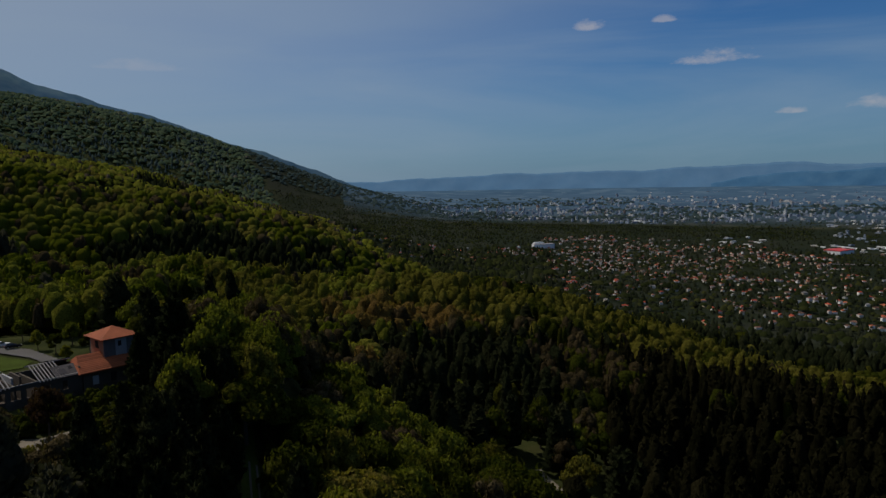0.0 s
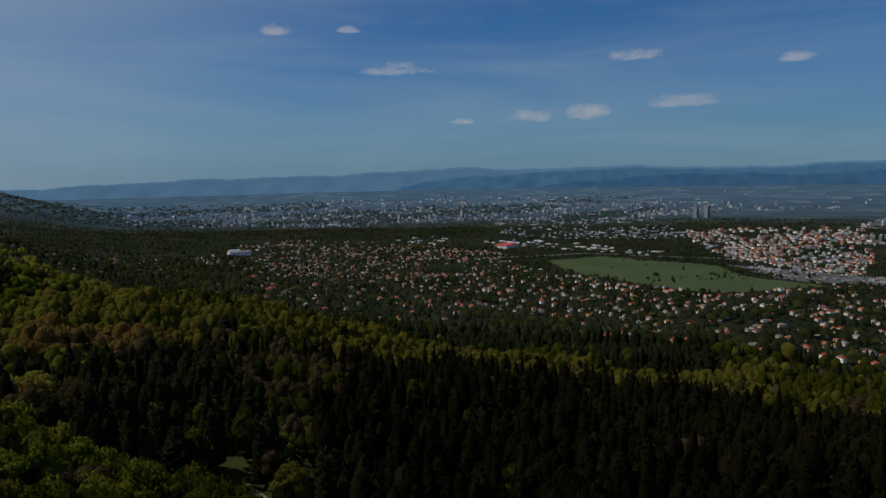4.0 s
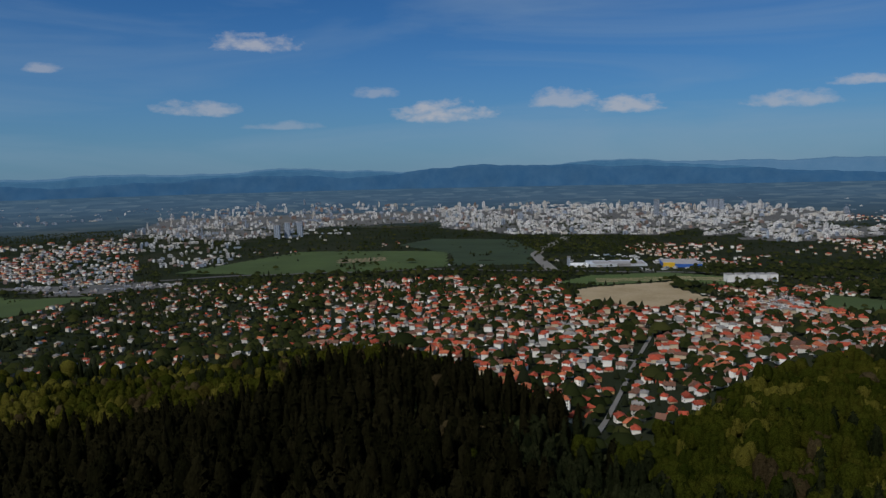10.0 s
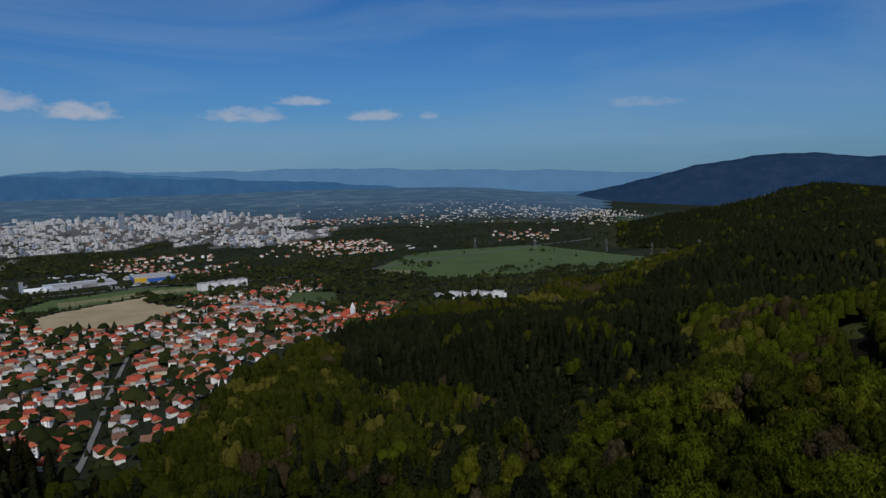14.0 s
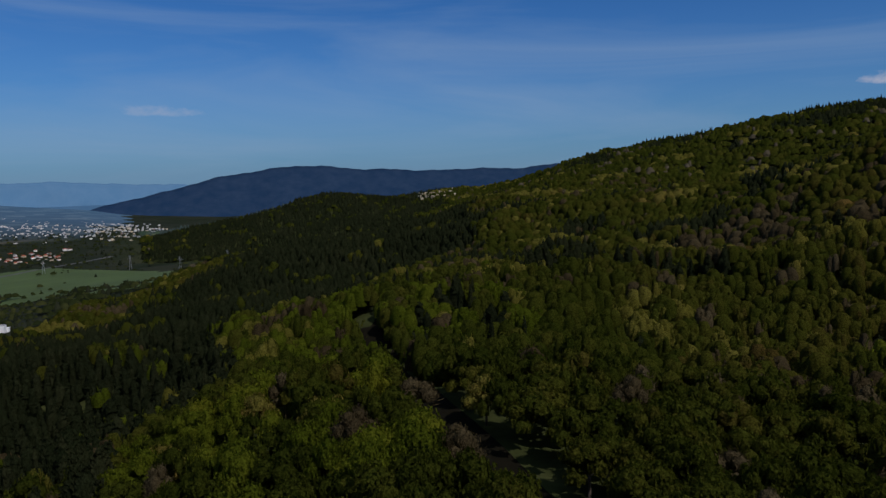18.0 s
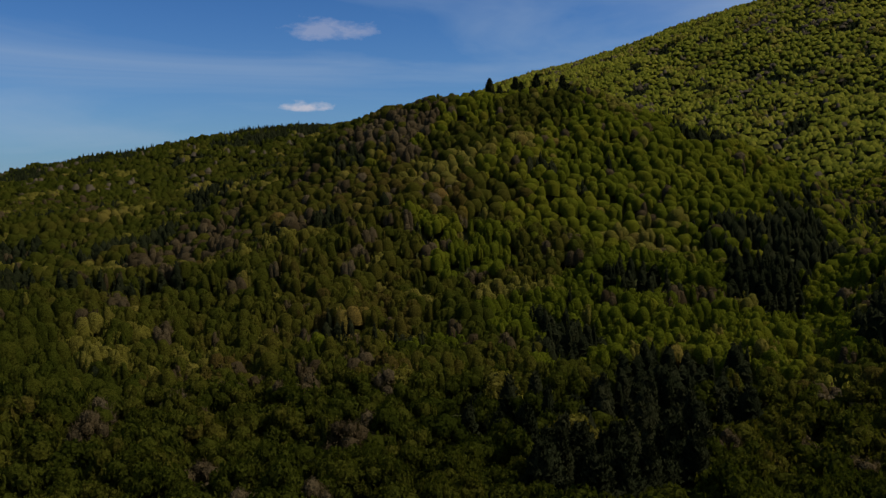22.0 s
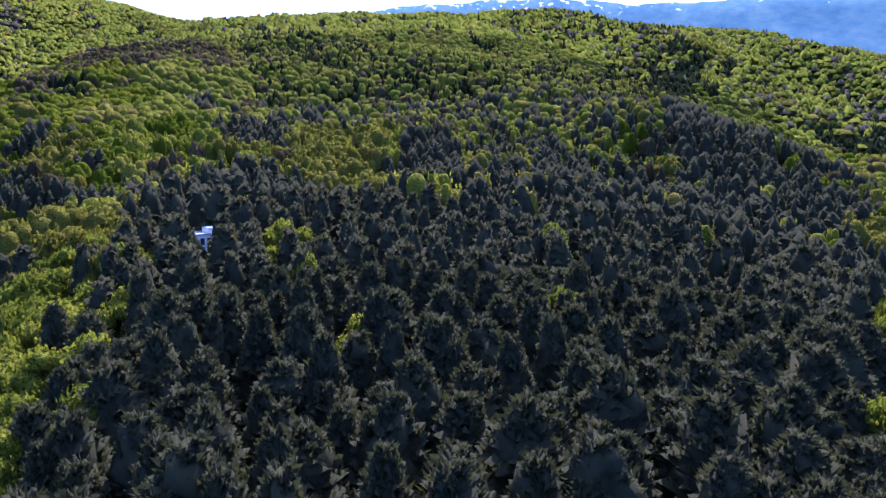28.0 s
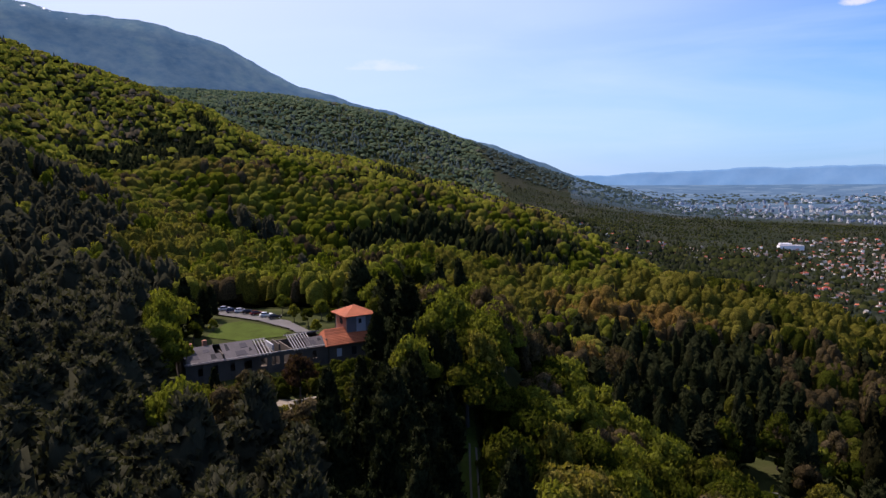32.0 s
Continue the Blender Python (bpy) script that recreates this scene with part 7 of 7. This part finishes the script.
        slab(bm, (u0 + 1.4 * f + 0.1, y0, z0 + 0.12), (u1 - 1.6 * f - 0.1 - (1.4 if k in (6, 7) else 0), y0, z0 + 0.12), (u1 - 1.6 * f - 0.2 - (1.4 if k in (6, 7) else 0), y1, z1 + 0.05), (u0 + 1.4 * f + 0.2, y1, z1 + 0.05), 0.08)
        part("tile_course", bm, TILES, root)
    # tower
    tu, tv, tw, te = L + 9.6, 5.4, 7.4, 11.0
    wall("tower_wall", tu - tw / 2, tu + tw / 2, tv - tw / 2, tv - tw / 2 + 0.4, -3.0, te, SLATE)
    wall("tower_wall", tu - tw / 2, tu + tw / 2, tv + tw / 2 - 0.4, tv + tw / 2, -3.0, te, SLATE)
    wall("tower_side", tu - tw / 2, tu - tw / 2 + 0.4, tv - tw / 2 + 0.4, tv + tw / 2 - 0.4, -3.0, te, BRICKWORK)
    wall("tower_side", tu + tw / 2 - 0.4, tu + tw / 2, tv - tw / 2 + 0.4, tv + tw / 2 - 0.4, -3.0, te, SLATE)
    wall("tower_panel", tu - 1.1, tu + 1.5, tv - tw / 2 - 0.07, tv - tw / 2 + 0.02, te - 4.6, te - 0.5, WHITE_BOARD)
    wall("tower_window", tu - 0.5, tu + 0.3, tv - tw / 2 - 0.11, tv - tw / 2 - 0.05, te - 2.2, te - 1.0, DARK_PLATE)
    wall("tower_window", tu - tw / 2 - 0.05, tu - tw / 2 + 0.03, tv - 0.9, tv + 0.9, te - 2.6, te - 0.9, DARK_PLATE)
    for k in range(4):
        bm = bmesh.new()
        a = k * math.pi / 2
        h = tw / 2 + 0.95
        c, s = math.cos(a), math.sin(a)
        pts = [(tu + x * c - y * s, tv + x * s + y * c, z) for x, y, z in ((-h, -h, te), (h, -h, te), (0.03, -0.03, te + 2.1), (-0.03, -0.03, te + 2.1))]
        slab(bm, *pts, 0.18)
        part("tower_roof", bm, TILES, root)
    return root


ruined_house()
drape("lawn", [(322.4, 212), (323.2, 221), (323.9, 229), (325.2, 231), (327.0, 222), (328.9, 211), (328.2, 205), (325.0, 203)], LAWN, "bright green grass beside the ruined house", 0.45, 0.2)
GRAVEL = material("gravel", (0.085, 0.08, 0.072), 0.95, 0.3, 0.2, 2.0, 0.4)
drape("car_park", [(323.0, 246), (323.6, 254), (328.8, 226), (330.6, 208), (329.4, 208), (328.9, 214), (326.4, 229.5)], GRAVEL, "pale gravel parking strip behind the ruin", 0.45, 0.45)
drape("yard", [(328.2, 135), (327.3, 143), (327.9, 147), (329.2, 145.5), (331.0, 147), (331.5, 142), (330.8, 137), (329.6, 138.5)], EARTH, "pale bare earth in front of the ruin", 0.4, 0.2)
# a grassy ride with two wheel ruts below the ruin
drape("grass_ride", [(342.7, 122), (342.8, 131), (343.3, 139), (343.7, 149), (344.0, 149), (344.2, 141), (344.6, 132), (344.9, 123)], LAWN, "sunlit grass of a forest ride", 0.4, 0.2)
RUT = material("pale_ruts", (0.11, 0.097, 0.075), 0.95, 0.3, 0.2, 2.0, 0.4)
for off in (-0.36, 0.3):
    ribbon("track", [(343.88 + off * 0.8, 140), (343.95 + off, 134), (344.1 + off, 123)], 0.4, RUT, "pale wheel rut in the grass ride", 0.35, 2.0, "track")

# rubble in the yard
STONE = material("rubble", (0.13, 0.12, 0.105), 0.95, 0.3, 0.5, 4.0, 0.4)
for k in range(18):
    b0, r0 = 328 + rng.random() * 3.5, 133 + rng.random() * 15
    x0, y0 = at(b0, r0)
    bm = bmesh.new()
    bmesh.ops.create_icosphere(bm, subdivisions=1, radius=1.0)
    for q in bm.verts:
        q.co *= rng.uniform(0.6, 1.2)
    ob = tagged(part("stone", bm, STONE), "pale broken block of rubble on bare earth", "rubble", "rubble in the yard")
    ob.matrix_world = pose(x0, y0, float(ground(x0, y0)) + 0.25, rng.uniform(0, 60), 0, rng.uniform(0, 360)) @ Matrix.Diagonal((*(rng.uniform(0.25, 0.8, 2)), 0.35, 1))

# ---- parked cars ----
PAINTS = {"white": (0.72, 0.72, 0.72), "black": (0.015, 0.015, 0.017), "dark blue": (0.02, 0.03, 0.07), "silver": (0.4, 0.41, 0.42), "dark red": (0.12, 0.015, 0.015)}
PAINT = {k: material(k.replace(" ", "_") + "_car_paint", c, 0.25, 0.05, 0.5, 3.0, 0.0, metal=0.2) for k, c in PAINTS.items()}
TYRE = material("tyre_rubber", (0.015, 0.015, 0.015), 0.9, 0.2, 1.0, 8.0, 0.2)
RIM = material("wheel_rim", (0.45, 0.45, 0.46), 0.4, 0.1, 1.0, 8.0, 0.0, metal=0.8)
LAMP_GLASS = material("lamp_glass", (0.6, 0.6, 0.58), 0.15, 0.1, 1.0, 4.0, 0.0)
RED_GLASS = material("tail_lamp", (0.35, 0.02, 0.02), 0.2, 0.1, 1.0, 4.0, 0.0)


def make_car(colour, m):
    root = tagged(new("car"), colour + " car parked on the pale gravel strip", "car", "cars on the parking strip")
    root.matrix_world = m
    profile = [(-2.1, 0.35), (-2.15, 0.7), (-2.0, 0.95), (-1.2, 1.0), (1.1, 0.98), (1.95, 0.85), (2.15, 0.6), (2.1, 0.35)]
    bm = bmesh.new()
    sides = [[bm.verts.new((x, y * (0.86 if i in (2, 5) else 0.9), z)) for i, (x, z) in enumerate(profile)] for y in (-1, 1)]
    bm.faces.new(sides[0])
    bm.faces.new(sides[1][::-1])
    for i in range(8):
        bm.faces.new((sides[0][i], sides[1][i], sides[1][(i + 1) % 8], sides[0][(i + 1) % 8]))
    bmesh.ops.recalc_face_normals(bm, faces=bm.faces)
    part("body", bm, PAINT[colour], root)
    for name, mat, pts, wide in (("cabin_glass", GLASS, [(-1.75, 0.98), (-1.35, 1.4), (0.15, 1.42), (1.0, 0.98)], 0.76), ("roof_panel", PAINT[colour], [(-1.38, 1.40), (-1.2, 1.48), (0.05, 1.48), (0.2, 1.42)], 0.66)):
        bm = bmesh.new()
        sides = [[bm.verts.new((x, s * (wide if z < 1.2 else wide - 0.1), z)) for x, z in pts] for s in (-1, 1)]
        bm.faces.new(sides[0])
        bm.faces.new(sides[1][::-1])
        for i in range(4):
            bm.faces.new((sides[0][i], sides[1][i], sides[1][(i + 1) % 4], sides[0][(i + 1) % 4]))
        bmesh.ops.recalc_face_normals(bm, faces=bm.faces)
        part(name, bm, mat, root)
    for x in (-1.3, 1.3):
        for y in (-0.82, 0.82):
            bm = bmesh.new()
            bmesh.ops.create_cone(bm, cap_ends=True, segments=14, radius1=0.33, radius2=0.33, depth=0.22, matrix=pose(x, y, 0.33, 90))
            tyre = part("tyre", bm, TYRE, root)
            bm = bmesh.new()
            bmesh.ops.create_cone(bm, cap_ends=True, segments=10, radius1=0.2, radius2=0.2, depth=0.25, matrix=pose(x, y, 0.33, 90))
            part("rim", bm, RIM, tyre)
    for y in (-0.6, 0.6):
        for x, mat, name in ((2.1, LAMP_GLASS, "headlight"), (-2.13, RED_GLASS, "tail_light")):
            bm = bmesh.new()
            box(bm, (x - 0.06, y - 0.18, 0.62), (x + 0.05, y + 0.18, 0.78))
            part(name, bm, mat, root)
    return root


for k, (colour, x0, y0) in enumerate((("silver", -147.2, 202.2), ("dark blue", -143.0, 200.6), ("white", -139.6, 200.6), ("black", -135.8, 199.6), ("dark red", -131.8, 198.3), ("white", -127.2, 196.6), ("black", -122.6, 194.6))):
    make_car(colour, pose(x0, y0, float(ground(x0, y0)) + 0.5, 0, 0, 38 + 7 * math.sin(k * 2.1)))

# ---- a flat-roofed pavilion among the pines ----
def pavilion():
    x0, y0 = -221.7, -12.4
    z = float(ground(x0, y0))
    root = tagged(new("pavilion"), "derelict white flat-roofed building half hidden by pines", "building")
    root.matrix_world = pose(x0, y0, z - 0.6, 0, 0, 22)
    for name, lo, hi, mat in (("wall", (-6, -4, -5), (6, 4, 10.2), WALLS[0]), ("roof", (-6.3, -4.3, 10.2), (6.3, 4.3, 10.5), FLAT_ROOF), ("parapet", (-6.3, -4.3, 10.5), (6.3, -4.0, 11.1), WHITE_BOARD),
                              ("parapet", (-6.3, 4.0, 10.5), (6.3, 4.3, 11.1), WHITE_BOARD), ("roof_block", (-1, 0.5, 10.5), (4.6, 3.4, 11.9), WALLS[0]), ("roof_slab", (-1.3, 0.2, 11.9), (5, 3.7, 12.1), WHITE_BOARD), ("skylight", (-5.2, -2.6, 10.5), (-2.2, -1.2, 10.95), WHITE_BOARD)):
        bm = bmesh.new()
        box(bm, lo, hi)
        part(name, bm, mat, root)
    for v in (-2, 0, 2):
        bm = bmesh.new()
        box(bm, (5.95, v - 0.6, 7.2), (6.08, v + 0.6, 9.2))
        part("window", bm, GLASS, root)


pavilion()


# ---- landmarks on the plain ----
def boxes_thing(name, label, category, b0, r0, turn, pieces, group=""):
    """A building out of plain blocks: part name, low corner, high corner, material."""
    x0, y0 = at(b0, r0)
    root = tagged(new(name), label, category, group)
    root.matrix_world = pose(x0, y0, float(ground(x0, y0)), 0, 0, turn)
    for part_name, lo, hi, mat in pieces:
        bm = bmesh.new()
        box(bm, lo, hi)
        part(part_name, bm, mat, root)
    return root


WHITE = material("bright_white_plaster", (0.72, 0.72, 0.71), 0.85, 0.1, 0.1, 1.0, 0.2)
SHOP_BLUE = material("blue_cladding", (0.03, 0.10, 0.36), 0.6, 0.15, 0.05, 0.8, 0.1)
SHOP_YELLOW = material("yellow_cladding", (0.6, 0.38, 0.03), 0.6, 0.15, 0.05, 0.8, 0.1)
SHOP_RED = material("red_cladding", (0.55, 0.06, 0.05), 0.6, 0.15, 0.05, 0.8, 0.1)
METAL_ROOF = material("pale_metal_roof", (0.45, 0.48, 0.52), 0.5, 0.15, 0.05, 0.8, 0.1)
boxes_thing("store", "large blue and yellow warehouse store on the plain", "store", 98.8, 1435, 0, [("hall", (-38, -40, -3), (38, 30, 6.5), SHOP_BLUE), ("entrance", (-38.5, 10, -3), (-29.5, 30.6, 8.5), SHOP_YELLOW), ("roof", (-37, -39, 6.5), (37, 29, 7.0), FLAT_ROOF)])
boxes_thing("shopping_centre", "long low shopping centre with pale metal roofs", "shopping centre", 94.3, 1430, 4, [("hall", (-30, -52, -3), (30, 62, 4.5), METAL_ROOF), ("roof", (-26, -48, 4.5), (10, 50, 5.4), FLAT_ROOF), ("wing", (-34, 62, -3), (4, 96, 3.6), WHITE), ("canopy", (30, -40, 2.6), (37, 20, 3.2), METAL_ROOF), ("gable", (-31, -20, -3), (-30, 6, 5.6), FLAT_ROOF)])
boxes_thing("slim_tower", "slim grey advertising tower beside the ring road", "tower", 90.4, 1350, 0, [("shaft", (-3, -3, -3), (3, 3, 24), CONCRETE[2]), ("top", (-3.6, -3.6, 24), (3.6, 3.6, 26), FLAT_ROOF)])
boxes_thing("red_hall", "low hall with a bright red roof", "hall", 29.7, 1730, 30, [("hall", (-26, -18, -3), (26, 18, 8), WHITE), ("roof", (-26.5, -18.5, 8), (26.5, 18.5, 9.5), SHOP_RED)])
boxes_thing("white_complex", "low white apartment complex below the wooded hill", "building", 8.2, 1620, 10, [("block", (-24, -10, -3), (24, 10, 9), WHITE), ("block", (-18, 10, -3), (6, 20, 12), WHITE), ("roof", (-24, -10, 9), (24, 10, 9.6), FLAT_ROOF)])
q = np.random.default_rng(5)
for k in range(9):
    b0, r0 = 121.4 + 0.62 * k, 950 - 5.5 * k + q.uniform(-14, 14)
    l, d, h = q.uniform(9, 15), q.uniform(6, 10), q.uniform(7, 11)
    boxes_thing("terrace_block", "bright white stepped apartment house by the woods", "apartment house", b0, r0, q.uniform(-10, 40), [("wall", (-l / 2, -d / 2, -3), (l / 2, d / 2, h), WHITE), ("terrace", (-l / 2 - 2, -d / 2 - 3, -3), (l / 2, -d / 2, h * 0.6), WHITE), ("roof", (-l / 2, -d / 2, h), (l / 2, d / 2, h + 0.5), FLAT_ROOF)], "white houses by the woods")
for k in range(5):
    boxes_thing("pale_block", "pale apartment block at the edge of the village", "apartment block", 102.6 + k * 0.75, 1240 + 8 * k, 10, [("wall", (-8, -6, -3), (8, 6, 13), WHITE), ("roof", (-8.3, -6.3, 13), (8.3, 6.3, 13.6), FLAT_ROOF)], "blocks by the village")
x0, y0 = at(113.9, 790)
church = tagged(new("church"), "small white church with a pointed steeple", "church")
church.matrix_world = pose(x0, y0, float(ground(x0, y0)), 0, 0, 20)
for name, lo, hi, mat in (("nave", (-5, -3.5, -3), (7, 3.5, 6), WHITE), ("steeple", (-9, -2, -3), (-5, 2, 12), WHITE)):
    bm = bmesh.new()
    box(bm, lo, hi)
    part(name, bm, mat, church)
bm = bmesh.new()
gable_roof(bm, 12, 7, 6, 2.6, 0.5, 0.2, 0.2)
bmesh.ops.translate(bm, verts=bm.verts, vec=(1, 0, 0))
part("roof", bm, ROOFS[0], church)
bm = bmesh.new()
bmesh.ops.create_cone(bm, cap_ends=True, segments=4, radius1=3.1, radius2=0.05, depth=7, matrix=pose(-7, 0, 15.5, 0, 0, 45))
part("spire", bm, WHITE, church)
for b0, r0, h in ((97.2, 2690, 62), (101.1, 3010, 40), (101.5, 3010, 40), (101.9, 3010, 40), (86.5, 2500, 34), (66.8, 2100, 40), (67.6, 2120, 44), (68.6, 2140, 42), (44.5, 2700, 40), (45.3, 2700, 44)):
    boxes_thing("tower_block", "tall grey tower block above the city roofs", "tower block", b0, r0, 14, [("wall", (-8, -8, -3), (8, 8, h), CONCRETE[2]), ("roof", (-8.3, -8.3, h), (8.3, 8.3, h + 1), FLAT_ROOF)], "tower blocks")

# pylons of the power line along the meadow
STEEL = material("galvanised_steel", (0.3, 0.31, 0.32), 0.5, 0.15, 0.5, 3.0, 0.0, metal=0.6)


def bar(bm, p, q, w):
    d = Vector(q) - Vector(p)
    box(bm, (-w, -w, 0), (w, w, d.length), Matrix.Translation(p) @ d.to_track_quat("Z", "Y").to_matrix().to_4x4())


def make_pylon(m, h):
    root = tagged(new("pylon"), "grey steel lattice pylon of a power line", "pylon", "pylons of the power line")
    root.matrix_world = m
    for sx, sy in ((-1, -1), (1, -1), (1, 1), (-1, 1)):
        bm = bmesh.new()
        bar(bm, (sx * 2.6, sy * 2.6, -1), (sx * 0.4, sy * 0.4, h), 0.14)
        part("leg", bm, STEEL, root)
    for f in (0.25, 0.5, 0.72):
        w = 2.6 - 2.2 * f
        for (ax, ay), (bx, by) in (((-w, -w), (w, -w)), ((w, -w), (w, w)), ((w, w), (-w, w)), ((-w, w), (-w, -w))):
            bm = bmesh.new()
            bar(bm, (ax, ay, h * f), (bx * 0.86, by * 0.86, h * (f + 0.16)), 0.08)
            part("brace", bm, STEEL, root)
    for z, w in ((0.78, 5.0), (0.88, 4.2), (0.97, 3.2)):
        bm = bmesh.new()
        bar(bm, (-w, 0, h * z), (w, 0, h * z), 0.12)
        part("crossarm", bm, STEEL, root)


for b0, r0, h in ((142.1, 1330, 31), (135.1, 1560, 30), (129.4, 1610, 28), (124.5, 1660, 28), (138.6, 1440, 30)):
    x0, y0 = at(b0, r0)
    make_pylon(pose(x0, y0, float(ground(x0, y0)), 0, 0, 40), h)

# the village on the far saddle and villas on the far hill
for name, b0, b1, r0, r1, count in (("saddle_houses", 157.5, 160.5, 1990, 2120, 46), ("hill_villas", 133, 141, 2300, 3200, 60), ("valley_houses", 120, 138, 2300, 3500, 170)):
    bs, rs = rng.uniform(b0, b1, count), rng.uniform(r0, r1, count)
    x, y = at(bs, rs)
    a = rng.uniform(0, 3.1, count)
    z = ground(x, y)
    v1, t1 = blocks(x, y, z - 3, rng.uniform(5, 10, count), rng.uniform(5, 7, count), rng.uniform(5.5, 8, count) + 8 * (name == "saddle_houses"), a)
    tagged(new(name, mesh_from(name, v1, t1, WALLS[2 if name == "valley_houses" else 1])), "scattered pale houses on a distant slope", "houses", kind="stuff")
